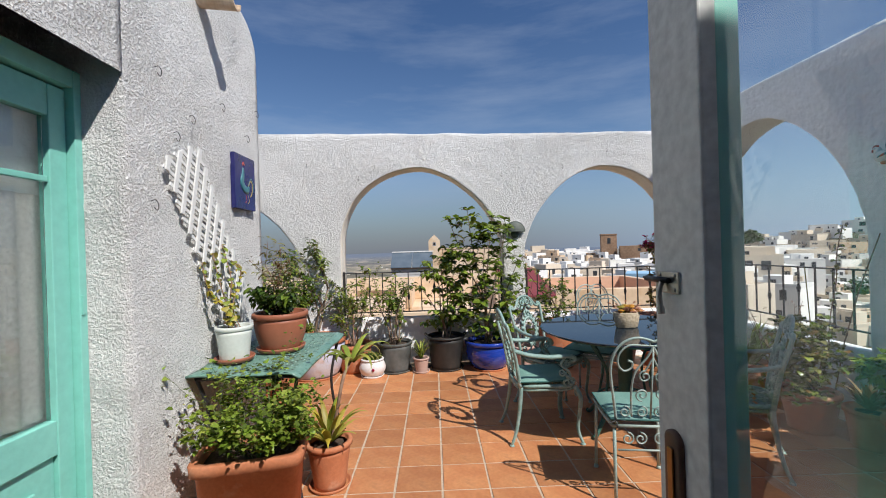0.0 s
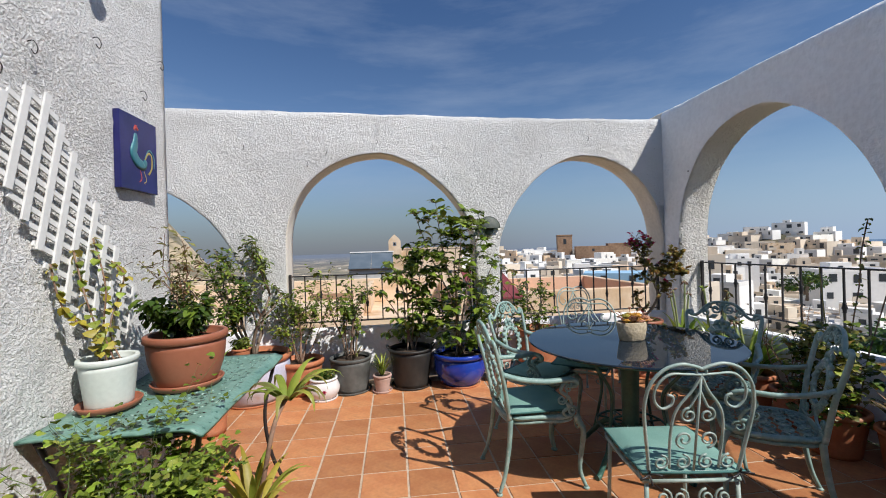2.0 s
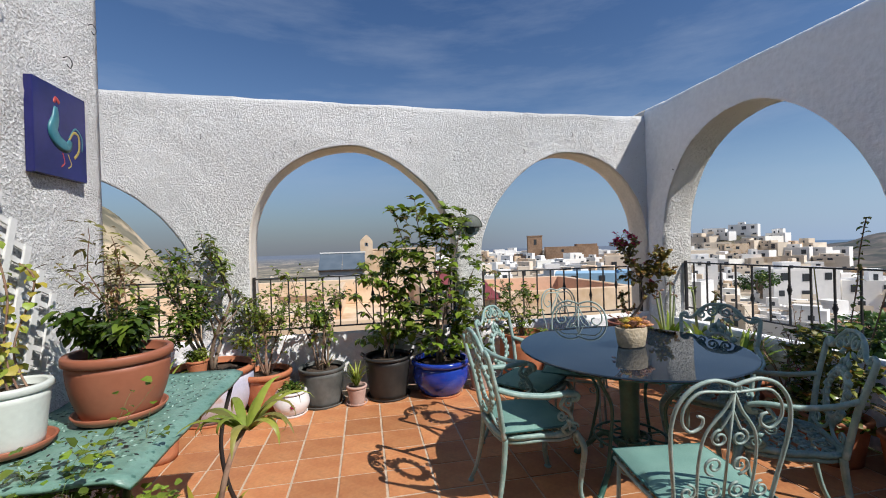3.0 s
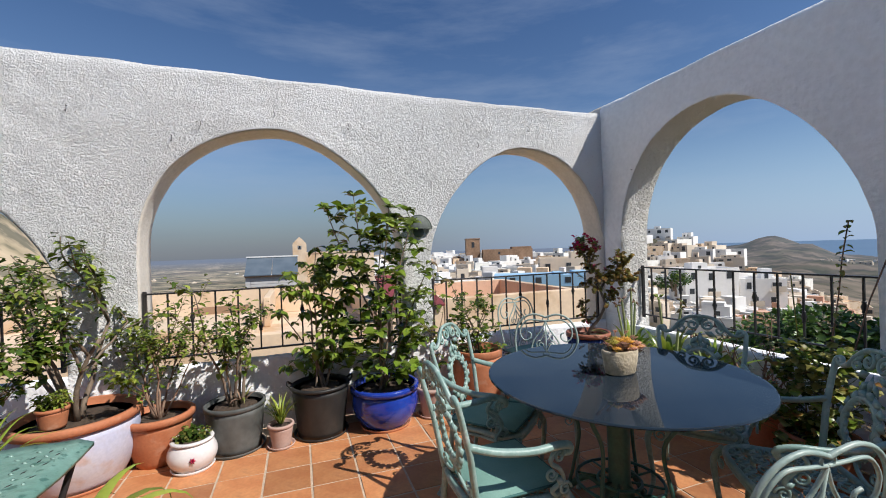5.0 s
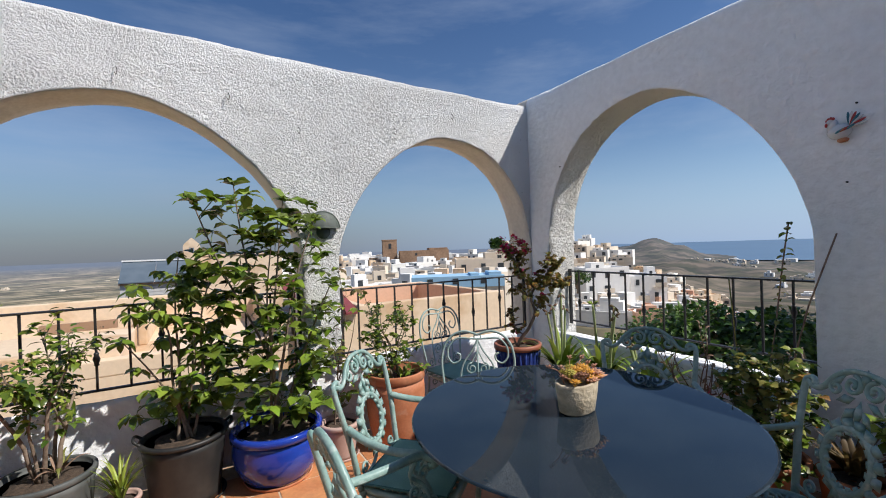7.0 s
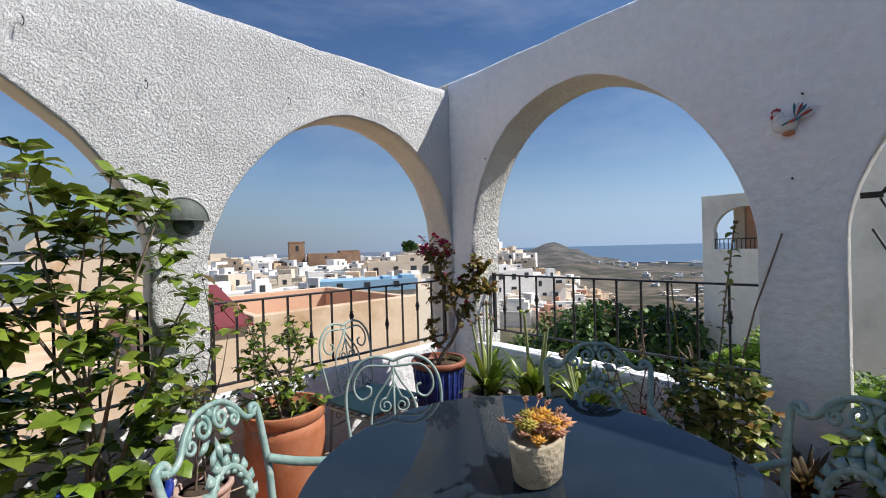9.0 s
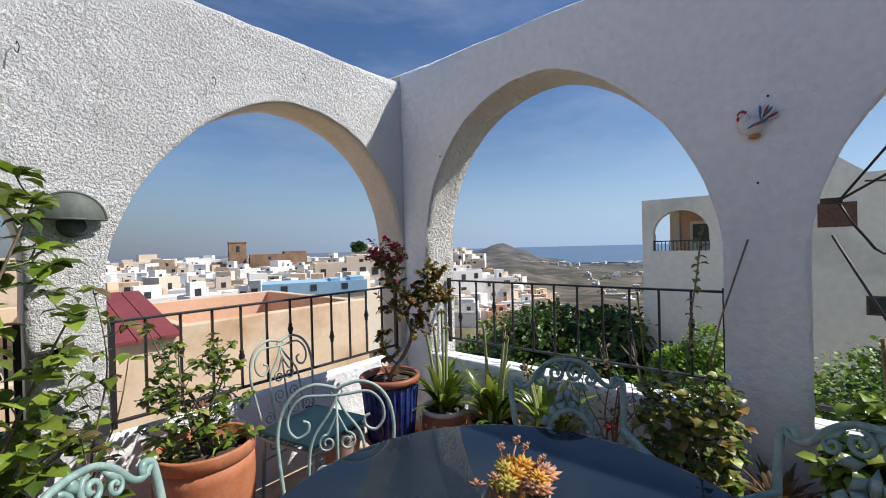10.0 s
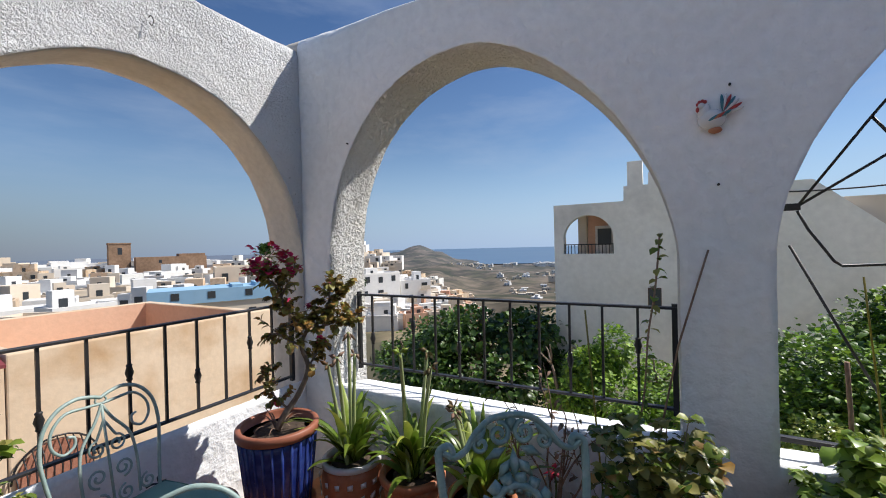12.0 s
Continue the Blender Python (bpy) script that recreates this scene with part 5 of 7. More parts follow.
def leafmat(key, c1, c2, rough=0.42, rand=0.35):
    m = material(key + " leaf", c1, rough, color2=c2, scale=3.0, spread=(0.4, 0.6), rand=rand, fine=0.08, bump_scale=60)
    n, l = m.node_tree.nodes, m.node_tree.links
    b = n["Principled BSDF"]
    tr = n.new("ShaderNodeBsdfTranslucent")
    src = b.inputs["Base Color"].links[0].from_socket
    l.new(src, tr.inputs["Color"])
    mx = n.new("ShaderNodeMixShader")
    mx.inputs["Fac"].default_value = 0.25
    l.new(b.outputs["BSDF"], mx.inputs[1]), l.new(tr.outputs["BSDF"], mx.inputs[2])
    l.new(mx.outputs["Shader"], n["Material Output"].inputs["Surface"])
    M[key] = m


leafmat("darkleaf", (0.045, 0.085, 0.014), (0.075, 0.125, 0.02), 0.26)
leafmat("midleaf", (0.095, 0.15, 0.018), (0.16, 0.21, 0.03), 0.27)
leafmat("limeleaf", (0.22, 0.30, 0.04), (0.32, 0.34, 0.06), 0.45)
leafmat("yellowleaf", (0.40, 0.33, 0.04), (0.46, 0.40, 0.10), 0.5)
leafmat("oliveleaf", (0.20, 0.21, 0.05), (0.29, 0.26, 0.06), 0.5)
leafmat("redbrownleaf", (0.17, 0.085, 0.035), (0.11, 0.10, 0.03), 0.55)
leafmat("rustleaf", (0.38, 0.17, 0.04), (0.28, 0.20, 0.045), 0.5)
leafmat("crownleaf", (0.06, 0.13, 0.014), (0.11, 0.20, 0.022), 0.5)
leafmat("brightcrown", (0.20, 0.36, 0.03), (0.28, 0.40, 0.05), 0.62)
leafmat("redflower", (0.55, 0.02, 0.04), (0.60, 0.04, 0.09), 0.5)
leafmat("pinkflower", (0.60, 0.03, 0.18), (0.50, 0.02, 0.08), 0.5)
leafmat("ambersucculent", (0.60, 0.24, 0.03), (0.62, 0.40, 0.05), 0.4)
leafmat("rosesucculent", (0.50, 0.22, 0.13), (0.56, 0.34, 0.22), 0.45)
leafmat("freshleaf", (0.16, 0.26, 0.025), (0.25, 0.33, 0.045), 0.36)
leafmat("treeleaf", (0.035, 0.075, 0.012), (0.06, 0.115, 0.02), 0.35)


def leaves(name, spots, mats, parent, length, width, droop=0.5, seed=0, curl=0.12, label="", kind=""):
    """One mesh of many folded leaves; spots: (point, outward direction). mats: list of (material, share)."""
    r = random.Random(seed)
    vs, fs, mi = [], [], []
    shares = [m[1] for m in mats]
    for p, out in spots:
        L = length * r.uniform(0.55, 1.15)
        W = width * r.uniform(0.7, 1.15) * L / length
        d = (Vector(out) + Vector((r.uniform(-0.6, 0.6), r.uniform(-0.6, 0.6), r.uniform(-0.5, 0.4) - droop))).normalized()
        up = Vector((r.uniform(-0.5, 0.5), r.uniform(-0.5, 0.5), 1))
        s = d.cross(up)
        s = s.normalized() if s.length > 1e-4 else Vector((1, 0, 0))
        n = s.cross(d).normalized()
        if n.z < 0 and r.random() < 0.7:
            n = -n
        k = len(vs)
        p = Vector(p)
        rows = ((0.0, 0.0, 0.0), (0.30, 0.40, 0.02), (0.70, 0.5, -0.02), (1.0, 0.0, -curl * 2))
        mid = [p + d * (L * t) + n * (L * c) for t, w, c in rows]
        vs += [mid[0], mid[1], mid[2], mid[3],
               mid[1] + s * W * 0.85 + n * W * 0.22, mid[1] - s * W * 0.85 + n * W * 0.22,
               mid[2] + s * W * 0.80 + n * W * 0.18, mid[2] - s * W * 0.80 + n * W * 0.18]
        fs += [(k, k + 4, k + 1), (k, k + 1, k + 5), (k + 4, k + 6, k + 2, k + 1), (k + 1, k + 2, k + 7, k + 5), (k + 6, k + 3, k + 2), (k + 2, k + 3, k + 7)]
        m = r.choices(range(len(mats)), shares)[0]
        mi += [m] * 6
    me = bpy.data.meshes.new(name)
    me.from_pydata([tuple(v) for v in vs], [], fs)
    for m in mats:
        me.materials.append(M[m[0]])
    me.polygons.foreach_set("material_index", mi)
    me.shade_smooth()
    o = new(name, me)
    o.parent = parent
    return tagged(o, label=label, kind=kind)


def branching(bm, r, base, direction, length, radius, depth, tips, wobble=0.25, sides=5, split=(2, 3), shrink=0.72):
    """Grow a crooked stem; gathers points with directions along the outer twigs."""
    pts, p, d = [Vector(base)], Vector(base), Vector(direction).normalized()
    n = 5
    for i in range(n):
        d = (d + Vector((r.uniform(-wobble, wobble), r.uniform(-wobble, wobble), r.uniform(-wobble * 0.4, wobble * 0.6)))).normalized()
        p = p + d * (length / n)
        pts.append(p)
        if depth <= 1 or i >= 2 and r.random() < 0.6:
            tips.append((p.copy(), d.copy()))
    sweep(bm, pts, [radius * (1 - 0.45 * k / n) for k in range(n + 1)], sides)
    if depth > 0:
        for _ in range(r.randint(*split)):
            q = pts[r.choice([3, 4, 5, 5])]
            a = r.uniform(0, 2 * math.pi)
            nd = (d + Vector((math.cos(a), math.sin(a), r.uniform(-0.1, 0.5))) * r.uniform(0.4, 0.9)).normalized()
            branching(bm, r, q, nd, length * shrink * r.uniform(0.8, 1.15), radius * 0.55, depth - 1, tips, wobble, max(4, sides - 1), split, shrink)


def pot(parent, r_top, r_bot, h, mat, z=0.0, rim=0.03, rim_out=0.012, belly=0.0, saucer=None, seg=36, squash=1.0, rim_mat=None, label=""):
    bm = bmesh.new()
    prof = [(0.001, z), (r_bot, z)]
    for k in range(1, 9):
        t = k / 8
        prof.append((r_bot + (r_top - r_bot) * t + belly * math.sin(math.pi * t), z + (h - rim) * t))
    lathe(bm, prof + [(r_top - 0.012, z + h - rim)], seg, squash)
    body = part("pot", bm, mat, parent, label)
    bm = bmesh.new()
    lathe(bm, [(r_top, z + h - rim), (r_top + rim_out, z + h - rim + 0.004), (r_top + rim_out, z + h - 0.006), (r_top + rim_out * 0.5, z + h), (r_top - 0.010, z + h), (r_top - 0.013, z + h - 0.005), (r_top - 0.016, z + h - rim - 0.02)], seg, squash)
    part("rim", bm, rim_mat or mat, body)
    bm = bmesh.new()
    lathe(bm, [(0.001, z + h - rim), (r_top * 0.5, z + h - rim + 0.006), (r_top - 0.014, z + h - rim - 0.006)], 20, squash)
    for v in bm.verts:
        v.co.z += 0.006 * noise.noise(v.co * 30)
    part("soil", bm, "soil", parent)
    if saucer:
        rs = r_bot + 0.03
        bm = bmesh.new()
        lathe(bm, [(0.001, z - 0.006), (rs - 0.012, z - 0.006), (rs + 0.004, z + 0.018), (rs, z + 0.022), (rs - 0.006, z + 0.018), (rs - 0.016, z - 0.001)], seg, squash)
        part("saucer", bm, saucer, parent)
    return body


def plant(name, x, y, z, label, r_top, r_bot, h, mat, category="potted plant", **kw):
    e = empty(name, (x, y, z), 0, label, category, "potted plants")
    pot(e, r_top, r_bot, h, mat, **kw)
    return e


def shrub(e, base_z, stems, height, spread, stem_r, mats, leaf_len, leaf_w, per_tip, seed, lean=(0, 0), depth=2, droop=0.5, bark="bark", split=(2, 3), shrink=0.62, jitter=0.03):
    r = random.Random(seed)
    tips = []
    for i in range(stems):
        bm = bmesh.new()
        a = r.uniform(0, 2 * math.pi)
        off = r.uniform(0.0, 0.5) * spread * 0.25
        d = Vector((lean[0] + math.cos(a) * spread / height * r.uniform(0.3, 1.0), lean[1] + math.sin(a) * spread / height * r.uniform(0.3, 1.0), 1.0))
        branching(bm, r, (math.cos(a) * off, math.sin(a) * off, base_z), d, height * r.uniform(0.45, 0.62), stem_r * r.uniform(0.7, 1.1), depth, tips, 0.2, 6, split, shrink)
        part("stem", bm, bark, e)
    spots = []
    for p, d in tips:
        for _ in range(per_tip):
            j = Vector((r.uniform(-1, 1), r.uniform(-1, 1), r.uniform(-1, 1))) * jitter
            a = r.uniform(0, 2 * math.pi)
            spots.append((p + j, (d * 0.5 + Vector((math.cos(a), math.sin(a), 0.1)))))
    leaves("foliage", spots, mats, e, leaf_len, leaf_w, droop, seed)
    return tips


def whorled_shrub(e, base_z, tops, n, z0, z1, cx, hw, hy, stem_r, mats, L, W, per, seed, ymax=0.2, droop=0.35):
    """Thin upright stems with leaves gathered in whorls at the ends of side twigs."""
    r = random.Random(seed)
    stems = []
    for tx, ty, tz in tops:
        bx, by = r.uniform(-0.05, 0.05), r.uniform(-0.05, 0.05)
        h = tz - base_z
        pts = smooth_path([(bx, by, base_z), (bx + (tx - bx) * 0.25 + r.uniform(-0.03, 0.03), by + (ty - by) * 0.3, base_z + h * 0.35), (bx + (tx - bx) * 0.6 + r.uniform(-0.04, 0.04), by + (ty - by) * 0.7, base_z + h * 0.7), (tx, ty, tz)])
        bm = bmesh.new()
        sweep(bm, pts, [stem_r * (1 - 0.75 * k / (len(pts) - 1)) for k in range(len(pts))], 6)
        stems.append((part("stem", bm, "bark", e), pts))
    spots = []

    def whorl(p, d, m):
        for k in range(m):
            a = 6.28 * k / m + r.uniform(-0.3, 0.3)
            spots.append((p + d * r.uniform(-0.03, 0.0), d * 0.5 + Vector((math.cos(a), math.sin(a), 0.15))))
    for so, pts in stems:
        whorl(pts[-1], Vector((0, 0, 1)), per + 1)
    for i in range(n):
        z = z0 + (z1 - z0) * (i + r.random()) / n
        t = (z - z0) / (z1 - z0)
        k = hw * (1 - 0.35 * t ** 3)
        tip = Vector((cx + r.uniform(-k, k), min(r.uniform(-hy, hy), ymax), z))
        so, pts = min(stems, key=lambda q: min((p - tip).length + 0.5 * max(0, p.z - tip.z + 0.05) for p in q[1]))
        q = min(pts, key=lambda p: (p - tip).length + 2 * max(0, p.z - tip.z + 0.06))
        mid = q.lerp(tip, 0.5) + Vector((r.uniform(-0.02, 0.02), r.uniform(-0.02, 0.02), -0.02))
        bm = bmesh.new()
        sweep(bm, smooth_path([q, mid, tip], 3), stem_r * 0.28, 4)
        part("twig", bm, "stemgreen", so)
        d = (tip - q).normalized()
        whorl(tip, d, per)
        if (tip - q).length > 0.12:
            whorl(mid, d, 2)
    leaves("foliage", spots, mats, e, L, W, droop, seed)


def strap_leaves(e, z, n, length, width, mats, seed, arch=0.6, spread=1.0, cx=0.0, cy=0.0):
    """Long arching leaves, each a part."""
    r = random.Random(seed)
    for i in range(n):
        a = 2 * math.pi * i / n + r.uniform(-0.4, 0.4)
        L, W = length * r.uniform(0.65, 1.1), width * r.uniform(0.8, 1.15)
        bend = arch * r.uniform(0.5, 1.3)
        bm = bmesh.new()
        prev = None
        p = Vector((cx + 0.012 * math.cos(a), cy + 0.012 * math.sin(a), z))
        el = r.uniform(1.05, 1.4) if spread < 1.2 else r.uniform(0.6, 1.2)
        side = Vector((-math.sin(a), math.cos(a), 0))
        K = 9
        for k in range(K + 1):
            t = k / K
            w = W * (0.75 + 0.25 * math.sin(math.pi * min(t * 1.3, 1))) * (1 - t ** 3.0) + 0.0006
            e2 = el - bend * 2.2 * t * t
            d = Vector((math.cos(a) * math.cos(e2), math.sin(a) * math.cos(e2), math.sin(e2)))
            up = side.cross(d)
            row = [bm.verts.new(p - side * w + up * w * 0.35), bm.verts.new(p), bm.verts.new(p + side * w + up * w * 0.35)]
            if prev:
                for q in range(2):
                    bm.faces.new((prev[q], prev[q + 1], row[q + 1], row[q])).smooth = True
            prev = row
            p = p + d * (L / K)
        part("leaf", bm, r.choice(mats), e)


# --- row along the north wall
e = plant("planted_tub", -1.40, 4.98, 0, "large faded lavender glazed planter with a thick stemmed shrub", 0.31, 0.22, 0.43, "lavender", rim=0.05, rim_out=0.02, belly=0.04, rim_mat="terracotta", saucer="terracotta")
shrub(e, 0.36, 5, 1.05, 0.45, 0.020, [("midleaf", 5), ("darkleaf", 3), ("limeleaf", 2)], 0.075, 0.020, 4, 11, lean=(-0.02, -0.02), depth=2)
e = plant("small_clay_pot", -1.46, 4.84, 0.40, "small terracotta pot of low greenery standing inside a planter", 0.075, 0.06, 0.12, "terracotta", rim=0.02, rim_out=0.006)
shrub(e, 0.10, 5, 0.12, 0.12, 0.003, [("midleaf", 1), ("limeleaf", 1)], 0.03, 0.008, 6, 12, depth=1)
e = plant("tall_weedy_plant", -1.92, 4.80, 0, "tall wispy reddish green plant in a clay pot by the wall", 0.15, 0.11, 0.26, "terracotta")
shrub(e, 0.22, 6, 1.65, 0.32, 0.008, [("oliveleaf", 3), ("redbrownleaf", 2), ("midleaf", 2)], 0.055, 0.010, 7, 13, depth=2, bark="drystem", split=(1, 2))
e = plant("leafy_pot_plant", -1.70, 4.45, 0, "bushy green plant in terracotta pot behind the table", 0.16, 0.12, 0.28, "terracotta")
shrub(e, 0.24, 6, 0.85, 0.4, 0.009, [("darkleaf", 3), ("midleaf", 3)], 0.06, 0.017, 6, 14, depth=2)
e = plant("grassy_pot_plant", -1.50, 4.30, 0, "lime green strap leaved plant in terracotta pot", 0.13, 0.10, 0.40, "terracotta")
strap_leaves(e, 0.38, 22, 0.34, 0.010, ["limeleaf"], 15, 0.7, 1.3)
e = plant("clay_pot_shrub", -1.00, 5.08, 0, "terracotta bowl with a sparse small leaved shrub against the wall", 0.20, 0.13, 0.33, "terracotta", rim=0.045, rim_out=0.016, belly=0.01)
shrub(e, 0.28, 7, 0.72, 0.34, 0.009, [("midleaf", 4), ("limeleaf", 3)], 0.050, 0.015, 4, 16, depth=2, bark="drystem")
e = plant("painted_bowl", -0.76, 4.88, 0, "white bulbous ceramic bowl with terracotta base and low plant", 0.115, 0.095, 0.20, "ceramic", rim=0.02, rim_out=0.012, belly=0.04, saucer="ceramic")
shrub(e, 0.17, 5, 0.10, 0.16, 0.004, [("darkleaf", 2), ("oliveleaf", 1)], 0.04, 0.014, 6, 17, depth=1)
part("base_band", lathe(bmesh.new(), [(0.0965, 0.004), (0.104, 0.018), (0.1165, 0.036), (0.1285, 0.058), (0.1295, 0.060), (0.112, 0.036), (0.092, 0.004)], 36), "terracotta", e)
bm = bmesh.new()
for k in range(30):
    a = 2 * math.pi * k / 30
    petal(bm, (0.124 * math.cos(a), 0.124 * math.sin(a), 0.182), (0.124 * math.cos(a + 0.12), 0.124 * math.sin(a + 0.12), 0.198), 0.006, 0.004, (math.cos(a), math.sin(a), 0))
part("painted_band", bm, "bluerib", e)
bm = bmesh.new()
for k in range(6):
    a = 2 * math.pi * k / 6
    petal(bm, (0.03, -0.152, 0.105), (0.03 + 0.022 * math.cos(a), -0.1515, 0.105 + 0.022 * math.sin(a)), 0.007, 0.003, (0, -1, 0))
part("painted_flower", bm, "pinkflower", e)
e = plant("grey_tub_shrub", -0.53, 5.08, 0, "dark grey plastic tub with a crooked pale stemmed shrub", 0.195, 0.165, 0.33, "grey", rim=0.03, rim_out=0.008, saucer="grey")
shrub(e, 0.28, 5, 0.88, 0.42, 0.013, [("midleaf", 5), ("limeleaf", 2), ("darkleaf", 2)], 0.062, 0.018, 3, 18, depth=2, shrink=0.55)
strap_leaves(e, 0.33, 10, 0.14, 0.010, ["oliveleaf", "drystem"], 19, 0.9, 1.3, cx=0.05)
e = plant("small_palm_pot", -0.225, 4.97, 0, "small pale pink clay pot with a spiky young palm", 0.085, 0.062, 0.165, "pinkclay", rim=0.022, rim_out=0.007, saucer="pinkclay")
strap_leaves(e, 0.16, 26, 0.22, 0.006, ["midleaf", "limeleaf"], 20, 0.55)
strap_leaves(e, 0.22, 16, 0.16, 0.006, ["limeleaf"], 21, 0.5)
e = plant("black_tub_tree", 0.06, 5.10, 0, "black plastic tub with a slender many stemmed green shrub", 0.21, 0.17, 0.38, "black", rim=0.025, rim_out=0.012, saucer="black")
whorled_shrub(e, 0.33, [(-0.20, -0.02, 1.25), (0.0, 0.02, 1.42), (0.16, -0.05, 1.3), (0.05, -0.12, 1.05), (-0.28, 0.0, 0.95)], 70, 0.5, 1.34, 0.0, 0.28, 0.2, 0.010, [("darkleaf", 1), ("midleaf", 5), ("freshleaf", 4), ("limeleaf", 1)], 0.086, 0.030, 7, 22, droop=0.8)
for sx in (-1, 1):
    part("tub_handle", sweep(bmesh.new(), smooth_path([(sx * 0.20, -0.05, 0.37), (sx * 0.235, -0.04, 0.40), (sx * 0.235, 0.04, 0.40), (sx * 0.20, 0.05, 0.37)]), 0.008, 6), "black", e)
e = plant("blue_pot_tree", 0.55, 5.05, 0, "cobalt blue glazed pot with a tall glossy leaved shrub", 0.25, 0.17, 0.325, "blueglaze", rim=0.045, rim_out=0.022, belly=0.045, saucer="terracotta")
whorled_shrub(e, 0.28, [(-0.42, -0.05, 1.72), (-0.20, 0.02, 1.84), (0.08, 0.0, 1.74), (0.26, -0.06, 1.62), (-0.02, -0.15, 1.45), (0.34, -0.12, 1.2)], 118, 0.44, 1.74, -0.05, 0.43, 0.27, 0.011, [("darkleaf", 2), ("midleaf", 7), ("freshleaf", 5)], 0.102, 0.041, 8, 23, droop=0.3)
e = plant("white_pot_plant", 0.95, 5.06, 0, "small cream plastic pot with a sparse plant by the pier", 0.125, 0.09, 0.24, "pinkclay", rim=0.03, saucer="pinkclay")
whorled_shrub(e, 0.17, [(0.02, 0.0, 1.28), (0.12, -0.06, 1.0), (-0.05, -0.1, 0.75)], 14, 0.35, 1.2, 0.04, 0.12, 0.1, 0.006, [("redbrownleaf", 2), ("midleaf", 4), ("freshleaf", 3)], 0.075, 0.024, 5, 24, droop=0.6)
e = plant("big_clay_pot", 1.355, 5.03, 0, "big deep terracotta pot with a leggy leafy shrub", 0.208, 0.16, 0.52, "terracotta", rim=0.06, rim_out=0.006, belly=0.022)
whorled_shrub(e, 0.46, [(-0.10, 0.0, 1.0), (0.04, -0.04, 0.95), (-0.16, -0.03, 0.88), (0.10, 0.02, 0.84), (-0.20, 0.05, 1.08)], 84, 0.53, 1.0, -0.04, 0.22, 0.18, 0.007, [("midleaf", 5), ("darkleaf", 2), ("oliveleaf", 2), ("freshleaf", 1)], 0.044, 0.019, 7, 25)
strap_leaves(e, 0.46, 10, 0.16, 0.009, ["limeleaf"], 26, 0.8, 1.3, cx=0.06)

# --- north-east corner
stand = empty("pot_stand", (2.46, 4.96, 0), 0, "low upturned terracotta pot used as a stand", "stand")
part("stand", lathe(bmesh.new(), [(0.001, 0), (0.16, 0), (0.15, 0.03), (0.13, 0.05), (0.12, 0.14), (0.001, 0.14)], 28), "terracotta", stand)
e = plant("blue_ribbed_pot", 2.46, 4.96, 0.146, "dark blue ribbed glazed pot holding a red flowering climber", 0.185, 0.145, 0.42, "bluerib", rim=0.045, rim_out=0.015, rim_mat="plasticpot", saucer="terracotta")
for k in range(26):
    bm = bmesh.new()
    a = 2 * math.pi * k / 26
    sweep(bm, [((0.147 + 0.038 * t) * math.cos(a), (0.147 + 0.038 * t) * math.sin(a), 0.01 + 0.36 * t) for t in (0, 0.5, 1)], 0.0085, 5)
    part("rib", bm, "bluerib", e)
strap_leaves(e, 0.39, 12, 0.15, 0.004, ["drystem"], 27, 1.0, 1.3)
# crooked trunk, then thin open branches; offsets run along one line so that it leans over the corner
def lean_path(pts):
    return smooth_path([(0.82 * u + 0.5 * v, -0.62 * u + 0.6 * v, 0.53 + (z - 0.53) * 0.94 - 0.146) for u, v, z in pts], 5)


bm = bmesh.new()
trunk = lean_path([(0.0, 0, 0.53), (0.03, 0.0, 0.60), (0.10, 0.01, 0.70), (0.15, 0.0, 0.84), (0.12, 0.0, 0.97), (0.155, 0.0, 1.06)])
sweep(bm, trunk, [0.017 - 0.008 * k / (len(trunk) - 1) for k in range(len(trunk))], 8)
part("stem", bm, "bark", e)
r = random.Random(28)
tips, ftips = [], []
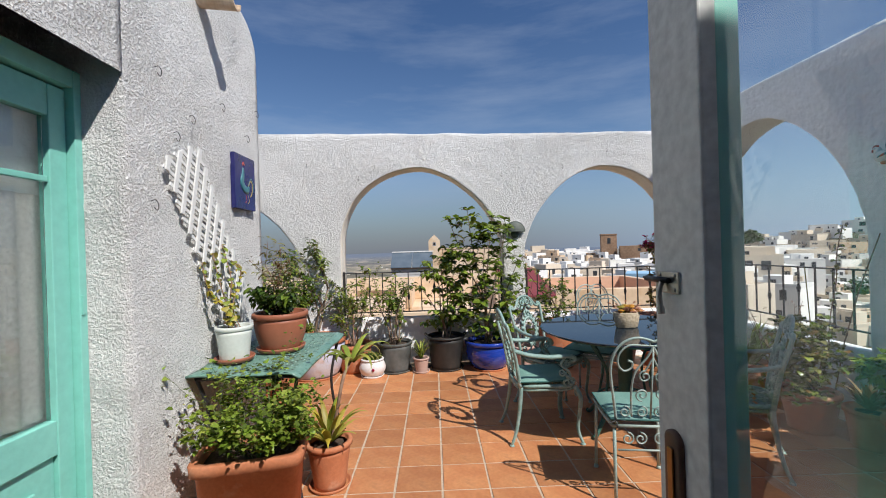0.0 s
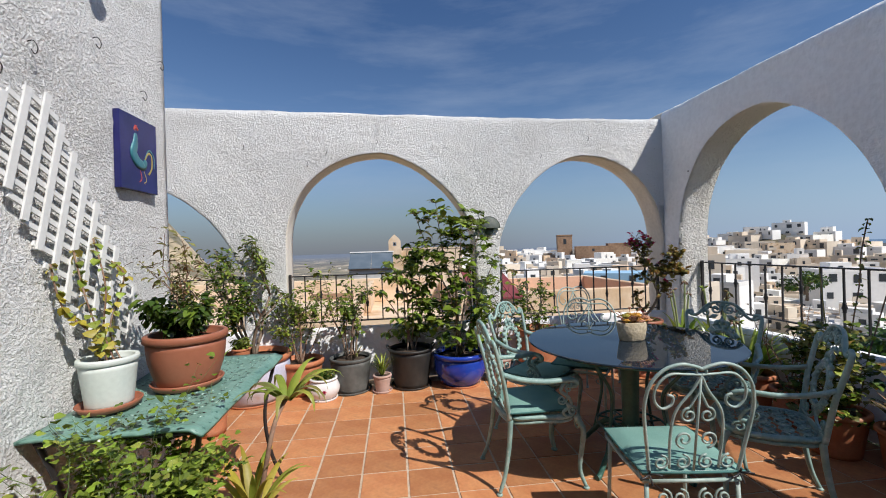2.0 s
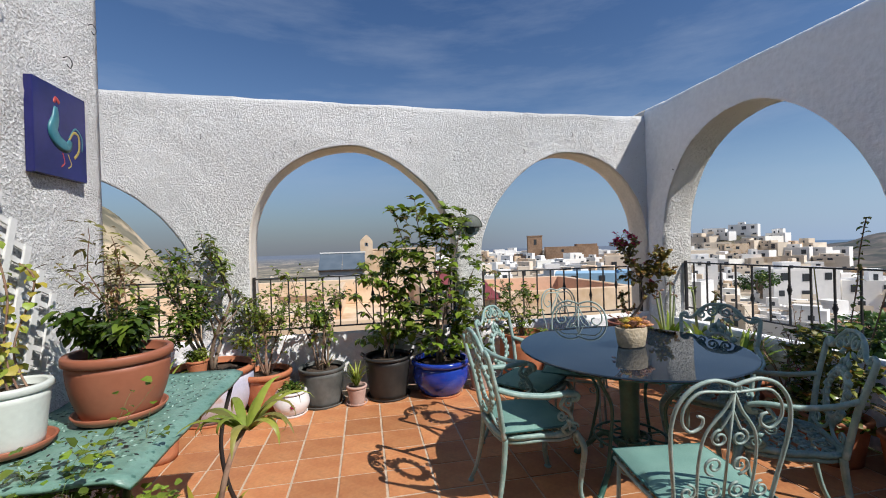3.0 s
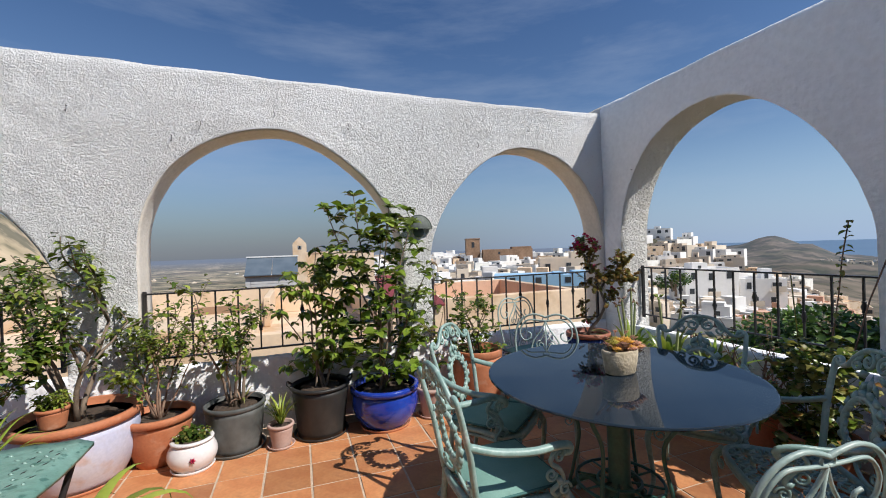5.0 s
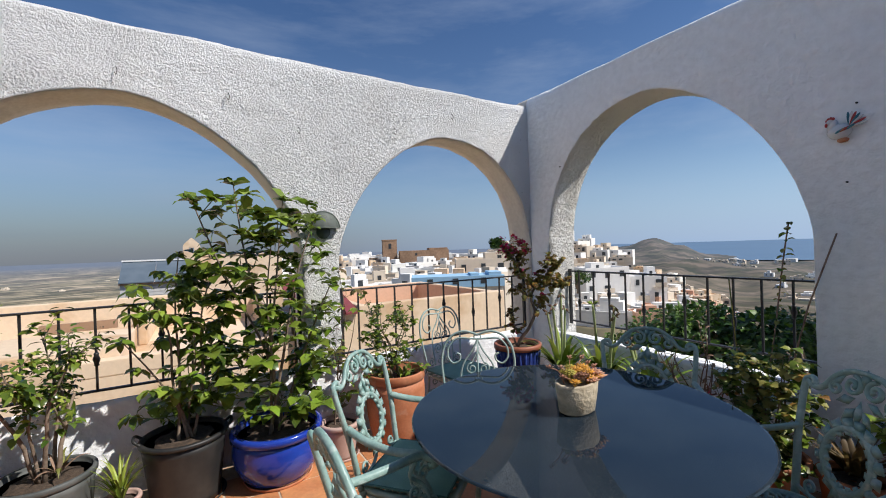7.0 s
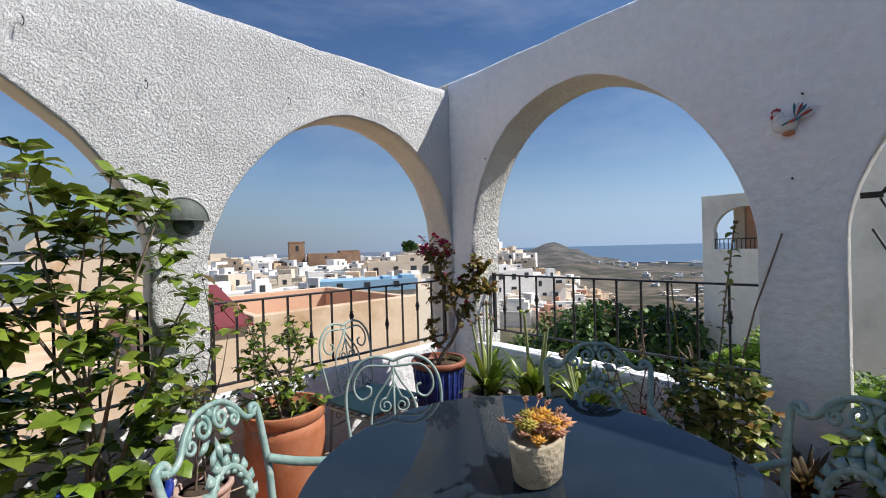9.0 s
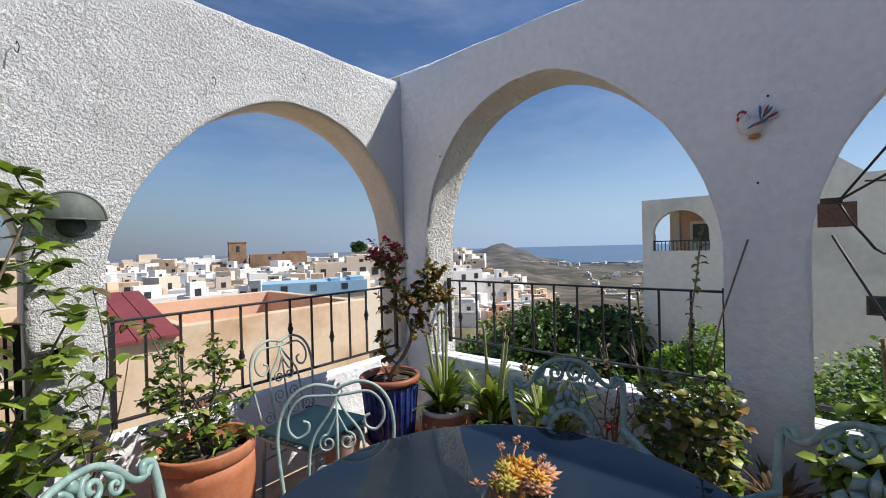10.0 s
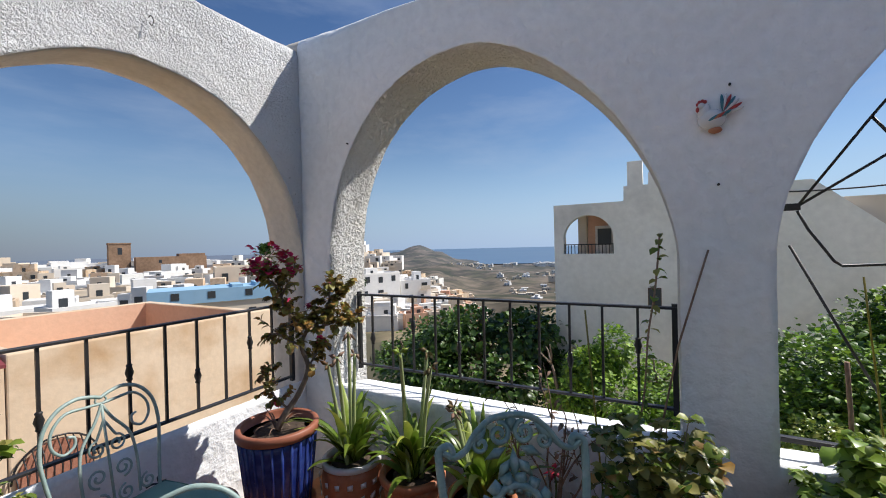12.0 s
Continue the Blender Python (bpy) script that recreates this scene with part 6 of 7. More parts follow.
for n_leaf, flower, pts in ((6, 0, [(0.155, 0, 1.06), (0.22, 0.02, 1.10), (0.30, 0.03, 1.18), (0.35, 0.02, 1.27)]),
                            (6, 0, [(0.155, 0, 1.06), (0.24, -0.03, 1.07), (0.33, -0.05, 1.10), (0.40, -0.05, 1.08)]),
                            (6, 0, [(0.22, 0.02, 1.10), (0.26, 0.0, 1.20), (0.27, -0.02, 1.30)]),
                            (4, 0, [(0.155, 0, 1.06), (0.08, 0.0, 1.13), (0.03, 0.02, 1.24), (0.07, 0.03, 1.40)]),
                            (3, 1, [(0.04, 0.02, 1.22), (0.0, 0.0, 1.31), (-0.05, -0.02, 1.37), (-0.10, -0.02, 1.385)]),
                            (3, 1, [(-0.02, 0.0, 1.31), (-0.03, 0.04, 1.38), (-0.04, 0.06, 1.46)]),
                            (3, 1, [(0.03, 0.02, 1.24), (0.08, -0.04, 1.36), (0.10, -0.05, 1.43)]),
                            (4, 0, [(0.15, 0.0, 0.84), (0.20, 0.05, 0.92), (0.24, 0.06, 0.98)]),
                            (3, 0, [(0.05, 0.0, 0.63), (-0.02, 0.03, 0.72), (-0.05, 0.04, 0.84)]),
                            (3, 0, [(0.12, 0.0, 0.97), (0.05, -0.05, 1.02), (-0.01, -0.06, 1.08)])):
    pth = lean_path(pts)
    branch = part("branch", sweep(bmesh.new(), pth, [0.0065 - 0.004 * k / (len(pth) - 1) for k in range(len(pth))], 5), "bark", e)
    for k in range(2, len(pth)):
        p = Vector(pth[k])
        for _ in range(2):
            q = p + Vector((r.uniform(-0.055, 0.055), r.uniform(-0.055, 0.055), r.uniform(-0.03, 0.06)))
            part("twig", sweep(bmesh.new(), [p, p.lerp(q, 0.5) + Vector((0, 0, 0.008)), q], 0.0016, 4), "bark", branch)
            d = (q - p).normalized()
            tips += [(p.lerp(q, t) + Vector((r.uniform(-0.008, 0.008), r.uniform(-0.008, 0.008), 0)), d) for t in (0.35, 0.6, 0.8, 1.0) for _ in range(1 if flower else n_leaf)]
            if flower and k > len(pth) - 7 or r.random() < 0.02:
                ftips += [(q + Vector((r.uniform(-0.012, 0.012), r.uniform(-0.012, 0.012), r.uniform(-0.01, 0.015))), d) for _ in range(4)]
leaves("foliage", tips, [("rustleaf", 5), ("oliveleaf", 4), ("redbrownleaf", 1)], e, 0.034, 0.018, 0.4, 29)
leaves("blossom", ftips, [("redflower", 1), ("pinkflower", 4)], e, 0.036, 0.024, 0.2, 30, label="crimson papery flowers")


def bulbs(e, z, n, seed, stalks=3, stalk_h=0.6, L=0.42):
    strap_leaves(e, z, n + 8, L * 1.12, 0.030, ["midleaf", "freshleaf", "limeleaf"], seed, 0.85)
    strap_leaves(e, z, 7, L * 0.95, 0.026, ["freshleaf", "midleaf"], seed + 70, 0.8, 1.3)
    r = random.Random(seed + 1)
    for i in range(stalks):
        a = r.uniform(0, 6.28)
        h = stalk_h * r.uniform(0.85, 1.12)
        x, y = 0.05 * math.cos(a), 0.05 * math.sin(a)
        bm = bmesh.new()
        pts = smooth_path([(x, y, z), (x * 1.5, y * 1.5, z + h * 0.5), (x * 2.4, y * 2.4, z + h)])
        sweep(bm, pts, [0.0125 - 0.004 * q / (len(pts) - 1) for q in range(len(pts))], 7)
        stalk = part("stalk", bm, "palestalk", e)
        bm = bmesh.new()
        tp = pts[-1]
        for k in range(5):
            b = 6.28 * k / 5 + i
            petal(bm, tp, tp + Vector((0.045 * math.cos(b), 0.045 * math.sin(b), r.uniform(-0.06, 0.03))), 0.012, 0.004, (math.cos(b + 1), math.sin(b + 1), 0.4))
        part("withered_flower", bm, r.choice(["redflower", "redbrownleaf", "drystem", "limeleaf", "drystem"]), stalk)


e = plant("cream_pot", 2.17, 5.12, 0, "small cream clay pot of dry twigs beneath the scroll chair", 0.135, 0.095, 0.27, "pinkclay", rim=0.035, rim_out=0.010)
strap_leaves(e, 0.23, 10, 0.13, 0.004, ["drystem"], 127, 1.0, 1.3)
e = plant("decorated_pot", 2.76, 4.74, 0, "rust and white painted pot with tall bulb stalks", 0.15, 0.10, 0.31, "terracotta", rim=0.03, rim_out=0.012, belly=0.035, rim_mat="ceramic")
part("painted_band", lathe(bmesh.new(), [(0.117, 0.022), (0.1255, 0.030), (0.1405, 0.075), (0.150, 0.118), (0.146, 0.124)], 36), "ceramic", e, "white glazed lower band")
bm = bmesh.new()
for k in range(16):
    a = 2 * math.pi * k / 16
    for zz, dz, rr_ in ((0.075, 0.045, 0.1465), (0.15, 0.05, 0.1655), (0.225, 0.035, 0.172)):
        b = a + zz * 6
        petal(bm, (rr_ * math.cos(b), rr_ * math.sin(b), zz - dz / 2), ((rr_ + 0.006) * math.cos(b + 0.16), (rr_ + 0.006) * math.sin(b + 0.16), zz + dz / 2), 0.019, 0.004, (math.cos(b), math.sin(b), 0))
part("painted_pattern", bm, "ceramic", e)
bulbs(e, 0.27, 16, 31, 4, 0.62)
e = plant("bulb_pot", 2.78, 4.36, 0, "terracotta pot of amaryllis leaves and a tall stalk", 0.155, 0.11, 0.31, "terracotta", rim=0.035, rim_out=0.014, saucer="terracotta")
bulbs(e, 0.27, 18, 33, 3, 0.66)
e = plant("bulb_pot", 2.78, 3.98, 0, "terracotta pot of amaryllis leaves in the shade", 0.15, 0.11, 0.29, "terracotta", rim=0.035, rim_out=0.014)
bulbs(e, 0.25, 18, 35, 3, 0.40)
e = plant("dry_stalk_pot", 2.80, 3.66, 0, "terracotta pot of dry reddish stalks and one red flower", 0.13, 0.10, 0.26, "terracotta")
shrub(e, 0.22, 9, 0.70, 0.25, 0.006, [("redbrownleaf", 3), ("drystem", 2)], 0.05, 0.009, 1, 36, depth=1, bark="drystem", split=(1, 2))
bm = bmesh.new()
fp = Vector((0.12, 0.02, 0.40))
sweep(bm, smooth_path([(0.02, 0, 0.24), (0.08, 0, 0.34), fp]), 0.005, 5)
part("flower_stalk", bm, "stemgreen", e)
bm = bmesh.new()
for k in range(6):
    a = 6.28 * k / 6
    petal(bm, fp, fp + Vector((-0.02 + 0.055 * math.cos(a), 0.055 * math.sin(a), 0.02 * math.cos(a))), 0.016, 0.005, (0.3, 0.2, 1))
part("red_flower", bm, "redflower", e)
e = plant("olive_bush", 2.66, 3.27, 0, "bushy olive green potted plant beside the pier", 0.17, 0.13, 0.28, "terracotta")
whorled_shrub(e, 0.22, [(-0.12, 0.0, 0.66), (0.02, 0.08, 0.80), (0.10, -0.05, 0.78), (0.0, -0.12, 0.84), (-0.1, 0.14, 0.62), (0.14, 0.1, 0.7)], 215, 0.22, 0.80, -0.04, 0.19, 0.20, 0.006, [("oliveleaf", 7), ("midleaf", 2), ("darkleaf", 2), ("limeleaf", 1), ("rustleaf", 1)], 0.044, 0.028, 6, 37, ymax=0.22)
e = plant("climber_pot", 2.86, 3.42, 0, "small pot with a thin climber on canes", 0.10, 0.08, 0.20, "terracotta")
r = random.Random(38)
bm = bmesh.new()
vine = smooth_path([(0, 0, 0.18), (0.03, -0.06, 0.5), (0.0, -0.12, 0.8), (0.03, -0.14, 1.05), (0.01, -0.17, 1.25), (0.04, -0.19, 1.47)])
sweep(bm, vine, 0.004, 5)
part("stem", bm, "drystem", e)
leaves("foliage", [(p, (r.uniform(-1, 1), r.uniform(-1, 1), 0.1)) for p in vine[6:] for _ in range(2)], [("midleaf", 2), ("oliveleaf", 2)], e, 0.042, 0.017, 0.2, 39)
bm = bmesh.new()
sweep(bm, [(0.03, 0.03, 0.18), (0.02, 0.10, 1.15)], 0.004, 5)
part("cane", bm, "yellowleaf", e)
e = plant("bromeliad_pot", 2.79, 2.97, 0, "clay pot of dark reddish spiky rosettes", 0.13, 0.10, 0.25, "terracotta")
strap_leaves(e, 0.25, 24, 0.22, 0.018, ["redbrownleaf"], 40, 0.35, 1.3)
strap_leaves(e, 0.30, 18, 0.18, 0.016, ["redbrownleaf", "drystem"], 41, 0.35, 1.3)
e = plant("leafy_corner_plant", 2.76, 2.63, 0, "large bushy green plant in terracotta pot beneath the arch", 0.18, 0.14, 0.30, "terracotta", rim=0.04)
shrub(e, 0.26, 9, 0.46, 0.36, 0.008, [("midleaf", 4), ("freshleaf", 4), ("limeleaf", 1)], 0.070, 0.026, 6, 42, depth=2, droop=0.5)
e = plant("shaded_plant", 2.62, 2.16, 0, "dark shaded bushy plant in terracotta pot", 0.20, 0.15, 0.33, "terracotta", rim=0.045)
shrub(e, 0.28, 8, 0.50, 0.42, 0.009, [("darkleaf", 2), ("midleaf", 4), ("redbrownleaf", 1)], 0.080, 0.028, 5, 43, depth=2, droop=0.5)

for nm, p0, p1, rr, mt, lb in (("wooden_post", (3.12, 2.60, 0.55), (3.10, 2.62, 0.97), 0.008, "drystem", "weathered wooden post leaning on the parapet top"),
                               ("bamboo_cane", (3.11, 2.51, 0.553), (3.10, 2.57, 1.29), 0.0035, "yellowleaf", "thin pale bamboo cane standing on the parapet")):
    e = empty(nm, p0, 0, lb, "cane")
    bm = bmesh.new()
    v = Vector(p1) - Vector(p0)
    sweep(bm, [v * t + Vector((0.004 * math.sin(t * 9), 0, 0)) for t in (0, 0.25, 0.5, 0.75, 1)], rr, 8)
    part("pole", bm, mt, e)
    bm = bmesh.new()
    lathe(bm, [(0.001, -0.004), (rr * 1.5, -0.002), (rr * 1.5, 0.012), (rr * 0.9, 0.014)], 10)
    part("foot", bm, mt, e)

# --- by the side table
e = plant("white_pot_climber", -1.235, 2.79, 0.768, "white plastic pot on the green table with yellowing climber", 0.098, 0.078, 0.20, "whitepot", rim=0.025, rim_out=0.006, saucer="plasticpot")
r = random.Random(50)
bm = bmesh.new()
vs_ = []
for k in range(4):
    q = (k - 1.5) * 0.05
    pth = smooth_path([(0.02 * k - 0.03, 0.01 * k, 0.17), (-0.01 - 0.01 * k, q, 0.30), (-0.04 + q * 0.4, q * 1.7, 0.42 + 0.03 * k), (-0.10, q * 2.2 + 0.03, 0.58 + 0.05 * (k % 3))])
    sweep(bm, pth, 0.0035, 5)
    vs_ += [(p, (r.uniform(-0.2, 1), r.uniform(-1, 1), 0)) for p in pth[3:] for _ in range(2)]
part("stem", bm, "drystem", e)
leaves("foliage", vs_, [("limeleaf", 4), ("yellowleaf", 6)], e, 0.034, 0.021, 0.4, 51)
e = plant("brown_pot_plant", -1.055, 3.04, 0.768, "brown plastic pot on the green table with dark leafy plant", 0.163, 0.118, 0.238, "plasticpot", rim=0.035, rim_out=0.01, belly=0.012, saucer="plasticpot")
shrub(e, 0.20, 8, 0.27, 0.24, 0.005, [("darkleaf", 5), ("midleaf", 2)], 0.055, 0.019, 5, 52, depth=1, lean=(-0.2, -0.15), droop=0.8)
shrub(e, 0.22, 3, 0.55, 0.12, 0.004, [("redbrownleaf", 2), ("oliveleaf", 3)], 0.045, 0.008, 5, 53, depth=1, bark="drystem")
e = empty("planter_trough", (-0.985, 2.44, 0), radians(11), "square cornered terracotta trough overflowing with small leaved green bush", "planter", "potted plants")
bm = bmesh.new()
ring = []
for hx, hy, z in ((0.205, 0.135, 0.0), (0.235, 0.160, 0.36), (0.255, 0.178, 0.365), (0.258, 0.181, 0.415), (0.252, 0.175, 0.42), (0.226, 0.150, 0.42), (0.220, 0.145, 0.37)):
    row = []
    for k in range(32):
        t = 2 * math.pi * k / 32
        cx_, cy_ = math.cos(t), math.sin(t)
        row.append(bm.verts.new((hx * math.copysign(abs(cx_) ** 0.28, cx_), hy * math.copysign(abs(cy_) ** 0.28, cy_), z)))
    ring.append(row)
for p, q in zip(ring, ring[1:]):
    for k in range(32):
        bm.faces.new((p[k], p[(k + 1) % 32], q[(k + 1) % 32], q[k])).smooth = True
bm.faces.new(ring[0][::-1])
part("trough", bm, "terracotta", e)
bm = bmesh.new()
bm.faces.new([bm.verts.new((v[0], v[1], 0.372)) for v in [(0.221 * math.copysign(abs(math.cos(2 * math.pi * k / 32)) ** 0.28, math.cos(2 * math.pi * k / 32)), 0.146 * math.copysign(abs(math.sin(2 * math.pi * k / 32)) ** 0.28, math.sin(2 * math.pi * k / 32))) for k in range(32)]])
part("soil", bm, "soil", e)
shrub(e, 0.37, 18, 0.33, 0.62, 0.0035, [("midleaf", 4), ("freshleaf", 3), ("limeleaf", 2)], 0.031, 0.017, 2, 54, depth=2, droop=0.2, bark="stemgreen", shrink=0.7, split=(2, 4))
shrub(e, 0.37, 7, 0.50, 0.40, 0.0035, [("midleaf", 4), ("freshleaf", 3), ("limeleaf", 1)], 0.031, 0.017, 1, 55, depth=2, droop=0.2, bark="stemgreen", shrink=0.7, split=(2, 3), lean=(0.15, 0.35))
e = plant("variegated_plant", -0.70, 2.80, 0, "terracotta pot with yellow striped strap leaves and a leaning bare stem", 0.125, 0.09, 0.27, "terracotta", rim=0.03, saucer="terracotta")
strap_leaves(e, 0.26, 16, 0.31, 0.021, ["yellowleaf", "limeleaf", "yellowleaf"], 56, 0.7, 1.3)
strap_leaves(e, 0.30, 9, 0.28, 0.018, ["yellowleaf", "limeleaf"], 57, 0.6, 1.0)
bm = bmesh.new()
sweep(bm, smooth_path([(0, 0, 0.23), (0.05, -0.01, 0.42), (0.085, -0.005, 0.59), (0.095, 0.06, 0.65), (0.115, 0.13, 0.70)]), 0.010, 7)
part("stem", bm, "drystem", e)
strap_leaves(e, 0.69, 17, 0.29, 0.021, ["limeleaf", "oliveleaf", "limeleaf"], 58, 1.5, 1.3, cx=0.115, cy=0.14)

# stone planter on the round table
e = empty("stone_planter", (1.385, 3.385, TZ + 0.002), radians(8), "oval rough cream stone planter of amber succulents on table", "planter")
bm = lathe(bmesh.new(), [(0.001, 0), (0.078, 0), (0.084, 0.004), (0.094, 0.06), (0.101, 0.108), (0.098, 0.114), (0.088, 0.114), (0.083, 0.095), (0.001, 0.093)], 44, 0.68)
for v in bm.verts:
    v.co += v.co.normalized() * 0.004 * noise.noise(v.co * 55)
part("planter", bm, "stone", e)
r = random.Random(60)
for k in range(24):
    x, y = r.uniform(-0.085, 0.085), r.uniform(-0.05, 0.05)
    sc_ = r.uniform(1.0, 1.8)
    zz = 0.108 + r.uniform(0, 0.06) * (1 - abs(x) / 0.12)
    mt = r.choice(["ambersucculent", "rosesucculent", "ambersucculent", "yellowleaf", "limeleaf"])
    if "succulent_leaf" + mt not in WIN:
        bm = bmesh.new()
        petal(bm, (0, 0, 0), (0.024, 0, 0.009), 0.0075, 0.005, (0, 0, 1))
        me = bpy.data.meshes.new("leaf")
        bm.to_mesh(me), bm.free()
        me.materials.append(M[mt])
        WIN["succulent_leaf" + mt] = me
    core = part("rosette", lathe(bmesh.new(), [(0.001, -0.02), (0.004, -0.018), (0.006 * sc_, 0.0), (0.003, 0.008), (0.001, 0.010)], 8), mt, e)
    core.location = (x, y, zz)
    for ring_, cnt in ((1.0, 8), (0.68, 5), (0.38, 3)):
        for q in range(cnt):
            o = new("leaf", WIN["succulent_leaf" + mt])
            o.parent = core
            o.rotation_euler = (0, -(1 - ring_) * 1.1, 6.28 * q / cnt + ring_ * 2)
            o.scale = (sc_ * (0.55 + 0.45 * ring_),) * 3
for k, (dx, dy, hh) in enumerate(((0.07, 0.03, 0.075), (0.09, 0.02, 0.05), (-0.05, 0.02, 0.07), (-0.08, -0.01, 0.05), (0.02, 0.04, 0.085), (-0.09, 0.03, 0.08), (0.05, -0.03, 0.06))):
    bm = bmesh.new()
    pts = smooth_path([(dx * 0.4, dy, 0.10), (dx * 0.8, dy, 0.10 + hh * 0.7), (dx * 1.4, dy * 1.2, 0.10 + hh)])
    sweep(bm, pts, 0.0022, 5)
    for q in range(10):
        a = 0.63 * q
        petal(bm, pts[-1 - q % 3], pts[-1 - q % 3] + Vector((0.012 * math.cos(a), 0.012 * math.sin(a), 0.010)), 0.004, 0.003, (0, 0, 1))
    part("flower_spike", bm, "rosesucculent", e)


# ---- trees and greenery outside ----
def tree(x, y, z0, trunk_h, rx, ry, rz, n, mats, L, W, seed, label, name="tree", clumps=26, tr=0.16):
    e = empty(name, (x, y, z0), 0, label, "tree", "trees below the terrace")
    r = random.Random(seed)
    bm = bmesh.new()
    tips = []
    for k in range(3):
        a = 2.1 * k
        branching(bm, r, (0, 0, 0) if k == 0 else (0.1 * math.cos(a), 0.1 * math.sin(a), trunk_h * 0.4), (0.3 * math.cos(a), 0.3 * math.sin(a), 1), trunk_h * 0.75, tr, 2, tips, 0.25, 7, (2, 3), 0.6)
    part("trunk", bm, "bark", e)
    spots = []
    cs = []
    for _ in range(clumps):
        a, u = r.uniform(0, 6.28), r.uniform(-0.35, 1)
        q = math.sqrt(max(0, 1 - u * u)) * r.uniform(0.55, 1.0)
        cs.append((Vector((rx * q * math.cos(a), ry * q * math.sin(a), trunk_h + rz * u * r.uniform(0.6, 1.0))), r.uniform(0.22, 0.42)))
    for _ in range(n):
        c, s = r.choice(cs)
        d = Vector((r.gauss(0, 1), r.gauss(0, 1), r.gauss(0, 1))).normalized()
        k = s * r.uniform(0.6, 1.05)
        spots.append((c + Vector((d.x * rx * k, d.y * ry * k, d.z * rz * k)), d))
    leaves("crown", spots, mats, e, L, W, 0.3, seed)
    return e


tree(*polar(66, 13.5), -4.6, 2.2, 3.2, 2.6, 1.75, 15000, [("crownleaf", 3), ("treeleaf", 6)], 0.18, 0.085, 70, "large dark green fig tree below the railing", clumps=40)
tree(*polar(57, 17), -5.4, 2.0, 2.0, 2.0, 1.6, 6000, [("crownleaf", 4), ("treeleaf", 3)], 0.17, 0.07, 71, "dark green garden tree beside another")
tree(*polar(86, 8.2), -3.6, 1.4, 1.5, 1.2, 1.45, 9000, [("brightcrown", 6), ("crownleaf", 4)], 0.10, 0.04, 72, "bright green leafy tree growing below the wall", clumps=24, tr=0.08)
tree(*polar(79.4, 9.6), -4.0, 2.0, 1.05, 1.1, 1.35, 9000, [("brightcrown", 7), ("crownleaf", 3)], 0.10, 0.045, 73, "bright green bush growing before the grey house", clumps=18, tr=0.08)
tree(*polar(99, 7.6), -3.3, 1.5, 1.6, 1.5, 2.0, 26000, [("brightcrown", 3), ("crownleaf", 5), ("treeleaf", 2)], 0.080, 0.040, 74, "tall ivy covered leafy mass outside the arch", clumps=40, tr=0.08)
tree(*polar(107, 9.0), -3.3, 1.8, 1.8, 1.8, 2.2, 20000, [("brightcrown", 3), ("crownleaf", 5), ("treeleaf", 2)], 0.09, 0.045, 75, "tall green hedge like tree near the grey house", clumps=36, tr=0.08)
tree(*polar(94, 5.6), -2.0, 0.9, 0.8, 0.9, 0.75, 3000, [("limeleaf", 3), ("midleaf", 4)], 0.07, 0.025, 76, "yellow green shrub just outside the parapet", clumps=18, tr=0.04)
tree(*polar(38.6, 150), 1.4 - 1.2, 1.5, 2.4, 2.4, 2.2, 2200, [("treeleaf", 4), ("darkleaf", 1)], 0.9, 0.35, 77, "dark pine on top of the hill town", clumps=14, tr=0.4)
tree(*polar(39.8, 125), ground_z(*polar(39.8, 125)), 3.5, 2.2, 2.2, 2.4, 1200, [("treeleaf", 4)], 0.6, 0.25, 78, "dark round tree above the village roofs", clumps=10, tr=0.3)
tree(*polar(49, 70), -7.0, 2.0, 2.5, 2.5, 1.6, 1000, [("treeleaf", 4), ("midleaf", 1)], 0.4, 0.16, 79, "green tree among village houses", clumps=10, tr=0.2)

# ---- fittings on the walls ----
# trellis on the west wall
tr_ = empty("trellis", (W_FACE, 0, 0), 0, "white wooden diamond trellis hung askew on the stucco wall", "trellis")
quad_ = [(2.36, 1.86), (2.66, 2.01), (3.15, 1.22), (3.13, 0.93), (2.85, 0.98)]


def clip(p, d):
    """The stretch of the line p + t d inside the trellis outline."""
    t0, t1 = -9.0, 9.0
    n = len(quad_)
    for i in range(n):
        a, b = quad_[i], quad_[(i + 1) % n]
        e = (b[0] - a[0], b[1] - a[1])
        nx, ny = e[1], -e[0]
        den = nx * d[0] + ny * d[1]
        num = nx * (a[0] - p[0]) + ny * (a[1] - p[1])
        if abs(den) < 1e-9:
            continue
        t = num / den
        if den < 0:
            t1 = min(t1, t)
        else:
            t0 = max(t0, t)
    return (t0, t1) if t1 - t0 > 0.05 else None


for (d, x0, gap, hw) in (((0.24, 0.97), 0.031, 0.080, 0.0135), ((0.90, -0.43), 0.022, 0.054, 0.0095)):
    nrm = (-d[1], d[0])
    for k in range(-20, 21):
        c = (2.78 + nrm[0] * k * gap, 1.4 + nrm[1] * k * gap)
        s = clip(c, d)
        if not s:
            s = None
            continue
        L = s[1] - s[0]
        m = (c[0] + d[0] * (s[0] + s[1]) / 2, c[1] + d[1] * (s[0] + s[1]) / 2)
        bm = boxes((-0.004, -hw, -L / 2, 0.004, hw, L / 2))
        o = part("slat", bm, "white", tr_)
        o.location = (x0, m[0], m[1])
        o.rotation_euler = (-math.atan2(d[0], d[1]), 0, 0)

# painted tile with a bird shape
M["navy"] = material("dark navy blue glaze", (0.012, 0.015, 0.10), 0.25, color2=(0.02, 0.02, 0.14), scale=6, fine=0.05)
M["tealpaint"] = material("teal paint", (0.03, 0.16, 0.22), 0.35, color2=(0.06, 0.22, 0.25), scale=12)
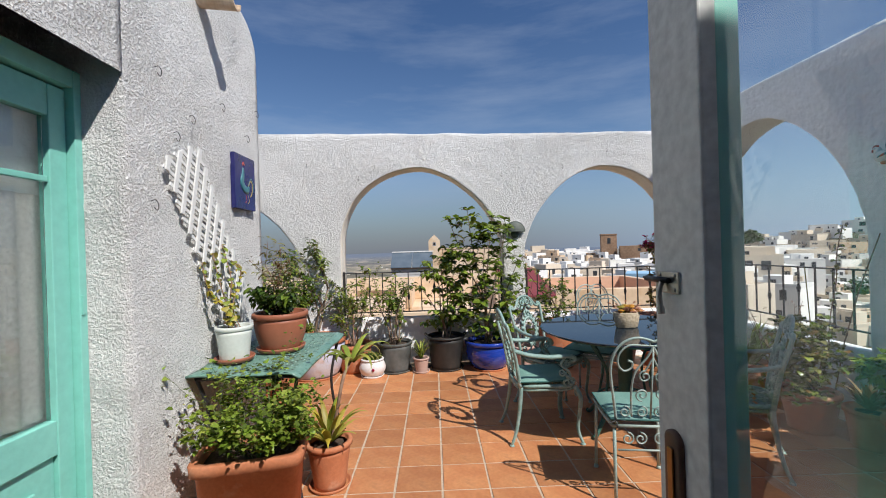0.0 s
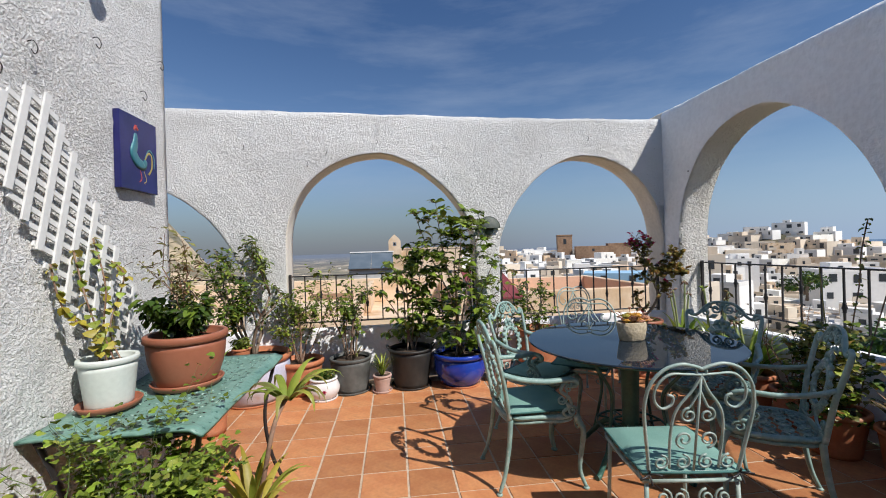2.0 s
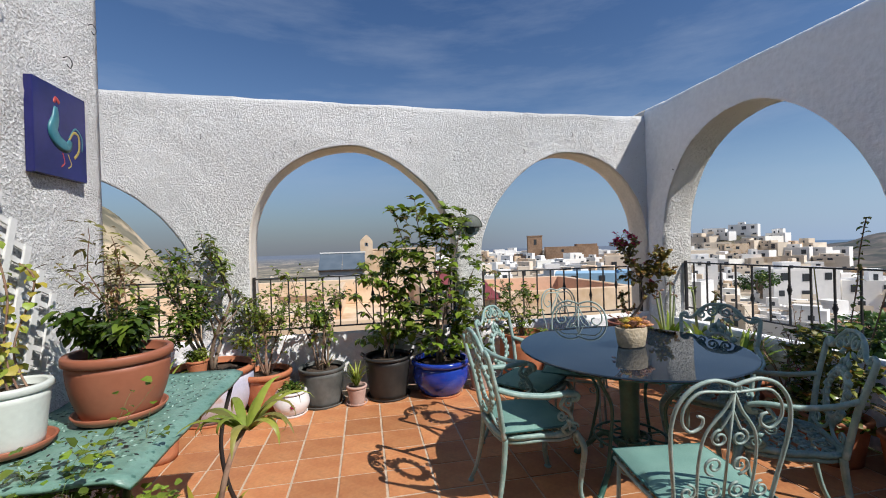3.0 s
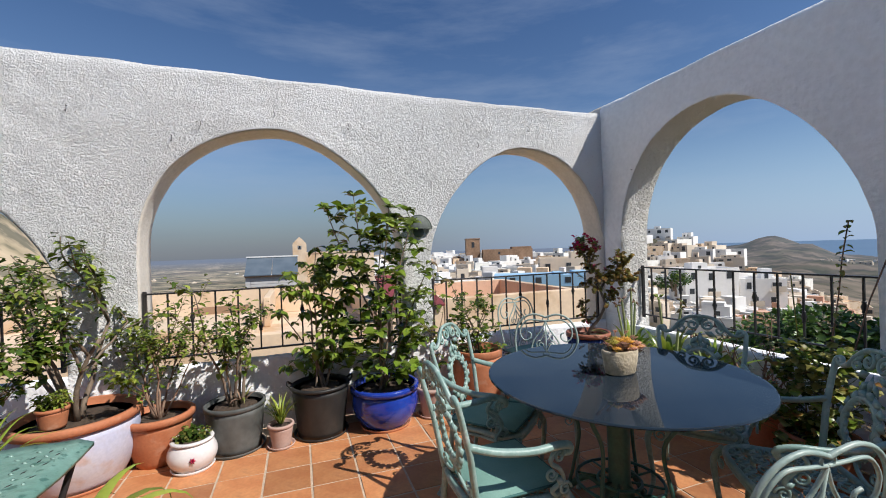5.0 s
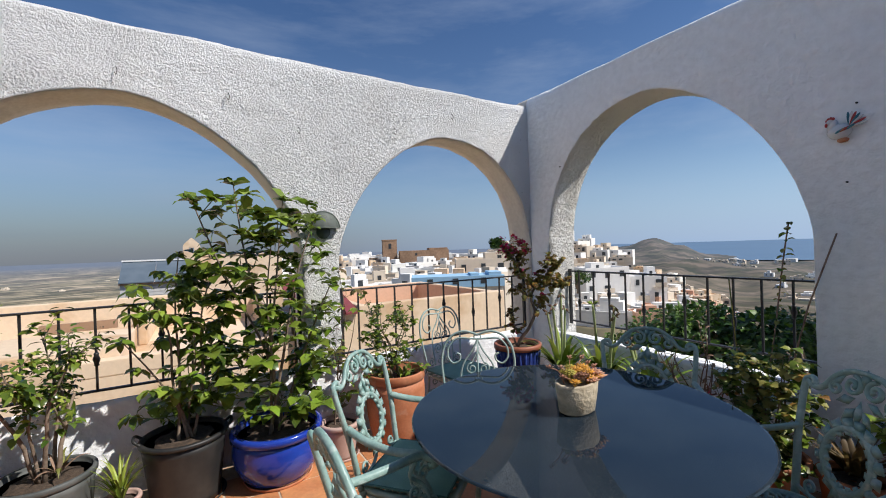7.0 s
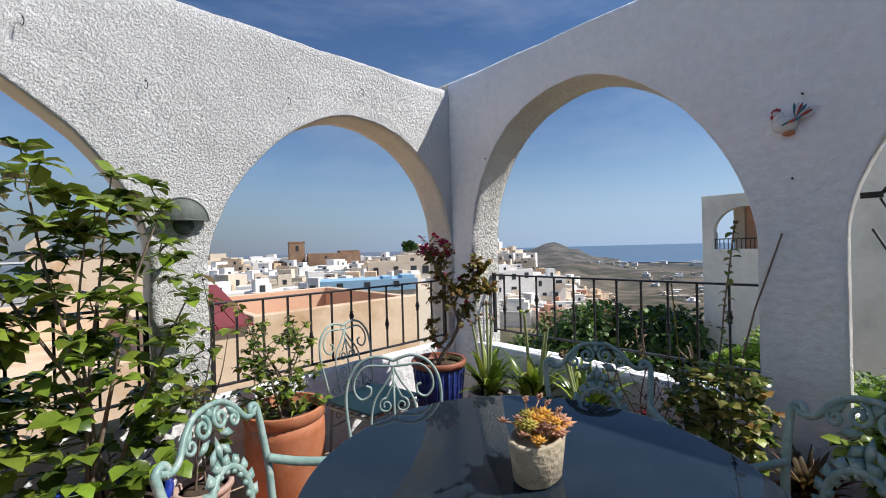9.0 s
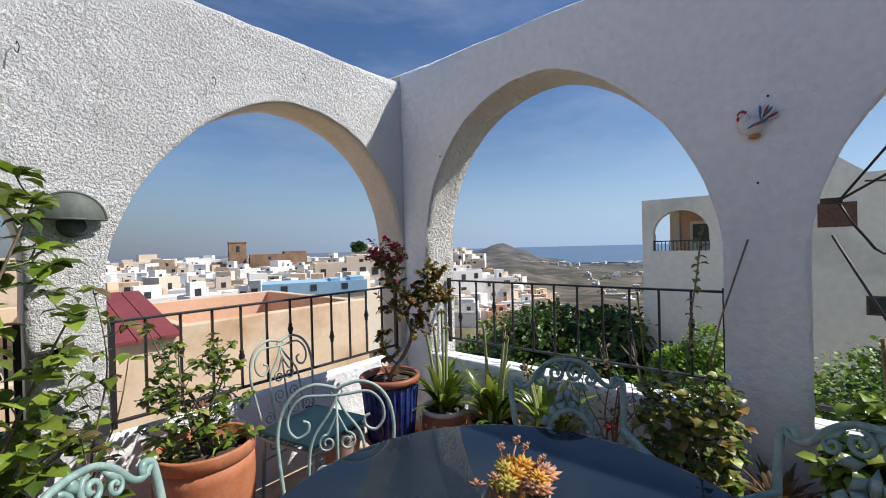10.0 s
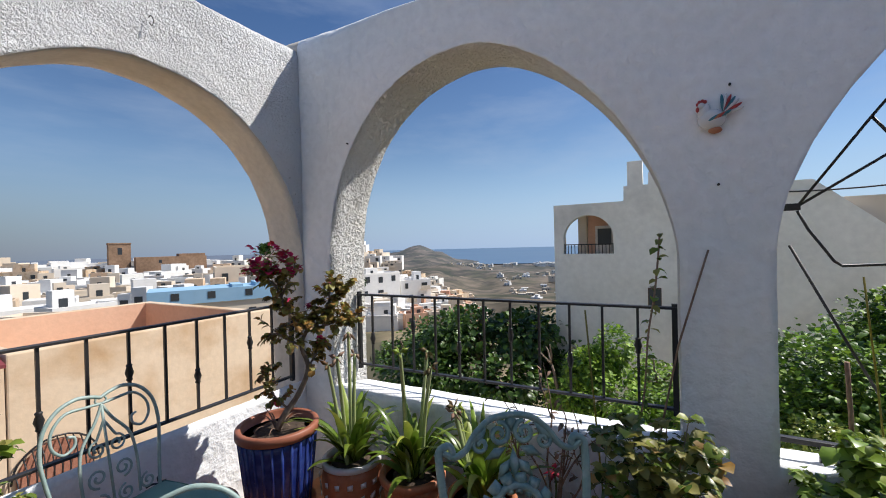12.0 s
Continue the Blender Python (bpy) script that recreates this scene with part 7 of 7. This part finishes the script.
M["redpaint"] = material("red paint", (0.45, 0.05, 0.04), 0.4)
M["yellowpaint"] = material("ochre paint", (0.42, 0.32, 0.08), 0.4)
pt = empty("painted_tile", (W_FACE + 0.004, 3.22, 1.88), 0, "dark blue painted picture tile hung on the white wall", "picture")
part("panel", boxes((0, -0.15, -0.185, 0.03, 0.15, 0.185), bevel=0.003), "navy", pt)


def paint(name, pts, r, mat):
    bm = bmesh.new()
    sweep(bm, [(0.0305, p[0], p[1]) for p in smooth_path([(a, b, 0) for a, b in pts], 5)], r, 6, flat=1.0)
    for v in bm.verts:
        v.co.x = 0.0305 + (v.co.x - 0.0305) * 0.12
    part(name, bm, mat, pt)


paint("painted_body", [(-0.03, 0.10), (-0.035, 0.05), (-0.05, 0.0), (-0.02, -0.04), (0.03, -0.05), (0.05, -0.02)], [0.012 + 0.02 * math.sin(math.pi * k / 25) for k in range(26)], "tealpaint")
paint("painted_tail", [(0.04, -0.02), (0.07, 0.02), (0.10, 0.01), (0.10, -0.05), (0.07, -0.09)], 0.006, "yellowpaint")
paint("painted_tail", [(0.04, -0.01), (0.08, 0.04), (0.12, 0.01), (0.12, -0.05)], 0.004, "tealpaint")
paint("painted_comb", [(-0.04, 0.115), (-0.03, 0.135), (-0.01, 0.12)], 0.008, "redpaint")
paint("painted_leg", [(0.0, -0.08), (0.01, -0.12), (-0.01, -0.14)], 0.003, "redpaint")
paint("painted_leg", [(0.03, -0.08), (0.05, -0.12), (0.03, -0.14)], 0.003, "yellowpaint")

# ceramic bird plaque on the east pier: one plain shape
bm = bmesh.new()


def lobe(c, rad, mi, turn=0.0):
    g = bmesh.ops.create_uvsphere(bm, u_segments=12, v_segments=8, radius=1)
    for v in g["verts"]:
        y, z = v.co.y * rad[1], v.co.z * rad[2]
        v.co = Vector((v.co.x * rad[0] + c[0], y * math.cos(turn) - z * math.sin(turn) + c[1], y * math.sin(turn) + z * math.cos(turn) + c[2]))
    for f in {f for v in g["verts"] for f in v.link_faces}:
        f.material_index, f.smooth = mi, True


lobe((0, 0.010, -0.006), (0.026, 0.050, 0.040), 0)
lobe((0, 0.036, 0.028), (0.020, 0.022, 0.034), 0, 0.3)
lobe((-0.006, 0.044, 0.050), (0.016, 0.014, 0.014), 0)
for k, (y, z) in enumerate(((0.056, 0.058), (0.050, 0.066), (0.040, 0.069), (0.031, 0.065))):
    lobe((-0.006, y, z), (0.007, 0.007, 0.008), 1)
lobe((-0.012, 0.058, 0.036), (0.006, 0.006, 0.011), 1)
for k in range(7):
    a = 0.25 + 0.23 * k
    r_ = 0.058
    lobe((-0.004, -0.028 - r_ * 0.62 * math.cos(a), 0.004 + r_ * 0.85 * math.sin(a)), (0.009, 0.034, 0.0065), (0, 1, 0, 2, 1, 0, 2)[k], -a)
for k in range(4):
    lobe((-0.022, 0.004 - 0.013 * k, -0.006 + 0.004 * k), (0.008, 0.022, 0.006), (2, 3, 1, 2)[k], -0.5)
lobe((0.004, -0.002, -0.050), (0.020, 0.024, 0.013), 3)
o = mesh_ob("bird_plaque", bm, ("ceramic", "redpaint", "tealpaint", "terracotta"))
o.location = (E_IN - 0.020, 3.03, 1.925)
tagged(o, "white ceramic bird plaque with red and green on pier", "wall ornament")

# shell lamp on the north pier
M["darkceramic"] = material("grey green metal", (0.07, 0.085, 0.07), 0.6, color2=(0.11, 0.125, 0.11), scale=20)
e = empty("wall_lamp", (0.95, N_IN - 0.012, 1.565), 0, "round grey green metal wall lamp on a white pier", "wall lamp")
bm = bmesh.new()
nn = 16
rows = []
for i in range(9):
    th = math.pi / 2 * i / 8
    rows.append([bm.verts.new((0.12 * math.sin(th) * math.cos(math.pi * k / nn), -0.002 - 0.055 * math.cos(th), 0.12 * math.sin(th) * math.sin(math.pi * k / nn))) for k in range(nn + 1)])
for a, b in zip(rows, rows[1:]):
    for k in range(nn):
        bm.faces.new((a[k], a[k + 1], b[k + 1], b[k])).smooth = True
part("hood", bm, "darkceramic", e)
bm = bmesh.new()
sweep(bm, [(0.12 * math.cos(math.pi * k / 20), -0.012, 0.12 * math.sin(math.pi * k / 20)) for k in range(21)], 0.006, 5)
sweep(bm, [(-0.12, -0.03, 0), (0, -0.06, 0), (0.12, -0.03, 0)], 0.006, 5)
part("hood_edge", bm, "darkceramic", e)
part("backplate", lathe(bmesh.new(), [(0.001, 0), (0.05, 0), (0.05, 0.012), (0.001, 0.012)], 20), "darkceramic", e).matrix_basis = pose(0, -0.001, -0.03, 90)

# bent wire hooks in the stucco
hk = bmesh.new()
sweep(hk, smooth_path([(0, 0, 0), (0, -0.02, 0.004), (0.006, -0.03, -0.02), (0.0, -0.026, -0.045), (-0.008, -0.018, -0.03)], 4), 0.002, 5)
hme = None
for x, y, z, rz in ((-0.93, N_IN - 0.01, 2.28, 0), (-0.74, N_IN - 0.01, 2.40, 0), (-0.22, N_IN - 0.01, 2.51, 0), (0.36, N_IN - 0.01, 2.45, 0), (0.80, N_IN - 0.01, 2.28, 0), (1.55, N_IN - 0.01, 2.36, 0), (2.10, N_IN - 0.01, 2.55, 0), (-1.55, N_IN - 0.01, 2.45, 0),
                    (W_FACE + 0.01, 3.28, 2.22, 90), (W_FACE + 0.01, 2.95, 2.33, 90), (W_FACE + 0.01, 3.45, 2.45, 90), (W_FACE + 0.01, 2.62, 2.15, 90), (W_FACE + 0.01, 2.48, 2.02, 90), (W_FACE + 0.01, 2.35, 2.30, 90), (W_FACE + 0.01, 2.30, 1.65, 90)):
    if hme is None:
        hook = mesh_ob("wire_hook", hk, "iron")
        hme = hook.data
    else:
        hook = new("wire_hook", hme)
    hook.matrix_basis = pose(x, y, z, 0, 0, rz)
    tagged(hook, "small bent black wire hook fixed in white stucco", "hook", "wire hooks")
for y, z in ((2.977, 2.05), (3.02, 1.66), (4.93, 2.09)):
    o = mesh_ob("nail", lathe(bmesh.new(), [(0.001, -0.012), (0.005, -0.012), (0.005, 0.0), (0.001, 0.0)], 8), "iron")
    o.matrix_basis = pose(E_IN + 0.0, y, z, 0, 90)
    tagged(o, "small black nail in the white pier", "nail", "nails")
o = mesh_ob("cane", sweep(bmesh.new(), [(2.985, 3.06, 1.40), (2.95, 3.17, 1.02), (2.91, 3.25, 0.62), (2.88, 3.30, 0.24)], 0.0042, 6), "drystem")
tagged(o, "brown cane leaning against the white pier", "garden cane")

# clay spout on the west wall
M["clay"] = material("pale weathered clay", (0.50, 0.36, 0.24), 0.85, color2=(0.62, 0.5, 0.38), scale=12, bump=0.002, bump_scale=50)
bm = bmesh.new()
prev = None
for i in range(2):
    ring = []
    for rr_ in (0.058, 0.047):
        for k in range(11):
            a = math.pi + math.pi * k / 10
            ring.append((rr_ * math.cos(a), rr_ * math.sin(a)))
    x = -1.45 if i == 0 else -1.15
    row = [bm.verts.new((x, 2.77 + a * (1 - 0.1 * i), 2.90 - 0.03 * i + b)) for a, b in ring]
    if prev:
        for k in range(10):
            bm.faces.new((prev[k], prev[k + 1], row[k + 1], row[k]))
            bm.faces.new((prev[11 + k + 1], prev[11 + k], row[11 + k], row[11 + k + 1]))
        for k in (0, 10):
            bm.faces.new((prev[k], row[k], row[11 + k], prev[11 + k]))
        bm.faces.new([row[k] for k in range(11)] + [row[21 - k] for k in range(11)])
    prev = row
bmesh.ops.recalc_face_normals(bm, faces=bm.faces)
tagged(mesh_ob("roof_spout", bm, "clay"), "half round clay water spout sticking out of the stucco", "water spout")

# turquoise door in the west recess
M["curtain"] = material("white curtain cloth", (0.62, 0.60, 0.58), 0.9, color2=(0.7, 0.68, 0.66), scale=2)
dr = empty("turquoise_door", (-1.66, 0, 0), 0, "closed turquoise green wooden door with tall glass pane", "door")


def beam(nm, a, mat="greenpaint", bevel=0.004, parent=None, label=""):
    return part(nm, boxes(a, bevel=bevel), mat, parent or dr, label)


beam("frame_post", (0.003, 2.115, 0, 0.115, 2.152, 2.186))
beam("frame_post", (0.003, 1.153, 0, 0.115, 1.20, 2.186))
beam("frame_head", (0.003, 1.203, 2.11, 0.115, 2.112, 2.186))
beam("stile", (0.03, 2.035, 0.02, 0.08, 2.112, 2.10))
beam("stile", (0.03, 1.205, 0.02, 0.08, 1.33, 2.10))
beam("top_rail", (0.03, 1.333, 1.97, 0.08, 2.032, 2.10))
beam("lock_rail", (0.03, 1.333, 0.60, 0.08, 2.032, 0.74))
beam("bottom_rail", (0.03, 1.333, 0.02, 0.08, 2.032, 0.22))
beam("panel", (0.040, 1.333, 0.223, 0.062, 2.032, 0.597))
beam("panel_moulding", (0.0645, 1.42, 0.30, 0.078, 1.94, 0.50), bevel=0.008)
beam("pane", (0.050, 1.333, 0.742, 0.055, 2.032, 1.968), "glass", 0)
beam("glazing_bar", (0.056, 1.333, 1.70, 0.074, 2.032, 1.725))
bm = bmesh.new()
cols_ = []
for k in range(70):
    y = 1.34 + 0.68 * k / 59
    x = 0.025 + 0.010 * math.sin(k * 0.9)
    cols_.append([bm.verts.new((x, y, z)) for z in (0.75, 1.65)])
for a, b in zip(cols_, cols_[1:]):
    bm.faces.new((a[0], b[0], b[1], a[1])).smooth = True
part("curtain", bm, "curtain", dr, "gathered white net curtain")
part("door_handle", sweep(bmesh.new(), smooth_path([(0.08, 1.27, 1.02), (0.12, 1.27, 1.02), (0.125, 1.30, 1.02), (0.12, 1.36, 1.018)]), 0.008, 6), "iron", dr)
part("hinge", boxes((0.1155, 2.12, 1.15, 0.122, 2.135, 1.23)), "greenpaint", dr)

# the open door leaf beside the start of the walk
dl = empty("open_door_leaf", (0.288, 0.955, 0), radians(3.0), "open glazed door leaf, white inside and green outside, with bolt", "door")
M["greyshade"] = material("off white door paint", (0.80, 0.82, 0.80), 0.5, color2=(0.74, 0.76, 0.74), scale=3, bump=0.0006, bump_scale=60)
W0, W1 = -0.80, 0.0
part("stile", boxes((0.0, -0.105, 0.02, 0.022, 0.0, 2.10), bevel=0.003), "greyshade", dl)
part("stile", boxes((0.0, W0, 0.02, 0.022, W0 + 0.105, 2.10), bevel=0.003), "greyshade", dl)
part("stile_outside", boxes((0.0232, -0.105, 0.02, 0.056, 0.0, 2.10), bevel=0.002), "greenpaint", dl, "green outer face of the stile")
part("stile_outside", boxes((0.0232, W0, 0.02, 0.056, W0 + 0.105, 2.10), bevel=0.002), "greenpaint", dl, "green outer face of the stile")
part("top_rail", boxes((0.0, W0 + 0.107, 1.99, 0.022, -0.107, 2.10), bevel=0.003), "greyshade", dl)
part("bottom_rail", boxes((0.0, W0 + 0.107, 0.02, 0.022, -0.107, 0.72), bevel=0.003), "greyshade", dl)
part("top_rail_outside", boxes((0.0232, W0 + 0.107, 1.99, 0.056, -0.107, 2.10)), "greenpaint", dl, "green outer face of the rail")
part("bottom_rail_outside", boxes((0.0232, W0 + 0.107, 0.02, 0.056, -0.107, 0.72)), "greenpaint", dl, "green outer face of the rail")
bm = bmesh.new()
vq = [bm.verts.new(p) for p in ((0.004, -0.1055, 0.722), (0.004, -0.1055, 1.988), (0.018, -0.111, 1.988), (0.018, -0.111, 0.722), (0.018, -0.1055, 0.722), (0.018, -0.1055, 1.988))]
for f in ((0, 1, 2, 3), (3, 2, 5, 4), (0, 4, 5, 1), (0, 3, 4), (1, 5, 2)):
    bm.faces.new([vq[i] for i in f])
bmesh.ops.recalc_face_normals(bm, faces=bm.faces)
part("glazing_bead", bm, "greyshade", dl)
pane = part("pane", boxes((0.019, W0 + 0.107, 0.723, 0.022, -0.1065, 1.987)), "glass", dl)
pane.visible_shadow = False
bm = bmesh.new()
bolt = part("bolt_plate", boxes((-0.0035, -0.060, 1.315, -0.0005, -0.012, 1.345), bevel=0.001), "steel", dl)
sweep(bm, [(-0.008, 0.008, 1.333), (-0.008, -0.045, 1.333)], 0.0042, 8)
part("bolt", bm, "iron", bolt, "dark sliding bolt")
bm = bmesh.new()
sweep(bm, smooth_path([(-0.008, -0.030, 1.331), (-0.013, -0.031, 1.315), (-0.013, -0.033, 1.300), (-0.012, -0.034, 1.286)]), [0.0035] * 14 + [0.0048] * 5, 7)
part("bolt_handle", bm, "steel", bolt)
for yy, zz in ((-0.052, 1.340), (-0.052, 1.320), (-0.020, 1.340), (-0.020, 1.320)):
    part("screw", lathe(bmesh.new(), [(0.001, 0), (0.003, 0), (0.001, 0.0015)], 8), "steel", bolt).matrix_basis = pose(-0.0037, yy, zz, 0, -90)
bm = lathe(bmesh.new(), [(0.001, -0.001), (0.019, -0.001), (0.019, 0.004), (0.014, 0.006), (0.001, 0.006)], 24)
for v in bm.verts:
    v.co.x = v.co.x + math.copysign(0.075, v.co.x) if abs(v.co.x) > 1e-6 else v.co.x
hp = part("handle_plate", bm, "wood", dl, "brown wooden rounded handle plate")
hp.matrix_basis = pose(-0.0012, -0.040, 1.03, 0, -90)
part("handle_inlay", boxes((-0.0105, -0.046, 0.97, -0.0078, -0.034, 1.10), bevel=0.001), "brass", dl)

# bent iron awning frame outside the east arch
fr = empty("awning_frame", (0, 0, 0), 0, "bent black iron awning frame fixed outside the east pier", "awning frame")
XB = 3.20
for pts in ([(XB, 2.735, 1.567), (XB, 2.509, 1.897), (XB + 0.01, 2.30, 2.18), (XB + 0.02, 1.75, 2.50)],
            [(XB, 2.735, 1.567), (XB, 2.472, 1.745), (XB + 0.01, 2.0, 2.04), (XB + 0.02, 1.45, 2.30)],
            [(XB, 2.735, 1.55), (XB, 2.70, 1.47), (XB, 2.654, 1.395), (XB, 2.625, 1.345), (XB, 2.60, 1.325), (XB, 2.477, 1.331), (XB + 0.02, 1.7, 1.36)],
            [(XB, 2.762, 1.41), (XB, 2.586, 1.015), (XB, 2.50, 0.83)],
            [(XB, 2.509, 1.897), (XB, 2.44, 1.79)]):
    part("bar", sweep(bmesh.new(), pts, 0.0058, 6), "iron", fr)
part("bracket", boxes((XB - 0.008, 2.725, 1.552, XB + 0.008, 2.80, 1.580)), "iron", fr)
# overhead wire across the lane
o = mesh_ob("overhead_wire", sweep(bmesh.new(), [(13.9, 1.5 - 0.6 * k, 2.55 + 0.01 * (k - 3) ** 2) for k in range(8)], 0.02, 5), "iron")
tagged(o, "thin dark cable strung along the grey house", "cable")

# ---- floor tiles, last ----
def tile_mesh():
    bm = bmesh.new()
    h, b = 0.1305, 0.004
    box(bm, -h, -h, -0.014, h, h, -0.002)
    top = [f for f in bm.faces if f.normal.z > 0.5 or f.calc_center_median().z > -0.003]
    vt = [v for v in bm.verts if v.co.z > -0.003]
    r = bmesh.ops.inset_region(bm, faces=top, thickness=b, depth=0.0)
    for v in top[0].verts:
        v.co.z = 0.001
    me = bpy.data.meshes.new("floor_tile")
    bm.to_mesh(me), bm.free()
    me.materials.append(M["tile"])
    return me


TILE = 0.2755
tm = tile_mesh()
rest = bmesh.new()
trng = random.Random(3)
for i in range(-14, 13):
    for j in range(-11, 10):
        x, y = -0.17 + i * TILE, 3.105 + j * TILE
        if x - 0.13 < -4.3 or x + 0.133 > E_IN or y + 0.133 > N_IN + 0.12 or y < -3:
            continue
        if x < -1.5 and y < 3.5 or (y < 0.1):
            if x > -1.4:
                box(rest, x - 0.1315, y - 0.1315, -0.0029, x + 0.1315, y + 0.1315, 0.0005)
            continue
        if y + 0.1335 > N_IN:
            continue
        if x > -1.5 and y > 0.45:
            o = new("floor_tile", tm)
            o.location = (x + trng.uniform(-0.0012, 0.0012), y + trng.uniform(-0.0012, 0.0012), trng.uniform(-0.001, 0.0007))
            o.rotation_euler = (trng.uniform(-0.003, 0.003), trng.uniform(-0.003, 0.003), trng.uniform(-0.006, 0.006))
            o.parent = floor
        else:
            box(rest, x - 0.1315, y - 0.1315, -0.0029, x + 0.1315, y + 0.1315, 0.0005)
mesh_ob("floor_tiles_beyond", rest, "tile", floor, kind="stuff", label="terracotta floor tiles")
